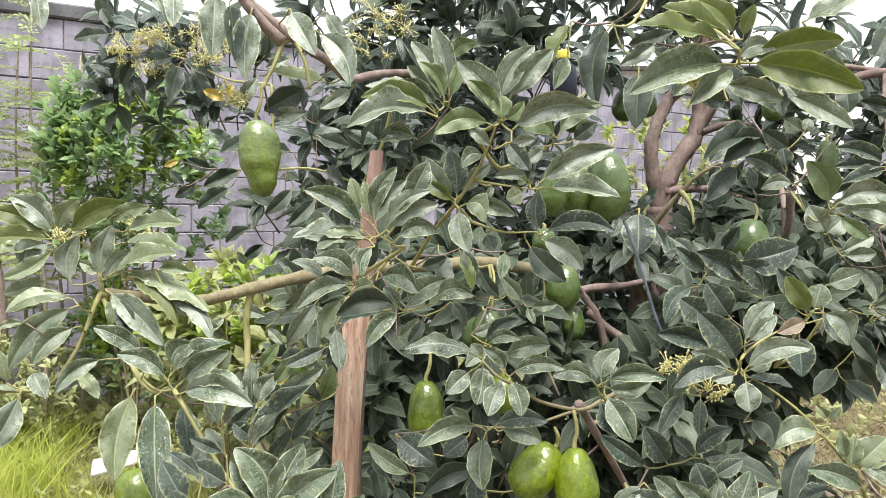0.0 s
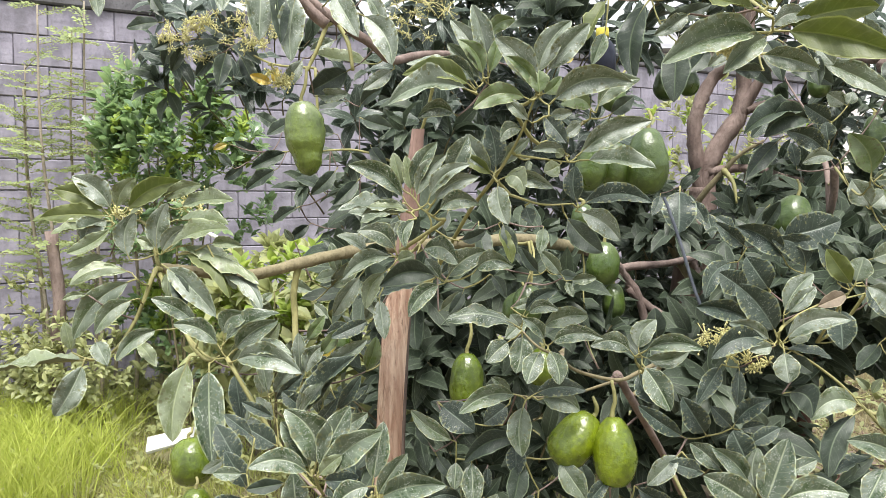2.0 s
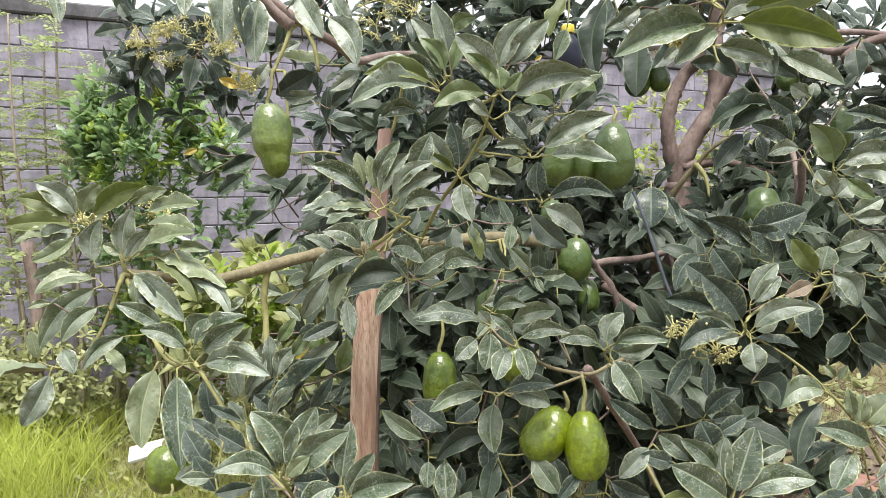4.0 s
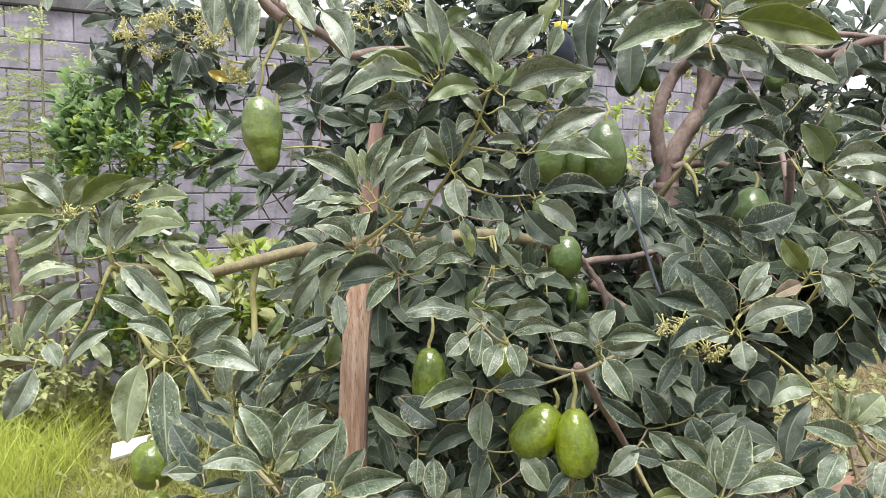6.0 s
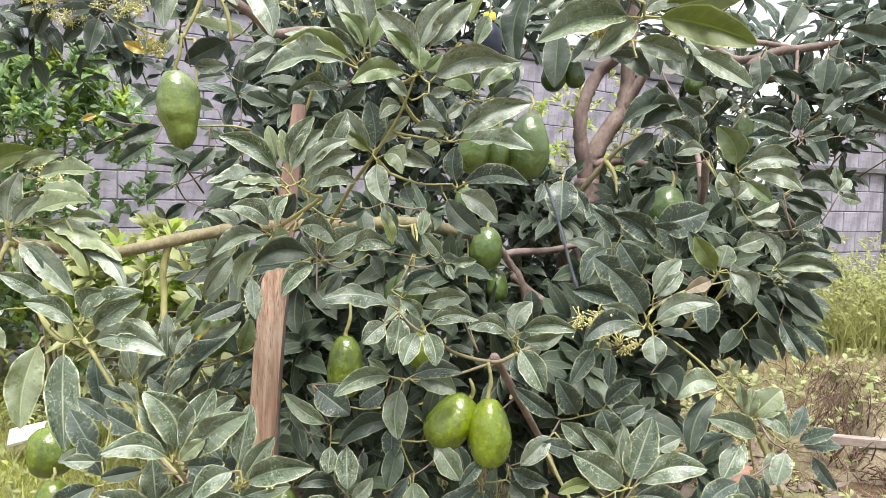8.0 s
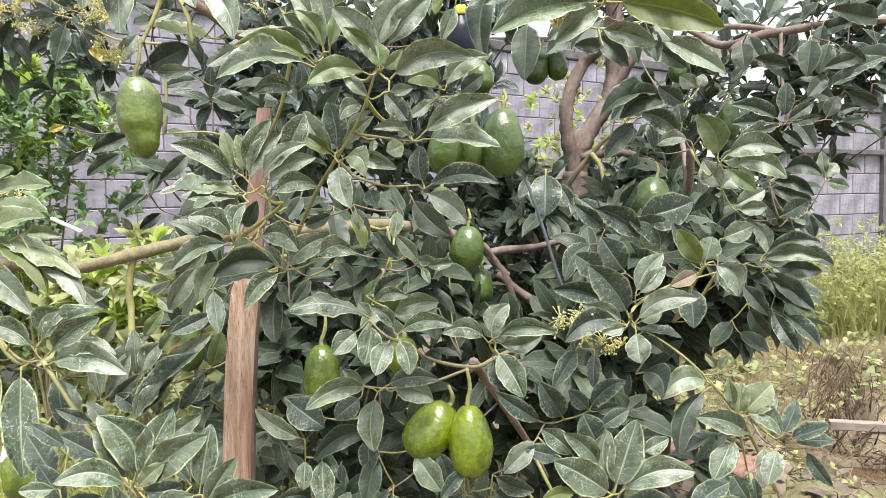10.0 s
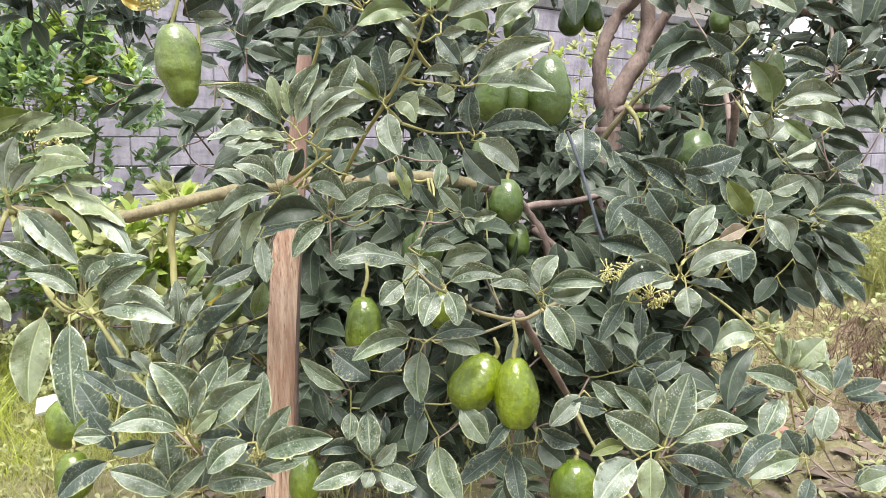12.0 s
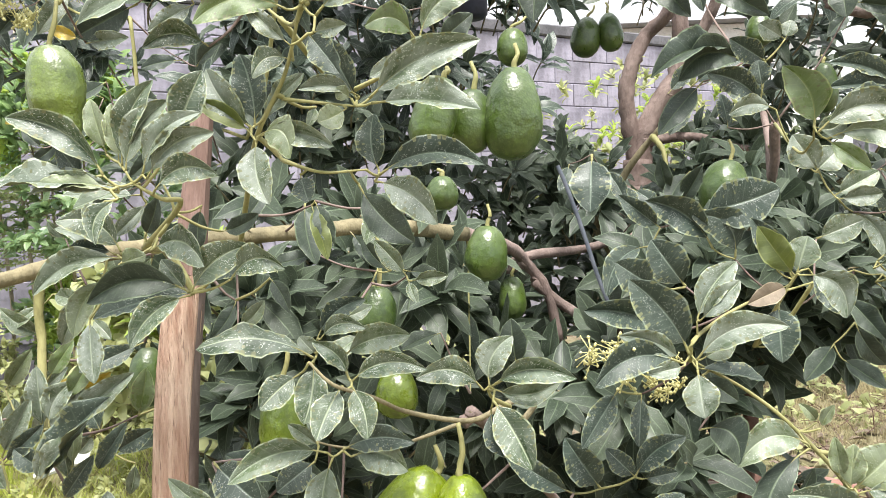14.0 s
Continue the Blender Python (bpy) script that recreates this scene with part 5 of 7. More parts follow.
sprig("yellow", [
    (-0.613, 1.997, 1.401, 100, -20, -90, 0.041, 1.29),
    (0.205, 1.995, 1.577, -94, 33, 88, 0.024, 1.41)])
sprig("dark", [
    (-0.095, 1.303, 1.18, -130, 51, 126, 0.053, 1.36),
    (-0.011, 1.293, 1.184, -101, 21, 82, 0.046, 1.44),
    (-0.034, 1.306, 1.211, 101, -83, -86, 0.047, 1.4),
    (-0.004, 1.308, 1.111, 122, -54, -57, 0.045, 1.4),
    (0.036, 1.295, 1.134, -123, -52, 53, 0.043, 1.4)])
sprig("mid", [
    (0.16, 1.49, 1.112, 88, 50, -90, 0.062, 1.39),
    (0.168, 1.474, 1.108, -101, 7, 86, 0.047, 1.4),
    (0.163, 1.476, 1.108, -146, -52, 31, 0.034, 1.39),
    (0.125, 1.475, 1.202, 165, -54, -16, 0.056, 1.34),
    (-0.058, 1.48, 1.054, -98, 43, 94, 0.052, 1.4),
    (0.068, 1.481, 1.06, -75, 19, 75, 0.05, 1.4),
    (0.104, 1.48, 1.041, 121, -31, -45, 0.061, 1.47)])
sprig("grey", [
    (-0.149, 1.19, 0.856, 73, 42, -33, 0.061, 1.01)])
sprig("yellow", [
    (-0.161, 1.507, 0.961, 122, 69, -89, 0.023, 1.41)])
sprig("mid", [
    (0.067, 1.346, 0.942, 104, 40, -88, 0.042, 1.39)])
sprig("grey", [
    (0.029, 1.384, 0.814, -169, -63, 0, 0.035, 1.39)])
sprig("dark", [
    (0.106, 1.452, 0.742, -162, -60, 11, 0.108, 1.37),
    (0.234, 1.458, 0.716, -179, -86, 0, 0.092, 1.07),
    (0.18, 1.455, 0.804, -148, -62, 31, 0.067, 1.4),
    (0.001, 1.449, 0.865, 98, 28, -49, 0.081, 1.5),
    (0.055, 1.443, 0.865, 66, 22, -58, 0.045, 1.42),
    (-0.064, 1.452, 0.813, -116, -46, 49, 0.058, 1.39),
    (-0.099, 1.459, 0.867, -94, -54, 62, 0.058, 1.39),
    (0.06, 1.441, 0.719, -91, -54, 64, 0.06, 1.41)])
sprig("pale", [
    (0.628, 1.39, 0.939, 103, 47, -107, 0.033, 1.39),
    (0.625, 1.373, 0.937, -128, 64, 88, 0.032, 1.39)])
sprig("grey", [
    (0.72, 1.36, 0.833, -62, 54, 32, 0.066, 1.4),
    (0.732, 1.367, 0.827, -115, 25, 43, 0.068, 1.53),
    (0.744, 1.37, 0.82, -103, 4, 49, 0.065, 1.44),
    (0.764, 1.369, 0.811, -135, -52, 71, 0.067, 1.08),
    (0.655, 1.38, 0.757, 102, -30, -33, 0.104, 1.16),
    (0.685, 1.369, 0.735, 102, -19, -40, 0.095, 1.17),
    (0.692, 1.361, 0.7, 132, -42, -17, 0.059, 1.4),
    (0.767, 1.382, 0.67, -102, 27, 18, 0.073, 1.56)])
sprig("grey", [
    (0.688, 1.6, 1.083, 92, 56, -109, 0.1, 1.17),
    (0.716, 1.604, 1.088, -123, -51, 69, 0.078, 1.41),
    (0.667, 1.598, 1.092, 129, 64, -137, 0.05, 1.4)])
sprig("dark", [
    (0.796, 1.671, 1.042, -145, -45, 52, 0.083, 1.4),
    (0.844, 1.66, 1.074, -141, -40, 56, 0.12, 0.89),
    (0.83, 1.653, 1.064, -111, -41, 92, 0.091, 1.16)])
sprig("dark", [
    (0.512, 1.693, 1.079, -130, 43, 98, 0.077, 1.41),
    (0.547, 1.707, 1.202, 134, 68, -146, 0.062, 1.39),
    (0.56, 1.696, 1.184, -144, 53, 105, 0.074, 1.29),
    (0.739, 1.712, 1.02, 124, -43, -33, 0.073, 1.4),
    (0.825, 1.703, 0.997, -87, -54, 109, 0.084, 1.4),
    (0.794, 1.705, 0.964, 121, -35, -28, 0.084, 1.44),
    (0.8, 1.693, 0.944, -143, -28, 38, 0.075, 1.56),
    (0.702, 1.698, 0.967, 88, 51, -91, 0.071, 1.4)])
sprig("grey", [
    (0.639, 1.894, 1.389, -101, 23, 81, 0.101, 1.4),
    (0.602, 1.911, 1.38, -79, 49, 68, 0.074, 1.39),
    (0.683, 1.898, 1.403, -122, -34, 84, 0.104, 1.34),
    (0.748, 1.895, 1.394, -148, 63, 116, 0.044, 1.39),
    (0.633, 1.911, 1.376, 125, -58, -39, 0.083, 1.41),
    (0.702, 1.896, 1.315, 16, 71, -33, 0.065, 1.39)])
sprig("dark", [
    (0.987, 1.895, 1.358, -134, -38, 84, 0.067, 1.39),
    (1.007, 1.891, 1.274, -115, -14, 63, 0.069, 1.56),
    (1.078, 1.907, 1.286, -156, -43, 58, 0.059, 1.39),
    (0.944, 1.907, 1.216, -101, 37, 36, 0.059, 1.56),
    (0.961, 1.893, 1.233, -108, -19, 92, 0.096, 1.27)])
sprig("grey", [
    (0.961, 1.852, 1, -117, -6, 50, 0.096, 1.44),
    (0.978, 1.858, 0.95, -146, -36, 37, 0.105, 1.25),
    (0.943, 1.839, 0.965, -151, -53, 54, 0.11, 1.04),
    (0.992, 1.856, 1.166, -124, -11, 64, 0.064, 1.56),
    (0.962, 1.843, 1.143, 118, 44, -132, 0.085, 1.39),
    (1.021, 1.858, 1.106, -124, -36, 67, 0.08, 1.52),
    (0.892, 1.852, 1.192, -118, -24, 56, 0.059, 1.56)])
sprig("grey", [
    (0.449, 2.097, 1.271, 141, -52, -38, 0.069, 1.39),
    (0.521, 2.11, 1.257, -128, -57, 67, 0.083, 1.41),
    (0.576, 2.106, 1.215, -137, -33, 52, 0.076, 1.47),
    (0.557, 2.112, 1.226, -171, -52, 19, 0.084, 1.41),
    (0.588, 2.096, 1.173, -122, -31, 48, 0.081, 1.56)])
sprig("dark", [
    (0.583, 1.711, 1.237, 127, -45, -33, 0.077, 1.4)])
sprig("grey", [
    (-0.057, 1.36, 1.116, 99, -12, -39, 0.122, 0.89),
    (-0.049, 1.368, 1.125, -99, 33, 70, 0.067, 1.12)])
sprig("dusty", [
    (-0.157, 1.349, 1.159, 113, 33, -57, 0.061, 1.4),
    (-0.166, 1.35, 1.134, 89, -55, -112, 0.087, 0.96),
    (-0.104, 1.335, 1.216, 125, -44, -70, 0.05, 1.17),
    (-0.108, 1.333, 1.225, 109, 2, -42, 0.077, 0.97)])
sprig("mid", [
    (-0.213, 1.505, 0.874, 87, -76, -107, 0.044, 1.39)])
sprig("bright", [
    (-0.184, 1.458, 0.951, -129, 66, 141, 0.071, 1.39)])
sprig("dusty", [
    (-0.416, 1.459, 0.946, -145, -64, 4, 0.095, 0.99),
    (-0.412, 1.443, 0.828, 117, -12, -45, 0.051, 1.56),
    (-0.418, 1.459, 0.861, -121, -12, 47, 0.081, 1.41),
    (-0.438, 1.462, 0.794, 106, -29, -69, 0.049, 1.45)])
sprig("dark", [
    (0.57, 1.801, 1.591, 116, -38, -72, 0.124, 1.21),
    (0.523, 1.804, 1.578, 108, 22, -88, 0.085, 1.56),
    (0.541, 1.806, 1.56, -114, -47, 87, 0.105, 1.26),
    (0.596, 1.8, 1.581, -163, -57, 44, 0.118, 1.05),
    (0.611, 1.791, 1.567, -101, -37, 88, 0.147, 0.94),
    (0.628, 1.81, 1.582, -120, -43, 88, 0.118, 1),
    (0.49, 1.809, 1.574, 127, -43, -66, 0.095, 1.38)])
bough("twig", 0.007, 0.005, [(-0.103, 1.32, 1.168), (-0.031, 1.24, 1.213), (-0.037, 1.21, 1.218), (-0.058, 1.2, 1.233)])
bough("twig", 0.006, 0.004, [(-0.073, 1.37, 1.113), (-0.051, 1.36, 1.126), (-0.047, 1.36, 1.154)])
bough("twig", 0.008, 0.005, [(-0.452, 1.32, 1.05), (-0.415, 1.28, 1.02), (-0.392, 1.27, 1.006), (-0.373, 1.27, 1.013)])
bough("limb", 0.017, 0.011, [(0.235, 1.9, 1.144), (0.093, 1.77, 1.169), (0.001, 1.71, 1.166), (-0.132, 1.6, 1.164), (-0.224, 1.53, 1.156), (-0.301, 1.48, 1.14), (-0.388, 1.45, 1.121), (-0.471, 1.42, 1.131), (-0.522, 1.4, 1.137)])
bough("twig", 0.008, 0.005, [(-0.518, 1.39, 1.133), (-0.544, 1.4, 1.21), (-0.6, 1.42, 1.22)])
bough("twig", 0.008, 0.005, [(-0.52, 1.39, 1.133), (-0.477, 1.34, 1.086), (-0.431, 1.3, 1.033), (-0.389, 1.27, 1.01), (-0.359, 1.26, 1.012)])
bough("twig", 0.008, 0.005, [(-0.52, 1.38, 1.139), (-0.548, 1.36, 1.055), (-0.572, 1.33, 1.008), (-0.6, 1.32, 0.996)])
bough("twig", 0.0125, 0.020, [(-0.304, 1.48, 1.14), (-0.315, 1.48, 1.091), (-0.314, 1.48, 1.043), (-0.307, 1.46, 0.969), (-0.291, 1.44, 0.907)])
bough("branch", 0.013, 0.01, [(-0.345, 1.55, 1.663), (-0.303, 1.58, 1.626), (-0.245, 1.6, 1.584), (-0.188, 1.63, 1.549), (-0.16, 1.66, 1.528), (-0.108, 1.8, 1.566), (-0.024, 2.1, 1.625)])
bough("twig", 0.010, 0.012, [(-0.258, 1.6, 1.595), (-0.231, 1.58, 1.544), (-0.221, 1.57, 1.493)])
bough("twig", 0.009, 0.010, [(-0.273, 1.588, 1.582), (-0.288, 1.576, 1.536), (-0.301, 1.569, 1.506), (-0.305, 1.563, 1.493)])
bough("twig", 0.0075, 0.005, [(-0.061, 1.5, 1.128), (0.003, 1.35, 1.228), (0.043, 1.25, 1.275), (0.078, 1.23, 1.33), (0.103, 1.2, 1.391)])
bough("twig", 0.0045, 0.003, [(0.072, 1.24, 1.307), (0.108, 1.22, 1.3), (0.145, 1.21, 1.294)])
bough("twig", 0.0045, 0.003, [(0.066, 1.25, 1.251), (0.108, 1.22, 1.237), (0.151, 1.21, 1.237)])
bough("twig", 0.006, 0.004, [(-0.107, 1.4, 1.16), (-0.076, 1.28, 1.172), (-0.05, 1.27, 1.205), (-0.058, 1.27, 1.233)])
bough("twig", 0.006, 0.004, [(0.103, 1.2, 1.383), (0.078, 1.26, 1.38), (0.034, 1.3, 1.418)])
bough("twig", 0.006, 0.004, [(0.114, 1.4, 1.335), (0.16, 1.37, 1.35), (0.189, 1.34, 1.368)])
bough("shoot", 0.008, 0.005, [(0.334, 1.5, 0.966), (0.271, 1.38, 0.97), (0.233, 1.36, 0.961), (0.169, 1.33, 0.981), (0.136, 1.28, 1.012), (0.105, 1.25, 1.032), (0.082, 1.25, 1.055)])
bough("twig", 0.006, 0.004, [(0.28, 1.38, 0.97), (0.261, 1.34, 0.991), (0.255, 1.33, 1.004)])
bough("shoot", 0.005, 0.004, [(0.226, 1.38, 0.953), (0.154, 1.37, 0.933), (0.091, 1.37, 0.931), (0.046, 1.37, 0.943)])
bough("branch", 0.009, 0.008, [(0.236, 1.38, 0.966), (0.268, 1.45, 0.913), (0.353, 1.6, 0.771), (0.411, 1.7, 0.659)])
bough("twig", 0.007, 0.005, [(0.744, 1.42, 0.721), (0.674, 1.39, 0.847), (0.605, 1.385, 0.93), (0.546, 1.38, 0.981), (0.483, 1.37, 1.019)])
bough("twig", 0.006, 0.004, [(0.481, 1.37, 1.018), (0.49, 1.37, 1.046), (0.591, 1.5, 1.062), (0.692, 1.6, 1.066), (0.822, 1.7, 1.077)])
bough("twig", 0.006, 0.004, [(0.647, 1.39, 0.902), (0.692, 1.38, 0.847), (0.732, 1.37, 0.816)])
bough("twig", 0.005, 0.004, [(0.658, 1.39, 0.873), (0.679, 1.4, 0.793), (0.701, 1.42, 0.726)])
bough("twig", 0.006, 0.004, [(0.432, 1.4, 0.639), (0.414, 1.26, 0.779), (0.416, 1.22, 0.826)])
bough("twig", 0.006, 0.004, [(-0.187, 1.2, 0.808), (-0.182, 1.1, 0.876), (-0.183, 1.07, 0.909)])
bough("twig", 0.008, 0.005, [(0.348, 1.3, 1.602), (0.334, 1.1, 1.492), (0.33, 0.96, 1.421)])
bough("twig", 0.006, 0.004, [(0.331, 1.3, 1.594), (0.277, 1.2, 1.512), (0.234, 1.15, 1.495)])
bough("twig", 0.006, 0.004, [(0.785, 1.9, 1.319), (0.699, 1.6, 1.254), (0.676, 1.5, 1.265)])
bough("twig", 0.006, 0.004, [(0.671, 1.7, 0.965), (0.69, 1.6, 1.078), (0.711, 1.6, 1.093)])
bough("branch", 0.016, 0.011, [(0.968, 2.1, 1.571), (1.027, 2.1, 1.608), (1.116, 2.1, 1.624), (1.192, 2.05, 1.629), (1.321, 2.0, 1.628)])
bough("branch", 0.012, 0.008, [(0.944, 2.3, 1.668), (1.028, 2.2, 1.657), (1.117, 2.1, 1.619)])
bough("branch", 0.006, 0.005, [(1.094, 2.1, 1.623), (1.071, 2.05, 1.508), (1.063, 2.0, 1.377)])
bough("twig", 0.007, 0.005, [(-0.396, 2.0, 1.581), (-0.534, 2.1, 1.614), (-0.668, 2.2, 1.685), (-0.84, 2.25, 1.728)])
bough("twig", 0.007, 0.005, [(-0.182, 2.0, 1.34), (-0.29, 2.0, 1.38), (-0.398, 2.0, 1.38), (-0.521, 2.05, 1.384)])
bough("limb", 0.038, 0.024, [(0.798, 3.065, 1.262), (0.781, 3.070, 1.389), (0.769, 3.074, 1.495), (0.773, 3.078, 1.569), (0.799, 3.082, 1.646), (0.842, 3.087, 1.722), (0.892, 3.041, 1.768), (0.916, 2.996, 1.859), (0.919, 2.952, 1.997)])
bough("limb", 0.050, 0.024, [(0.800, 3.065, 1.262), (0.819, 3.071, 1.388), (0.873, 3.078, 1.493), (0.933, 3.084, 1.581), (0.950, 3.089, 1.682), (0.953, 3.095, 1.798), (0.972, 3.102, 1.935), (0.985, 3.109, 2.083)])
bough("limb", 0.028, 0.018, [(0.925, 3.083, 1.564), (0.976, 3.059, 1.664), (1.021, 3.035, 1.745), (1.063, 3.001, 1.857), (1.097, 2.959, 1.995)])
bough("limb", 0.022, 0.012, [(0.953, 3.065, 1.595), (1.024, 3.069, 1.617), (1.090, 3.021, 1.614), (1.183, 2.973, 1.581)])
bough("limb", 0.024, 0.012, [(0.811, 3.050, 1.366), (0.906, 3.054, 1.382), (0.984, 3.007, 1.375), (1.048, 2.958, 1.345), (1.100, 2.909, 1.329)])
bough("shoot", 0.022, 0.015, [(0.581, 2.6, 1.12), (0.648, 2.5, 1.265), (0.703, 2.46, 1.341), (0.743, 2.43, 1.389), (0.798, 2.4, 1.425)])
bough("twig", 0.018, 0.011, [(0.702, 2.45, 1.344), (0.72, 2.42, 1.306), (0.724, 2.4, 1.247)])
bough("branch", 0.015, 0.01, [(0.3, 2.1, 1.061), (0.37, 2.1, 1.087), (0.479, 2.15, 1.093), (0.593, 2.2, 1.115)])
bough("branch", 0.017, 0.012, [(0.235, 1.9, 1.144), (0.32, 2.05, 1.107), (0.363, 2.1, 1.061), (0.399, 2.1, 1.004), (0.42, 2.1, 0.905)])
bough("branch", 0.014, 0.011, [(0.37, 2.1, 1.033), (0.427, 2.1, 0.983), (0.499, 2.05, 0.942), (0.541, 2.0, 0.943)])
bough("branch", 0.016, 0.012, [(0.591, 2.3, 0.87), (0.632, 2.4, 0.918), (0.685, 2.6, 0.96), (0.723, 2.9, 1.085)])
bough("branch", 0.01, 0.008, [(0.816, 2.0, 1.217), (0.813, 2.0, 1.284), (0.822, 2.05, 1.353)])
bough("twig", 0.004, 0.003, [(0.236, 1.9, 1.068), (0.235, 1.8, 0.958), (0.235, 1.6, 0.93)])
bough("twig", 0.006, 0.004, [(0.113, 1.7, 1.167), (0.116, 1.65, 1.137), (0.1, 1.6, 1.093)])
avocado((-0.306, 1.56, 1.5), (-0.314, 1.55, 1.436), (-0.297, 1.54, 1.296), 0.0358, -0.55, 0)
avocado((-0.003, 1.51, 1.033), (-0.009, 1.5, 0.98), (-0.01, 1.49, 0.868), 0.0308, 0.35, 1)
avocado((0.222, 1.34, 0.965), (0.222, 1.33, 0.913), (0.226, 1.32, 0.803), 0.0329, 0.45, 2)
avocado((0.195, 1.356, 0.936), (0.198, 1.355, 0.907), (0.136, 1.339, 0.832), 0.0345, 0.3, 2)
avocado((0.307, 1.5, 1.399), (0.305, 1.49, 1.371), (0.296, 1.48, 1.252), 0.0374, 0.4, 3)
avocado((0.251, 1.51, 1.381), (0.254, 1.5, 1.346), (0.243, 1.49, 1.264), 0.0309, 0.4, 3)
avocado((0.705, 1.9, 1.294), (0.704, 1.89, 1.259), (0.678, 1.88, 1.157), 0.0412, 0.4, 3)
avocado((0.273, 1.81, 1.197), (0.272, 1.8, 1.164), (0.265, 1.79, 1.069), 0.0357, 0.4, 3)
avocado((0.321, 2.01, 1.083), (0.32, 2.0, 1.057), (0.319, 1.99, 0.971), 0.0268, 0.3, 3)
avocado((0.105, 1.63, 1.17), (0.108, 1.62, 1.088), (0.097, 1.61, 1.01), 0.0298, 0.3, 3)
avocado((0.594, 2.61, 1.708), (0.574, 2.6, 1.677), (0.558, 2.59, 1.569), 0.0389, 0.4, 3)
avocado((0.624, 2.61, 1.714), (0.626, 2.6, 1.686), (0.637, 2.59, 1.581), 0.0329, 0.4, 3)
avocado((0.379, 2.21, 1.595), (0.347, 2.2, 1.57), (0.347, 2.19, 1.487), 0.0316, 0.3, 3)
avocado((0.221, 1.46, 1.367), (0.218, 1.45, 1.355), (0.192, 1.44, 1.261), 0.0271, 0.4, 3)
avocado((0.2, 1.61, 1.251), (0.206, 1.6, 1.241), (0.207, 1.59, 1.193), 0.0222, 0.3, 3)
avocado((0.094, 1.66, 1.088), (0.091, 1.65, 1.072), (0.085, 1.64, 1.006), 0.0328, 0.3, 3)
avocado((0.126, 1.63, 0.973), (0.131, 1.62, 0.967), (0.125, 1.61, 0.893), 0.0309, 0.3, 1)
avocado((1.006, 2.21, 1.485), (1.005, 2.2, 1.469), (1.004, 2.19, 1.359), 0.0275, 0.3, 3)
avocado((0.947, 2.41, 1.642), (0.944, 2.4, 1.62), (0.947, 2.39, 1.54), 0.0299, 0.3, 3)
avocado((-0.624, 1.76, 0.763), (-0.629, 1.75, 0.744), (-0.611, 1.74, 0.64), 0.0457, 0.3, 1)
avocado((-0.555, 1.61, 0.705), (-0.552, 1.6, 0.688), (-0.55, 1.59, 0.597), 0.0322, 0.3, 1)
avocado((-0.1, 1.41, 0.764), (-0.099, 1.4, 0.746), (-0.104, 1.39, 0.664), 0.0243, 0.3, 1)
avocado((0.317, 1.36, 0.76), (0.319, 1.35, 0.746), (0.308, 1.34, 0.658), 0.0362, 0.3, 1)
avocado((-0.298, 1.76, 0.997), (-0.293, 1.75, 0.987), (-0.295, 1.74, 0.886), 0.0279, 0.3, 3)


# loose ends of twigs run on to the nearest bough
for ob, line, r in BOUGHS[:]:
    start = line[0]
    near = min((q for o, l, _ in BOUGHS if o is not ob for q in l), key=lambda q: (q - start).length)
    if 0.008 < (near - start).length < 0.3:
        bm = bmesh.new()
        tube(bm, (near, near.lerp(start, 0.5) + Vector((0.004, 0.004, -0.10 * (near - start).length)), start), r * 1.15, r, 7, 0.2, r * 900)
        part("twig", bm, ob.data.materials[0], tree)

# every leaf belongs to the shoot that it grows on; thin side twigs branch from there to the tufts
nodes = [(q, k) for k, b in enumerate(BOUGHS) for q in b[1]]
feet = [ob.matrix_basis.translation.copy() for ob in LEAVES]
best = [min(((q - f).length, k, q) for q, k in nodes) for f in feet]
sides = [bmesh.new() for b in BOUGHS]
brown = bmesh.new()
waiting = set(range(len(LEAVES)))
while waiting:
    i = min(waiting, key=lambda n: best[n][0])
    waiting.remove(i)
    _, k, q = best[i]
    LEAVES[i].parent = BOUGHS[k][0]
    f = feet[i]
    d = (f - q).length
    if d > 0.003:
        bend = q.lerp(f, 0.55) + Vector((0, 0.03 * d, -0.07 * d))
        tube(sides[k] if d < 0.06 and f.y < 1.75 else brown, (q, bend, f), 0.0013 + 0.007 * min(d, 0.12), 0.0012, 5, 0.15, i, 3)
    for n in waiting:
        g_ = 1.6 * (feet[n] - f).length
        if g_ < best[n][0]:
            best[n] = (g_, k, f)
for bm, b in zip(sides, BOUGHS):
    if bm.faces:
        part("stalk_mass", bm, STEM, tree)["kind"] = "stuff"
    else:
        bm.free()
part("twig_mass", brown, BARK, tree)["kind"] = "stuff"

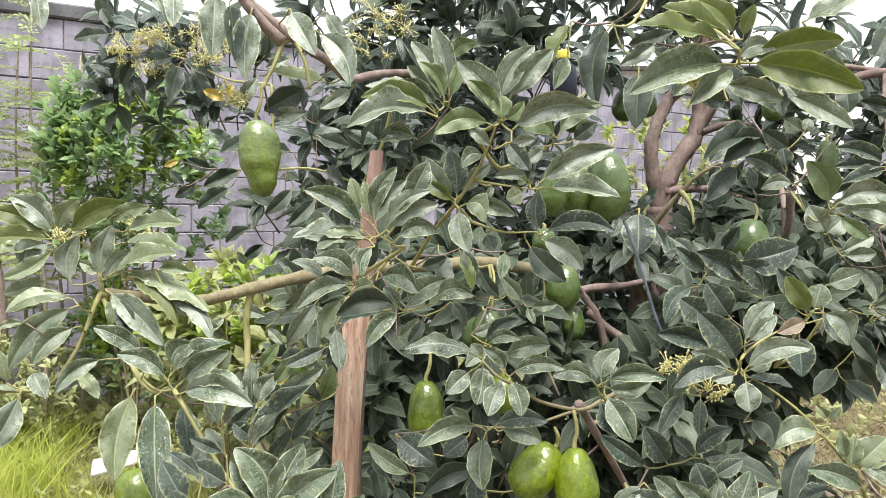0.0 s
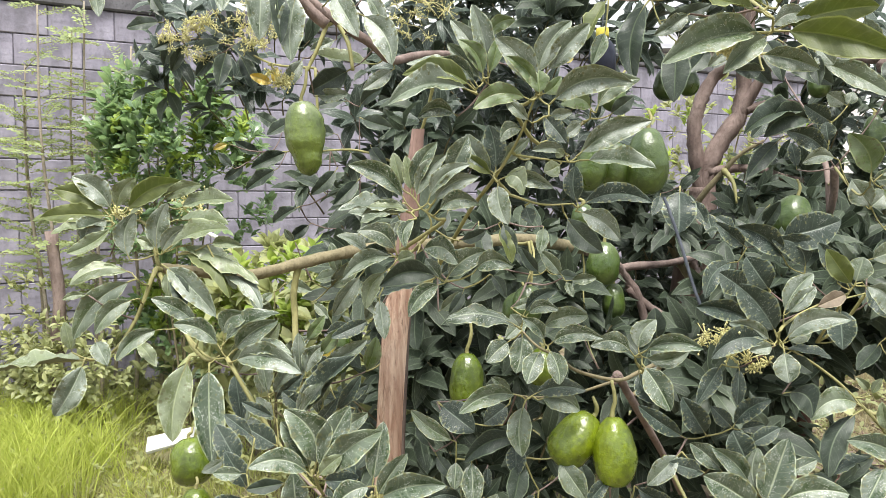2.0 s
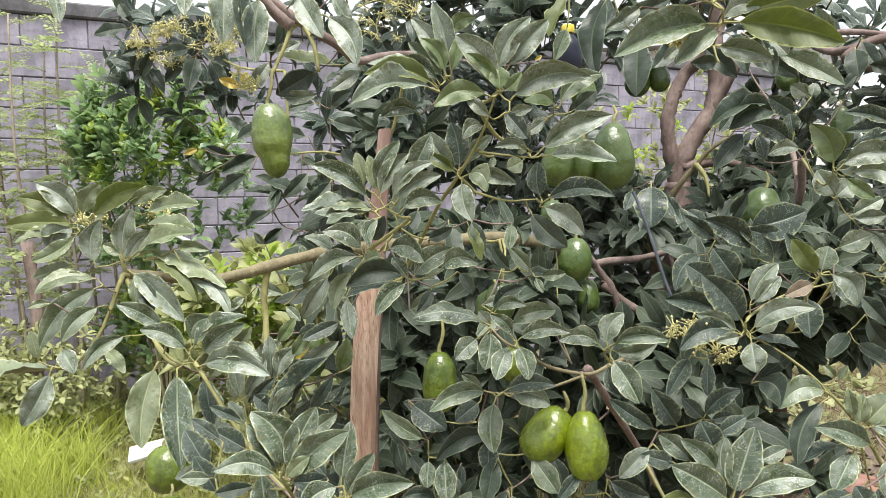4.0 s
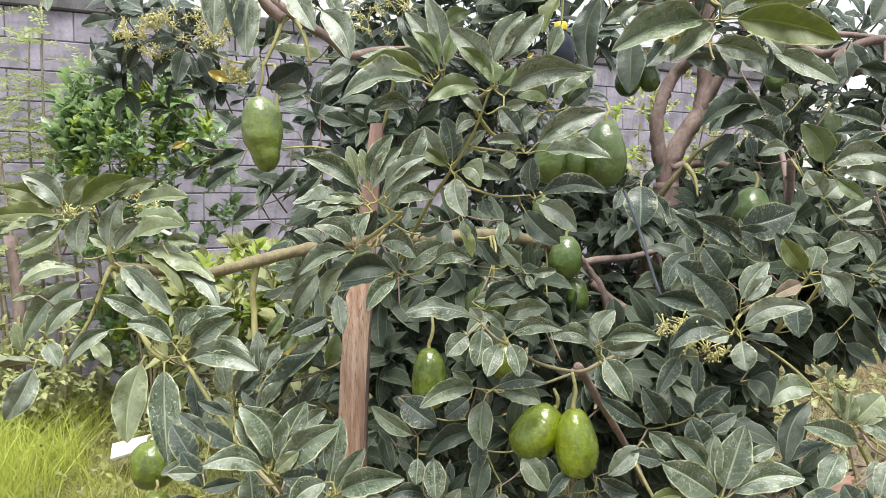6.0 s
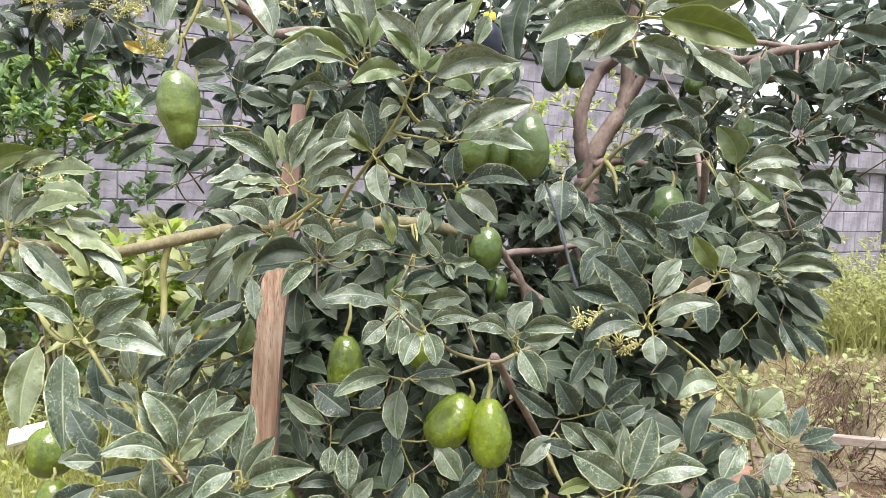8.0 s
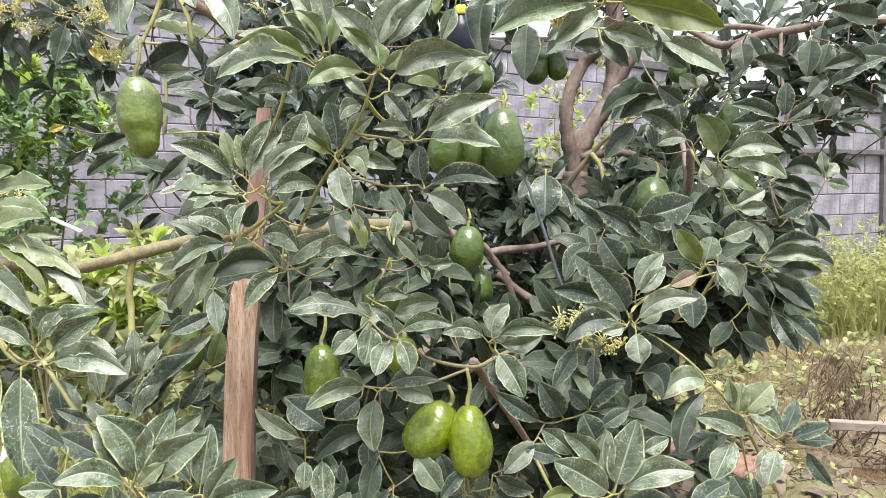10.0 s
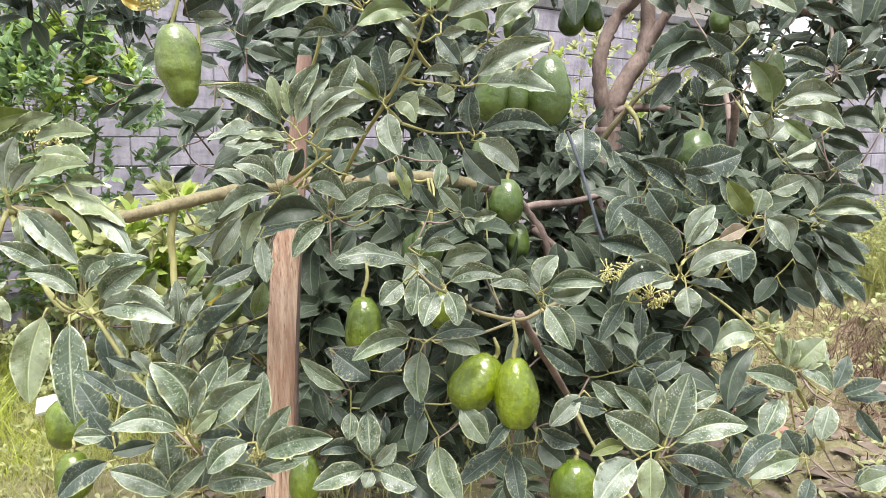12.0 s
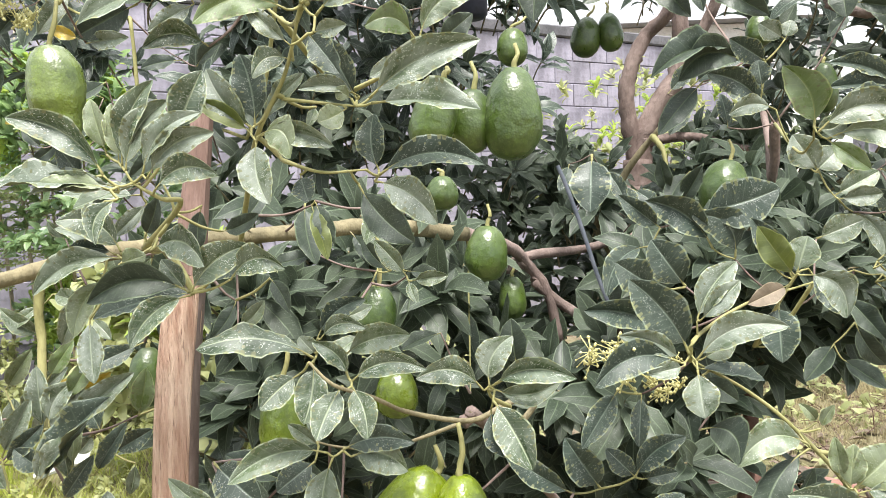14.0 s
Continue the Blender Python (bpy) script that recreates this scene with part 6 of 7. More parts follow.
# inner and rear foliage: tufts at the ends of hidden shoots, in the crown's lobes
inner, outer = Foliage(), Foliage()
shoots = bmesh.new()
rng = random.Random(21)
LOBES = (
    # centre, half sizes, tufts
    ((0.20, 2.15, 0.62), (0.42, 0.35, 0.30), 40),
    ((-0.02, 1.95, 1.02), (0.34, 0.25, 0.20), 36),
    ((0.66, 2.15, 0.60), (0.30, 0.25, 0.24), 16),
    ((0.94, 2.20, 1.06), (0.27, 0.30, 0.22), 38),
    ((0.08, 2.40, 1.86), (0.46, 0.30, 0.36), 80),
    ((-0.26, 2.30, 1.40), (0.27, 0.30, 0.24), 30),
    ((-0.78, 2.45, 1.72), (0.26, 0.25, 0.17), 18),
    ((0.50, 3.20, 0.95), (0.30, 0.25, 0.45), 40),
    ((1.16, 2.60, 1.70), (0.28, 0.35, 0.22), 12),
    ((0.05, 3.00, 1.00), (0.65, 0.40, 0.60), 90),
    ((0.10, 3.10, 1.60), (0.45, 0.35, 0.50), 70),
    ((1.15, 3.10, 1.08), (0.46, 0.40, 0.34), 60),
    ((1.34, 3.20, 1.36), (0.26, 0.35, 0.18), 24),
    ((0.95, 3.30, 2.20), (0.40, 0.35, 0.30), 26),
    ((1.50, 2.25, 1.74), (0.18, 0.20, 0.10), 7),
    ((1.28, 2.95, 1.60), (0.24, 0.3, 0.14), 10),
    ((0.62, 2.55, 1.02), (0.18, 0.14, 0.22), 16),
    ((1.42, 2.45, 1.42), (0.18, 0.20, 0.12), 7),
    ((1.32, 2.41, 1.60), (0.20, 0.20, 0.10), 9),
    ((1.43, 2.30, 1.55), (0.16, 0.20, 0.12), 8),
    ((1.46, 2.41, 1.75), (0.18, 0.20, 0.07), 3),
    ((0.90, 2.62, 1.24), (0.12, 0.10, 0.07), 8),
    ((0.70, 2.45, 1.90), (0.28, 0.20, 0.10), 14),
    ((0.70, 2.07, 0.92), (0.24, 0.22, 0.14), 24),
    ((0.89, 2.13, 0.95), (0.16, 0.20, 0.11), 14),
    ((0.52, 1.91, 0.80), (0.20, 0.20, 0.14), 22),
    ((0.72, 1.93, 1.08), (0.24, 0.16, 0.12), 20),
    ((-0.07, 1.84, 0.74), (0.24, 0.18, 0.20), 22),
    ((0.58, 2.95, 1.30), (0.17, 0.15, 0.13), 12),
)
for c, h, tufts in LOBES:
    c = Vector(c)
    for k in range(round(1.55 * tufts)):
        q = Vector([rng.gauss(0, 0.55) for _ in range(3)])
        if q.length > 1:
            q *= 1 / q.length
        p = c + Vector((q.x * h[0], q.y * h[1], q.z * h[2]))
        ax = Vector((q.x * 0.5 + rng.uniform(-0.3, 0.3), q.y * 0.4 - 0.55, 0.55 + rng.uniform(-0.3, 0.3)))
        # skylight and crown shade are put into leaf colour: blue-green high up, dark elsewhere
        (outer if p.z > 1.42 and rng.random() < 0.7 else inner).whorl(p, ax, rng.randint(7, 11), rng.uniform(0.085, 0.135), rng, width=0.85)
        tube(shoots, (p - ax * 0.09 + Vector((0, 0.05, -0.02)), p - ax * 0.05, p), 0.0026, 0.002, 5, 0.1, k, 2)
inner.done("foliage", LEAF["fill"], tree, "dull inner leaves, crown shade in their dark colour")
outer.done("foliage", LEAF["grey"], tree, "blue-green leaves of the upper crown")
part("shoot_mass", shoots, LIMB, tree)["kind"] = "stuff"


def bloom(at, size, n, seed):
    """A loose panicle of small yellowish buds."""
    rng = random.Random(seed)
    bm = bmesh.new()
    at = Vector(at)
    for k in range(n):
        d = Vector((rng.gauss(0, 0.8), rng.gauss(0, 0.6), rng.gauss(0.3, 0.6)))
        e = at + d * size * 0.5
        tube(bm, (at, at + d * size * 0.3 + Vector((0, 0, 0.01)), e), 0.0010, 0.0006, 4, 0, k, 2)
        for _ in range(17):
            q = e + Vector([rng.gauss(0, 1) for _ in range(3)]) * size * 0.13
            tube(bm, (e, (e + q) / 2, q), 0.0007, 0.0006, 3, 0, k, 1)
            r = rng.uniform(0.0012, 0.0026)
            vs = [bm.verts.new(q + Vector(o) * r) for o in ((1, 0, 0), (0, 1, 0), (-1, 0, 0), (0, -1, 0), (0, 0, 1.2), (0, 0, -1.2))]
            for a_, b_ in ((0, 1), (1, 2), (2, 3), (3, 0)):
                bm.faces.new((vs[a_], vs[b_], vs[4]))
                bm.faces.new((vs[b_], vs[a_], vs[5]))
    part("panicle", bm, BLOOM, tree, "pale yellow flower buds")


# the wooden stake
HEADWOOD = plain("reddish_weathered_wood", (0.17, 0.105, 0.085), (0.30, 0.20, 0.17), 20, 0.8, 0.5, stretch=(3, 3, 0.3))
stake = thing("wooden_stake", (-0.15, 1.36, ground_height(-0.15, 1.36)), "split reddish-brown wooden stake driven in under the branch", "stake")
bm = bmesh.new()
line = [Vector(p) for p in ((-0.172, 1.40, -0.15), (-0.142, 1.45, 0.815), (-0.123, 1.48, 1.107), (-0.098, 1.515, 1.375))]
prof = [(-0.025, -0.018), (-0.012, -0.025), (0.003, -0.021), (0.012, -0.025), (0.025, -0.016), (0.024, 0.017), (0.004, 0.023), (-0.022, 0.019)]
rings = []
path = soft_path(line, 16)
# split fibres run as ridges along the stake
ridged = []
for (a, b), (a2, b2) in zip(prof, prof[1:] + prof[:1]):
    for q in range(3):
        x_, y_ = a + (a2 - a) * q / 3, b + (b2 - b) * q / 3
        k = 1 + 0.07 * noise.noise(Vector((x_ * 400, y_ * 400, 3)))
        ridged.append((x_ * k, y_ * k))
prof = ridged
for i, p in enumerate(path):
    k = 1.0 - 0.22 * i / (len(path) - 1)
    rings.append([bm.verts.new(p + Vector(((a + 0.0025 * noise.noise(Vector((a * 90, p.z * 3, 1)))) * k, (b + 0.003 * noise.noise(Vector((b * 90, p.z * 4, 7)))) * k, 0))) for a, b in prof])
cut = sum(1 for p in path if p.z < 1.125)
for A, B in zip(rings[:cut], rings[1:cut]):
    for s in range(len(prof)):
        bm.faces.new((A[s], A[(s + 1) % len(prof)], B[(s + 1) % len(prof)], B[s]))
bm.faces.new(rings[0][::-1])
bm.faces.new(rings[cut - 1])
bmesh.ops.delete(bm, geom=[v for v in bm.verts if not v.link_faces], context="VERTS")
part("post", bm, STAKE, stake, smooth=False)
bm = bmesh.new()
rings = []
for i, p in enumerate(path[cut - 1:]):
    k = 0.74 - 0.02 * i
    rings.append([bm.verts.new(p + Vector((a * k + 0.004, b * k + 0.004, 0.001))) for a, b in prof])
for A, B in zip(rings, rings[1:]):
    for s in range(len(prof)):
        bm.faces.new((A[s], A[(s + 1) % len(prof)], B[(s + 1) % len(prof)], B[s]))
bm.faces.new(rings[0][::-1])
bm.faces.new(rings[-1])
part("stake_head", bm, HEADWOOD, stake, "dark reddish weathered upper end", smooth=False)
bm = bmesh.new()
strip = [p + Vector((0.0235 - 0.006 * i / len(path), 0.004, 0)) for i, p in enumerate(path)][2:cut - 1]
prev = None
for i, p in enumerate(strip):
    w = 0.0025 + 0.001 * noise.noise(p * 9)
    ring = [bm.verts.new(p + Vector(o)) for o in ((-0.001, -0.018, 0), (w, -0.012, 0), (w, 0.012, 0), (-0.001, 0.016, 0))]
    if prev:
        for k in range(4):
            bm.faces.new((prev[k], prev[(k + 1) % 4], ring[(k + 1) % 4], ring[k]))
    prev = ring
part("bark", bm, BARK, stake, "dark strip of bark")

# flower panicles
for at, size, n, seed in (((-0.81, 2.13, 1.694), 0.055, 9, 1), ((-0.76, 2.14, 1.712), 0.060, 11, 2), ((-0.72, 2.14, 1.726), 0.055, 10, 21), ((-0.74, 2.14, 1.649), 0.055, 9, 3), ((-0.60, 2.14, 1.670), 0.065, 14, 4), ((-0.57, 2.14, 1.709), 0.055, 10, 14), ((-0.62, 2.14, 1.717), 0.050, 8, 22),
                          ((-0.14, 2.0, 1.73), 0.09, 10, 15), ((-0.17, 2.0, 1.68), 0.07, 7, 16),
                          ((0.40, 1.40, 1.01), 0.055, 12, 5), ((0.45, 1.41, 0.985), 0.05, 10, 6), ((-0.36, 1.56, 1.47), 0.04, 10, 7), ((0.30, 0.99, 1.395), 0.02, 6, 8),
                          ((-0.60, 1.42, 1.225), 0.03, 8, 9), ((-0.50, 1.5, 1.25), 0.04, 10, 10), ((-0.09, 1.1, 0.86), 0.035, 8, 13)):
    bloom(at, size, n, seed)

# prop and strap
prop = thing("wooden_prop", (0.81, 2.2, ground_height(0.81, 2.2)), "thin dark brown prop under a low branch", "stake")
bm = bmesh.new()
tube(bm, ((0.80, 2.2, -0.1), (0.825, 2.2, 0.45), (0.85, 2.2, 0.80), (0.86, 2.2, 1.0)), 0.019, 0.015, 9, 0.2, 5)
part("post", bm, DRYTWIG, prop)

STRAP = plain("blue_grey_plastic", (0.055, 0.065, 0.085), (0.15, 0.165, 0.20), 20, 0.4, 0.1)
strap = thing("plastic_strap", (0.39, 1.75, 1.25), "narrow blue-grey plastic strap tied to the branches", "strap")
bm = bmesh.new()
line = soft_path(((0.385, 1.75, 1.255), (0.397, 1.75, 1.225), (0.42, 1.75, 1.157), (0.448, 1.75, 1.065), (0.468, 1.75, 1.018), (0.484, 1.75, 1.012)), 6)
prev = None
for p in line:
    ring = [bm.verts.new(p + Vector(o)) for o in ((-0.0032, -0.001, -0.001), (0.0032, 0.001, 0.001), (0.0032, 0.003, 0.001), (-0.0032, 0.001, -0.001))]
    if prev:
        for k in range(4):
            bm.faces.new((prev[k], prev[(k + 1) % 4], ring[(k + 1) % 4], ring[k]))
    prev = ring
part("band", bm, STRAP, strap)

NAVY = plain("dark_blue_plastic", (0.010, 0.012, 0.022), (0.022, 0.026, 0.045), 30, 0.35, 0.1)
CAP = plain("yellow_plastic", (0.55, 0.45, 0.04), (0.68, 0.58, 0.10), 30, 0.45, 0.1)
bx, by, bz = 0.255, 1.707, 1.565
bottle = thing("plastic_bottle", (bx, by, bz - 0.085), "dark blue plastic bottle with a yellow cap hanging in the crown", "bottle")


def turned(outline, sides=18):
    """A round body from radii and heights."""
    bm = bmesh.new()
    rings = [[bm.verts.new((bx + r * math.cos(6.2832 * k / sides), by + r * math.sin(6.2832 * k / sides), bz + z)) for k in range(sides)] for r, z in outline]
    for A, B in zip(rings, rings[1:]):
        for k in range(sides):
            bm.faces.new((A[k], A[(k + 1) % sides], B[(k + 1) % sides], B[k]))
    bm.faces.new(rings[0][::-1])
    bm.faces.new(rings[-1])
    return bm


part("body", turned(((0.020, -0.085), (0.026, -0.080), (0.027, -0.025), (0.024, -0.010), (0.012, 0.004), (0.010, 0.010))), NAVY, bottle)
part("cap", turned(((0.0125, 0.008), (0.013, 0.010), (0.013, 0.022), (0.011, 0.025))), CAP, bottle, "yellow screw cap")
bm = bmesh.new()
tube(bm, ((bx, by, bz + 0.022), (bx + 0.004, by + 0.01, bz + 0.08), (bx + 0.006, by + 0.02, bz + 0.16)), 0.0012, 0.0012, 5, 0.0)
part("cord", bm, STRAP, bottle, "thin dark cord")

# ---- behind the tree, by the garden wall ----
rng = random.Random(5)


def shrub(name, at, half, tufts, length, mat, label, category, stems=5, up=0.7, width=1.0, per=(6, 10), tips=0, sprays=0):
    """A leafy shrub: several stems from one foot, and tufts of leaves in an uneven crown."""
    at = Vector(at)
    foot = Vector((at.x, at.y, ground_height(at.x, at.y)))
    ob = thing(name, foot, label, category)
    fol = Foliage(along=4)
    ends = []
    for k in range(tufts):
        q = Vector([rng.gauss(0, 0.5) for _ in range(3)])
        if q.length > 1.1:
            q *= 1 / q.length
        p = at + Vector((q.x * half[0], q.y * half[1], q.z * half[2]))
        p += Vector((0, 0, 0.12 * noise.noise(p * 3.1)))
        fol.whorl(p, Vector((q.x * 0.5 + rng.uniform(-0.3, 0.3), q.y * 0.4 - 0.3, up)), rng.randint(*per), length, rng, (10, 80), width)
        ends.append(p)
    for k in range(stems):
        e = ends[rng.randrange(len(ends))]
        bm = bmesh.new()
        tube(bm, (foot + Vector((rng.uniform(-0.04, 0.04), rng.uniform(-0.04, 0.04), -0.05)), foot.lerp(e, 0.5) + Vector((rng.uniform(-0.05, 0.05), 0, 0.05)), e), 0.009, 0.004, 6, 0.15, k)
        part("stem", bm, LIMB, ob)
    for k in range(sprays):
        # long upright shoots with leaves all along them
        w, e = rng.uniform(0, 6.28), rng.uniform(0.1, 1.2)
        q = Vector((math.cos(w) * math.cos(e), -abs(math.sin(w)) * math.cos(e), math.sin(e))) * rng.uniform(0.6, 0.9)
        p = at + Vector((q.x * half[0], q.y * half[1], q.z * half[2]))
        d = Vector((q.x * 0.5 + rng.uniform(-0.2, 0.2), rng.uniform(-0.3, 0.1), 1)).normalized()
        for j in range(6):
            fol.whorl(p + d * 0.036 * j, d, 3, length * rng.uniform(1.1, 1.4), rng, (25, 70), width)
    fol.done("foliage", mat, ob)
    if tips:
        # fresh shoots stand out of the crown
        fol = Foliage(along=4)
        for k in range(tips):
            w, e = rng.uniform(0, 6.28), rng.uniform(-0.2, 1.0)
            q = Vector((math.cos(w) * math.cos(e), -abs(math.sin(w)) * math.cos(e), math.sin(e))) * rng.uniform(0.62, 0.95)
            p = at + Vector((q.x * half[0], q.y * half[1], q.z * half[2]))
            for j in range(3):
                fol.whorl(p + Vector((0.01 * j, 0, 0.035 * j)), Vector((q.x * 0.3, -0.15, 1)), 5, length * 0.95, rng, (15, 65), width)
        fol.done("new_growth", LEAF["fresh"], ob, "yellow-green new leaves")
    return ob


shrub("citrus_bush", (-1.70, 4.25, 1.46), (0.48, 0.36, 0.55), 270, 0.080, LEAF["citrus"], "dark green citrus bush with yellow-green new shoots before the block wall", "bush", 6, tips=60, sprays=55)
shrub("citrus_bush", (-1.75, 4.5, 0.60), (0.40, 0.3, 0.36), 130, 0.085, LEAF["citrus"], "green citrus bush with fresh shoots by the wall", "bush", 5, tips=34)
shrub("garden_plant", (-1.02, 3.7, 0.74), (0.40, 0.3, 0.36), 110, 0.12, LEAF["weed"], "yellow-green leafy plant behind the tree", "plant", 4, tips=26)
shrub("garden_plant", (-0.55, 3.4, 0.55), (0.45, 0.3, 0.45), 110, 0.12, LEAF["weed"], "light green leafy plant behind the tree", "plant", 4)
shrub("garden_shrub", (-2.62, 4.2, 0.44), (0.55, 0.30, 0.46), 260, 0.060, LEAF["weed"], "tangled dull green shrub at the foot of the wall", "shrub", 6)
shrub("garden_shrub", (-1.5, 4.8, 0.35), (0.5, 0.3, 0.30), 80, 0.07, LEAF["weed"], "low dull green shrub at the foot of the wall", "shrub", 5)
shrub("garden_shrub", (-2.28, 4.0, 0.42), (0.36, 0.18, 0.36), 120, 0.06, LEAF["weed"], "small pale green shrub beside the wooden post", "shrub", 4)
shrub("garden_plant", (1.35, 5.2, 1.50), (0.8, 0.35, 0.55), 150, 0.075, LEAF["weed"], "light green bush behind the tree", "bush", 5, tips=14)
shrub("garden_plant", (2.0, 4.9, 1.1), (0.5, 0.35, 0.5), 70, 0.10, LEAF["mid"], "green bush behind the tree", "bush", 5)


def sapling(at, top, lean, seed):
    """A thin sapling with feathery leaves of many small leaflets."""
    r = random.Random(seed)
    at = Vector((at[0], at[1], ground_height(*at)))
    end = Vector((at.x + lean, at.y, top))
    ob = thing("sapling", at, "thin pale sapling with feathery yellow-green leaves", "sapling", "saplings by the wall")
    bm = bmesh.new()
    tube(bm, (at, at.lerp(end, 0.35) + Vector((0.03, 0, 0)), at.lerp(end, 0.7) + Vector((-0.02, 0, 0)), end), 0.014, 0.005, 6, 0.2, seed)
    part("stem", bm, plain_stem, ob)
    fol = Foliage((0.05, 0.03, 0.2, 0.0, 0, 0, 0.85), 2)
    twigs = bmesh.new()
    for k in range(26):
        b = at.lerp(end, r.uniform(0.4, 1.0))
        w = r.uniform(0, 6.28)
        d = Vector((math.cos(w), math.sin(w) * 0.8, r.uniform(0.0, 0.6))).normalized()
        Lr = r.uniform(0.16, 0.34)
        tip = b + d * Lr + Vector((0, 0, -0.05))
        tube(twigs, (b, (b + tip) / 2 + Vector((0, 0, 0.02)), tip), 0.002, 0.001, 4, 0, k, 2)
        for j in range(14):
            q = b.lerp(tip, (j + 1) / 15)
            for sgn in (-1, 1):
                sd = d.cross(Vector((0, 0, 1))) * sgn
                for m_ in range(2):
                    fol.leaf(q + sd * 0.022 * m_ + Vector((0, 0, 0.01)), sd + d * r.uniform(0.1, 0.9) + Vector((0, 0, r.uniform(-0.6, 0.5))), Vector((r.uniform(-0.6, 0.6), -0.7, r.uniform(0.2, 1.0))), r.uniform(0.018, 0.030), 1.2, r)
    fol.done("foliage", LEAF["frond"], ob)
    part("stalk_mass", twigs, STEM, ob)["kind"] = "stuff"


plain_stem = plain("pale_bark", (0.26, 0.22, 0.17), (0.40, 0.35, 0.28), 18, 0.85, 0.4)
for k, (at, top, lean) in enumerate((((-2.22, 4.3), 2.42, -0.03), ((-2.40, 4.2), 2.38, -0.06), ((-2.10, 4.45), 2.2, 0.04), ((-2.52, 4.3), 1.95, -0.1), ((-2.34, 4.4), 1.85, 0.08), ((-2.62, 4.4), 2.1, -0.05), ((-2.28, 4.55), 2.05, 0.03), ((-2.46, 4.5), 2.3, 0.02), ((-2.02, 4.6), 1.75, 0.05))):
    sapling(at, top, lean, 30 + k)

bm = bmesh.new()
tube(bm, ((-2.35, 4.1, -0.05), (-2.37, 4.12, 0.4), (-2.34, 4.12, 0.75), (-2.36, 4.1, 1.15)), 0.045, 0.032, 9, 0.3, 2)
post = thing("garden_post", (-2.35, 4.1, ground_height(-2.35, 4.1)), "weathered brown wooden post by the wall", "post")
part("post", bm, BARK, post)

PVC = plain("white_plastic", (0.72, 0.72, 0.70), (0.82, 0.82, 0.80), 10, 0.4, 0.05)
pipe = thing("plastic_pipe", (-1.28, 3.6, 1.146), "thin white plastic pipe leaning among the plants", "pipe")
bm = bmesh.new()
tube(bm, ((-1.36, 3.62, 1.170), (-1.30, 3.57, 1.152), (-1.24, 3.52, 1.134), (-1.18, 3.47, 1.116)), 0.009, 0.009, 10, 0.0)
part("tube", bm, PVC, pipe)

board = thing("white_board", (-1.50, 3.72, ground_height(-1.50, 3.72)), "dirty white sheet of foam lying in the grass", "board")
bm = bmesh.new()
box(bm, (-0.115, -0.07, 0.0), (0.105, 0.07, 0.018), Matrix.Translation((-1.55, 3.72, 0.13)) @ Matrix.Rotation(0.3, 4, "Z") @ Matrix.Rotation(0.22, 4, "X") @ Matrix.Rotation(-0.2, 4, "Y"), 0.01)
bmesh.ops.bevel(bm, geom=bm.edges[:], offset=0.004, segments=1, affect="EDGES")
part("sheet", bm, PVC, board, smooth=False)


# ---- grass, weeds and litter ----
def blade_field(name, label, spots, mat, rng, height, width):
    v, f, uv = [], [], []
    for x, y, n, rad in spots:
        for k in range(n):
            a, d = rng.uniform(0, 6.28), rad * math.sqrt(rng.random())
            bx, by = x + d * math.cos(a), y + d * math.sin(a)
            h = height * rng.uniform(0.5, 1.15)
            lean = Vector((rng.gauss(0, 0.45), rng.gauss(0, 0.45), 0)) * h
            b = Vector((bx, by, ground_height(bx, by) - 0.01))
            sd = Vector((math.cos(a * 3), math.sin(a * 3), 0)) * width * rng.uniform(0.6, 1.2)
            n0 = len(v)
            for i, t in enumerate((0, 0.4, 0.75, 1)):
                c = b + Vector((0, 0, h * (t - 0.25 * t * t))) + lean * t * t
                wv = sd * (1 - t * 0.8) * (0.15 if i == 3 else 1)
                v += [c - wv, c + wv]
                uv += [(0, t), (1, t)]
            f += [(n0 + 2 * i, n0 + 2 * i + 1, n0 + 2 * i + 3, n0 + 2 * i + 2) for i in range(3)]
    me = bpy.data.meshes.new(name)
    me.from_pydata(v, [], f)
    me.materials.append(mat)
    ob = new(name, me)
    return tagged(ob, label, "grass", kind="stuff")


def grass_material(name, lo, hi):
    g = Graph(name, 0.55, 0.3)
    c = g.mix(g.chance(), lo, hi)
    c = g.mix(g.ramp(g.noise(3.0, detail=3), 0.35, 0.65, 0, 0.5), c, tuple(0.6 * q for q in hi))
    g.color(c)
    g.thin(c, 0.5)
    return g.mat


GRASS = grass_material("fresh_grass", (0.42, 0.50, 0.08), (0.64, 0.70, 0.18))
STRAW = grass_material("dry_grass", (0.36, 0.30, 0.17), (0.54, 0.48, 0.30))
WEEDY = grass_material("weed_stalks", (0.32, 0.34, 0.12), (0.56, 0.56, 0.25))
rng = random.Random(8)
blade_field("grass", "tall fresh yellow-green grass", [(rng.uniform(-2.8, -1.86), rng.uniform(2.9, 4.3), 110, 0.18) for _ in range(52)], GRASS, rng, 0.42, 0.0035)
blade_field("grass", "short patchy green grass", [(rng.uniform(-3.2, 0.4), rng.uniform(2.6, 5.0), 80, 0.25) for _ in range(120)], WEEDY, rng, 0.15, 0.0035)
blade_field("dry_grass", "dry straw-coloured grass on the soil", [(rng.uniform(-2.6, 3.6), rng.uniform(2.4, 6.5), 55, 0.25) for _ in range(150)], STRAW, rng, 0.09, 0.003)
blade_field("weeds", "tall yellow-green weeds along the low wall", [(rng.uniform(2.4, 6.2), rng.uniform(6.1, 7.9), 40, 0.25) for _ in range(90)], WEEDY, rng, 0.75, 0.006)
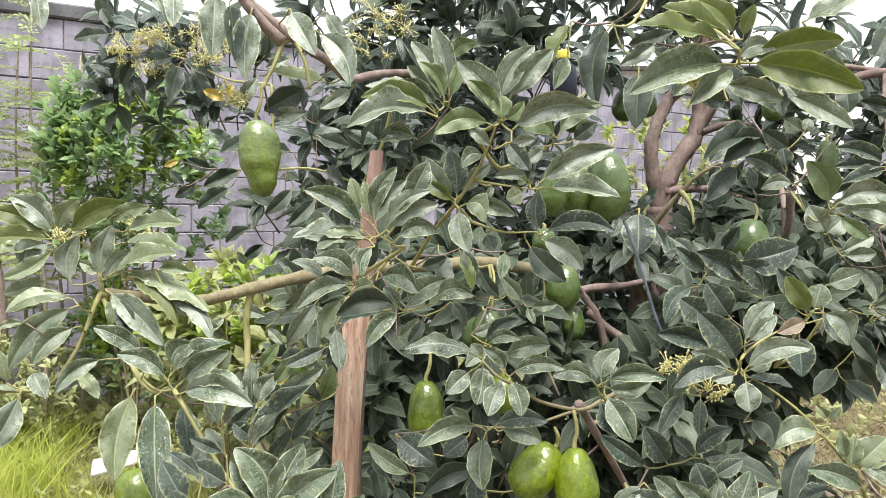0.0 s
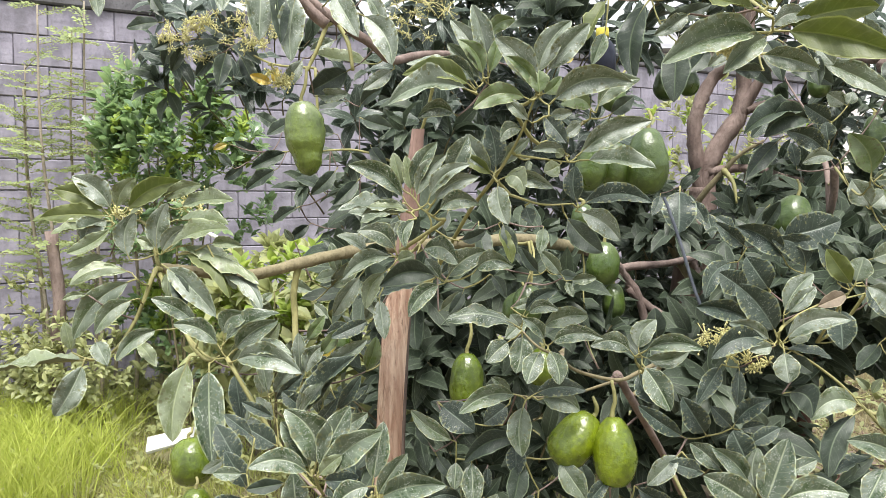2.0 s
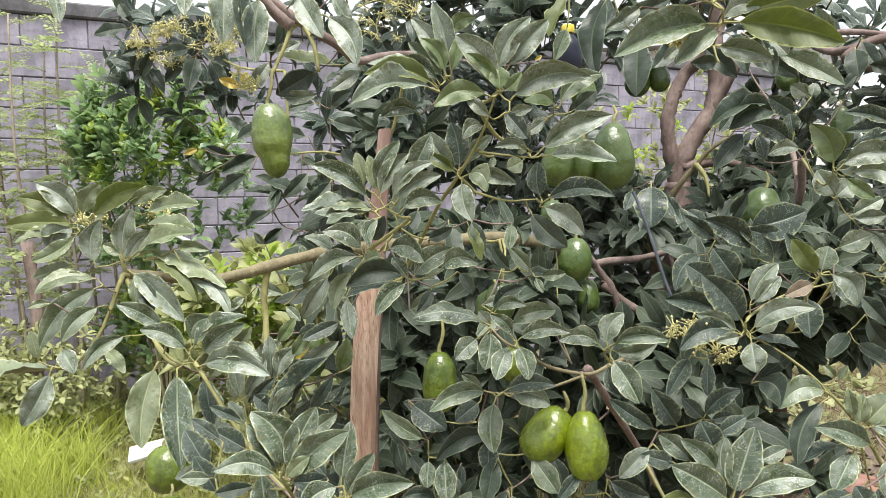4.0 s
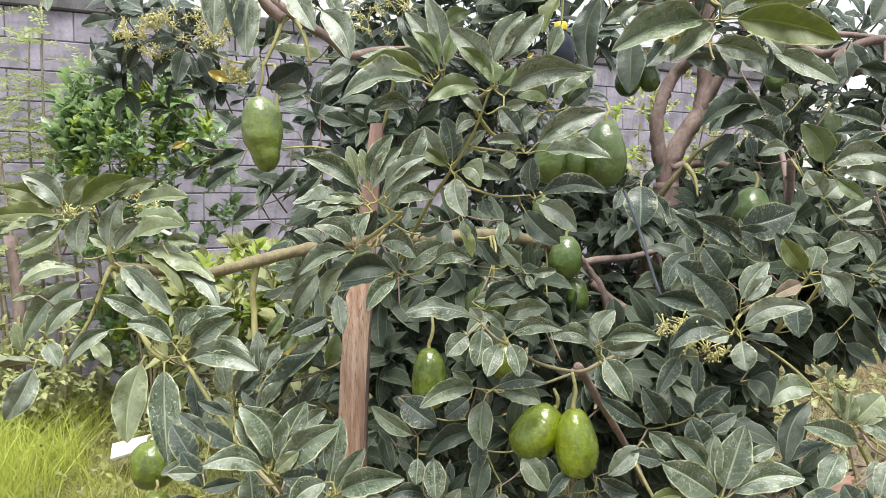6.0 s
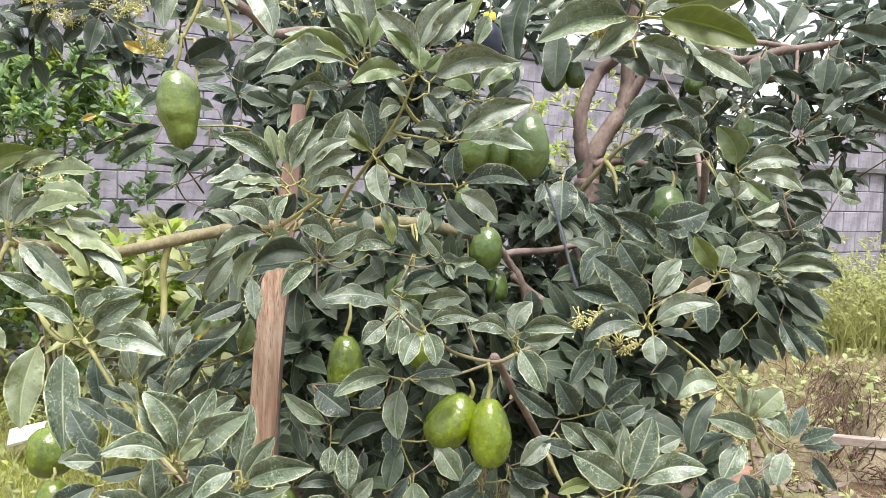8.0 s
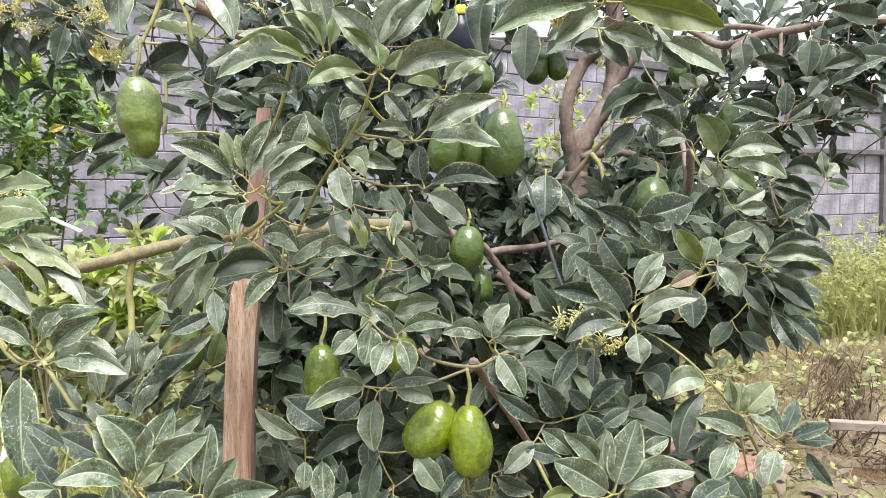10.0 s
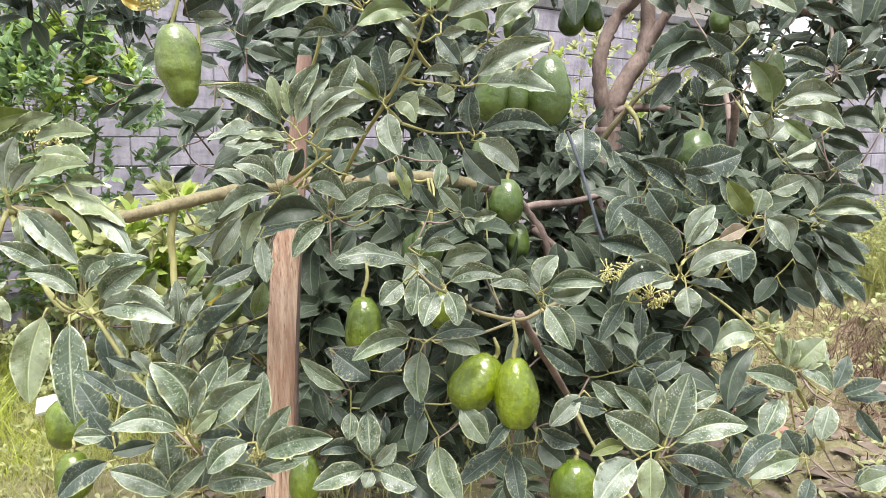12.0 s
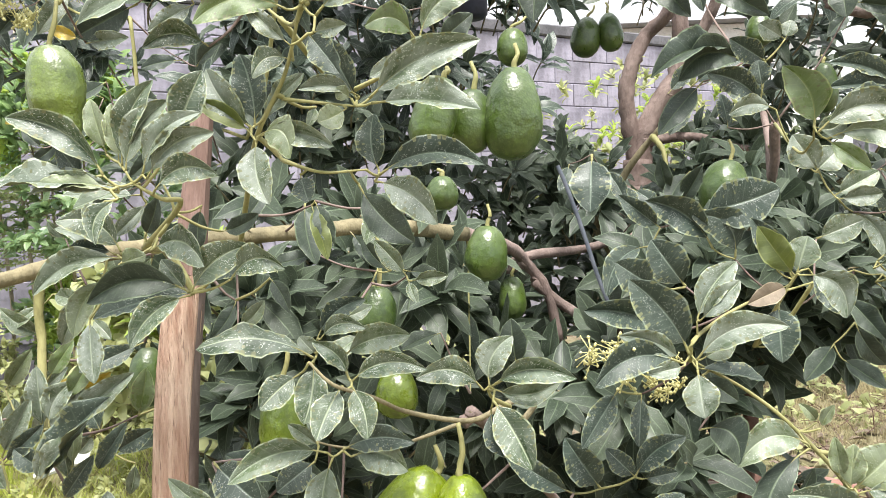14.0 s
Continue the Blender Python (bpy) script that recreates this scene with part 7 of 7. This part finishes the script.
blade_field("grass", "low yellow-green grass in tufts", [(rng.uniform(-2.3, -0.7), rng.uniform(3.2, 5.0), 60, 0.14) for _ in range(70)], GRASS, rng, 0.12, 0.0028)
blade_field("weeds", "dry weeds on the bank", [(rng.uniform(1.6, 4.8), rng.uniform(4.1, 6.3), 90, 0.22) for _ in range(130)], STRAW, rng, 0.13, 0.003)

low = Foliage(along=3)
for k in range(620):
    x, y = rng.uniform(-3.0, 0.0), rng.uniform(2.7, 5.0)
    low.whorl(Vector((x, y, ground_height(x, y) + rng.uniform(0.02, 0.14))), Vector((rng.uniform(-0.4, 0.4), -0.3, 1)), 5, 0.035, rng, (20, 80), 1.3)
for k in range(420):
    x, y = rng.uniform(1.7, 5.6), rng.uniform(4.3, 7.6)
    hgt = 0.12 if y < 6.2 else 0.75
    low.whorl(Vector((x, y, ground_height(x, y) + rng.uniform(0.02, hgt))), Vector((rng.uniform(-0.4, 0.4), -0.3, 1)), 5, 0.07, rng, (20, 80), 1.4)
for k in range(900):
    x = rng.uniform(-3.6, 0.2)
    back = 6.75 + 0.617 * x - 0.25
    y = rng.uniform(4.2, back) if back > 4.3 else 4.2
    top = 0.15 + 0.5 * max(0.0, noise.noise(Vector((x * 1.3, y, 2.0))) + 0.45)
    low.whorl(Vector((x, y, ground_height(x, y) + rng.uniform(0.03, top))), Vector((rng.uniform(-0.4, 0.4), -0.4, 1)), 6, 0.075, rng, (20, 80), 1.3)
for k in range(380):
    x, y = rng.uniform(0.5, 3.2), rng.uniform(2.3, 5.2)
    low.whorl(Vector((x, y, ground_height(x, y) + rng.uniform(0.01, 0.06))), Vector((rng.uniform(-0.4, 0.4), -0.3, 1)), 5, 0.045, rng, (20, 85), 1.4)
tagged(low.done("weeds", LEAF["weed"]), "low broad-leaved weeds", "weeds", kind="stuff")

tall = Foliage(along=3)
for k in range(2600):
    x, y = rng.uniform(2.3, 6.2), rng.uniform(6.0, 7.7)
    tall.whorl(Vector((x, y, ground_height(x, y) + rng.uniform(0.05, 0.55 + 0.45 * rng.random()))), Vector((rng.uniform(-0.5, 0.5), -0.4, 0.8)), 7, 0.065, rng, (20, 80), 0.8)
for k in range(420):
    x, y = rng.uniform(-2.5, -0.6), rng.uniform(3.3, 5.2)
    tall.whorl(Vector((x, y, ground_height(x, y) + rng.uniform(0.01, 0.09 + 0.09 * rng.random()))), Vector((rng.uniform(-0.4, 0.4), -0.3, 1)), 6, 0.045, rng, (20, 85), 1.1)
tagged(tall.done("weeds", LEAF["ripe"]), "yellow-green leafy weeds on the soil by the walls", "weeds", kind="stuff")

LITTER = plain("dead_leaf", (0.11, 0.08, 0.06), (0.23, 0.18, 0.145), 12, 0.8, 0.3, vary=0.6)
dead = Foliage(along=3)
for k in range(900):
    x, y = rng.uniform(-0.8, 2.2), rng.uniform(1.2, 4.2)
    dead.leaf(Vector((x, y, ground_height(x, y) + 0.012)), Vector((rng.uniform(-1, 1), rng.uniform(-1, 1), rng.uniform(-0.1, 0.25))), Vector((rng.uniform(-0.3, 0.3), rng.uniform(-0.3, 0.3), 1)), rng.uniform(0.06, 0.13), 1.1, rng)
tagged(dead.done("leaf_litter", LITTER), "dry brown fallen leaves under the tree", "litter", kind="stuff")

# ditch plank, water and rubble
PLANK = plain("old_plank", (0.24, 0.19, 0.165), (0.40, 0.33, 0.295), 8, 0.8, 0.4, stretch=(0.4, 4, 4))
plank = thing("plank", (2.75, 4.06, 0.0), "pale old timber plank along the edge of the ditch", "plank")
bm = bmesh.new()
box(bm, (-0.06, -0.03, -0.03), (1.15, 0.02, 0.012), Matrix.Translation((2.45, 4.06, 0.0)) @ Matrix.Rotation(-0.305, 4, "Z"), 0.004)
bmesh.ops.bevel(bm, geom=bm.edges[:], offset=0.004, segments=1, affect="EDGES")
part("timber", bm, PLANK, plank, smooth=False)
RUBBLE = plain("broken_brick", (0.24, 0.12, 0.09), (0.34, 0.20, 0.16), 16, 0.9, 0.6)
for k in range(16):
    x, y = 1.48 + rng.uniform(-0.32, 0.25), 3.55 + rng.uniform(-0.2, 0.2)
    bm = bmesh.new()
    s = rng.uniform(0.025, 0.06)
    box(bm, (-s * 1.4, -s, -s * 0.5), (s * 1.4, s, s * 0.5), Matrix.Translation((x, y, ground_height(x, y) + s * 0.35)) @ Matrix.Rotation(rng.uniform(0, 3), 4, "Z") @ Matrix.Rotation(rng.uniform(-0.3, 0.3), 4, "X"), s * 0.25)
    bmesh.ops.bevel(bm, geom=bm.edges[:], offset=s * 0.15, segments=1, affect="EDGES")
    tagged(part("brick_fragment", bm, RUBBLE, smooth=False), "broken piece of red brick lying on the soil", "rubble", "brick fragments")

# clods and dead twigs on the bank, muddy water in the ditch
clods = bmesh.new()
for k in range(900):
    x, y = rng.uniform(0.6, 4.2), rng.uniform(2.6, 5.6)
    s = rng.uniform(0.004, 0.016)
    m = Matrix.Translation((x, y, ground_height(x, y) + s * 0.2)) @ Matrix.Rotation(rng.uniform(0, 6), 4, Vector((0.3, 0.5, 1)).normalized())
    box(clods, (-s * 1.2, -s, -s * 0.7), (s * 1.2, s, s * 0.7), m, s * 0.4)
CLOD = plain("earth_clod", (0.13, 0.095, 0.070), (0.26, 0.205, 0.160), 14, 0.95, 0.7)
tagged(part("soil_clods", clods, CLOD, smooth=False), "loose brown clods of earth on the bank", "soil", kind="stuff")
brush = bmesh.new()
for k in range(380):
    x, y = rng.uniform(1.2, 4.0), rng.uniform(2.8, 5.4)
    a_ = rng.uniform(0, 6.28)
    L_ = rng.uniform(0.08, 0.3)
    q = Vector((x, y, ground_height(x, y) + 0.01))
    e = q + Vector((math.cos(a_) * L_, math.sin(a_) * L_, rng.uniform(0.0, 0.12)))
    tube(brush, (q, (q + e) / 2 + Vector((0.01, 0, 0.02)), e), 0.0025, 0.0012, 4, 0.1, k, 2)
for k in range(420):
    # roots and dry growth on the bank under the plank and along the gully
    if k % 2:
        q = Vector((2.4, 3.99, 0)) + Vector((0.954, -0.30, 0)) * rng.uniform(0, 1.2) + Vector((0, -0.02, rng.uniform(-0.2, -0.03)))
        e = q + Vector((rng.gauss(0, 0.06), rng.uniform(-0.10, -0.02), rng.gauss(-0.04, 0.05)))
    else:
        q = Vector((2.45, 4.1, 0)).lerp(Vector((3.2, 5.6, 0)), rng.random()) + Vector((rng.gauss(0, 0.12), rng.gauss(0, 0.08), 0))
        q.z = ground_height(q.x, q.y)
        e = q + Vector((rng.gauss(0, 0.10), rng.gauss(0, 0.06), rng.uniform(0.03, 0.22)))
    tube(brush, (q, (q + e) / 2 + Vector((0.015, 0, 0.02)), e), 0.004, 0.0015, 4, 0.1, k, 2)
tagged(part("dead_twigs", brush, DRYTWIG), "dry brown twigs and roots on the soil", "twigs", kind="stuff")
g = Graph("muddy_water", 0.12, 0.5)
g.color(g.mix(g.ramp(g.noise(3, detail=4), 0.35, 0.65, 0, 1), (0.085, 0.055, 0.035), (0.13, 0.09, 0.06)))
g.bump(g.noise(14, detail=3), 0.15, 0.004)
bm = bmesh.new()
wv = [bm.verts.new(p) for p in ((1.9, 3.3, -0.21), (3.6, 2.75, -0.21), (3.85, 3.7, -0.21), (2.2, 4.2, -0.21))]
bm.faces.new(wv)
tagged(part("water", bm, g.mat), "still brown muddy water in the ditch", "water", kind="structure")
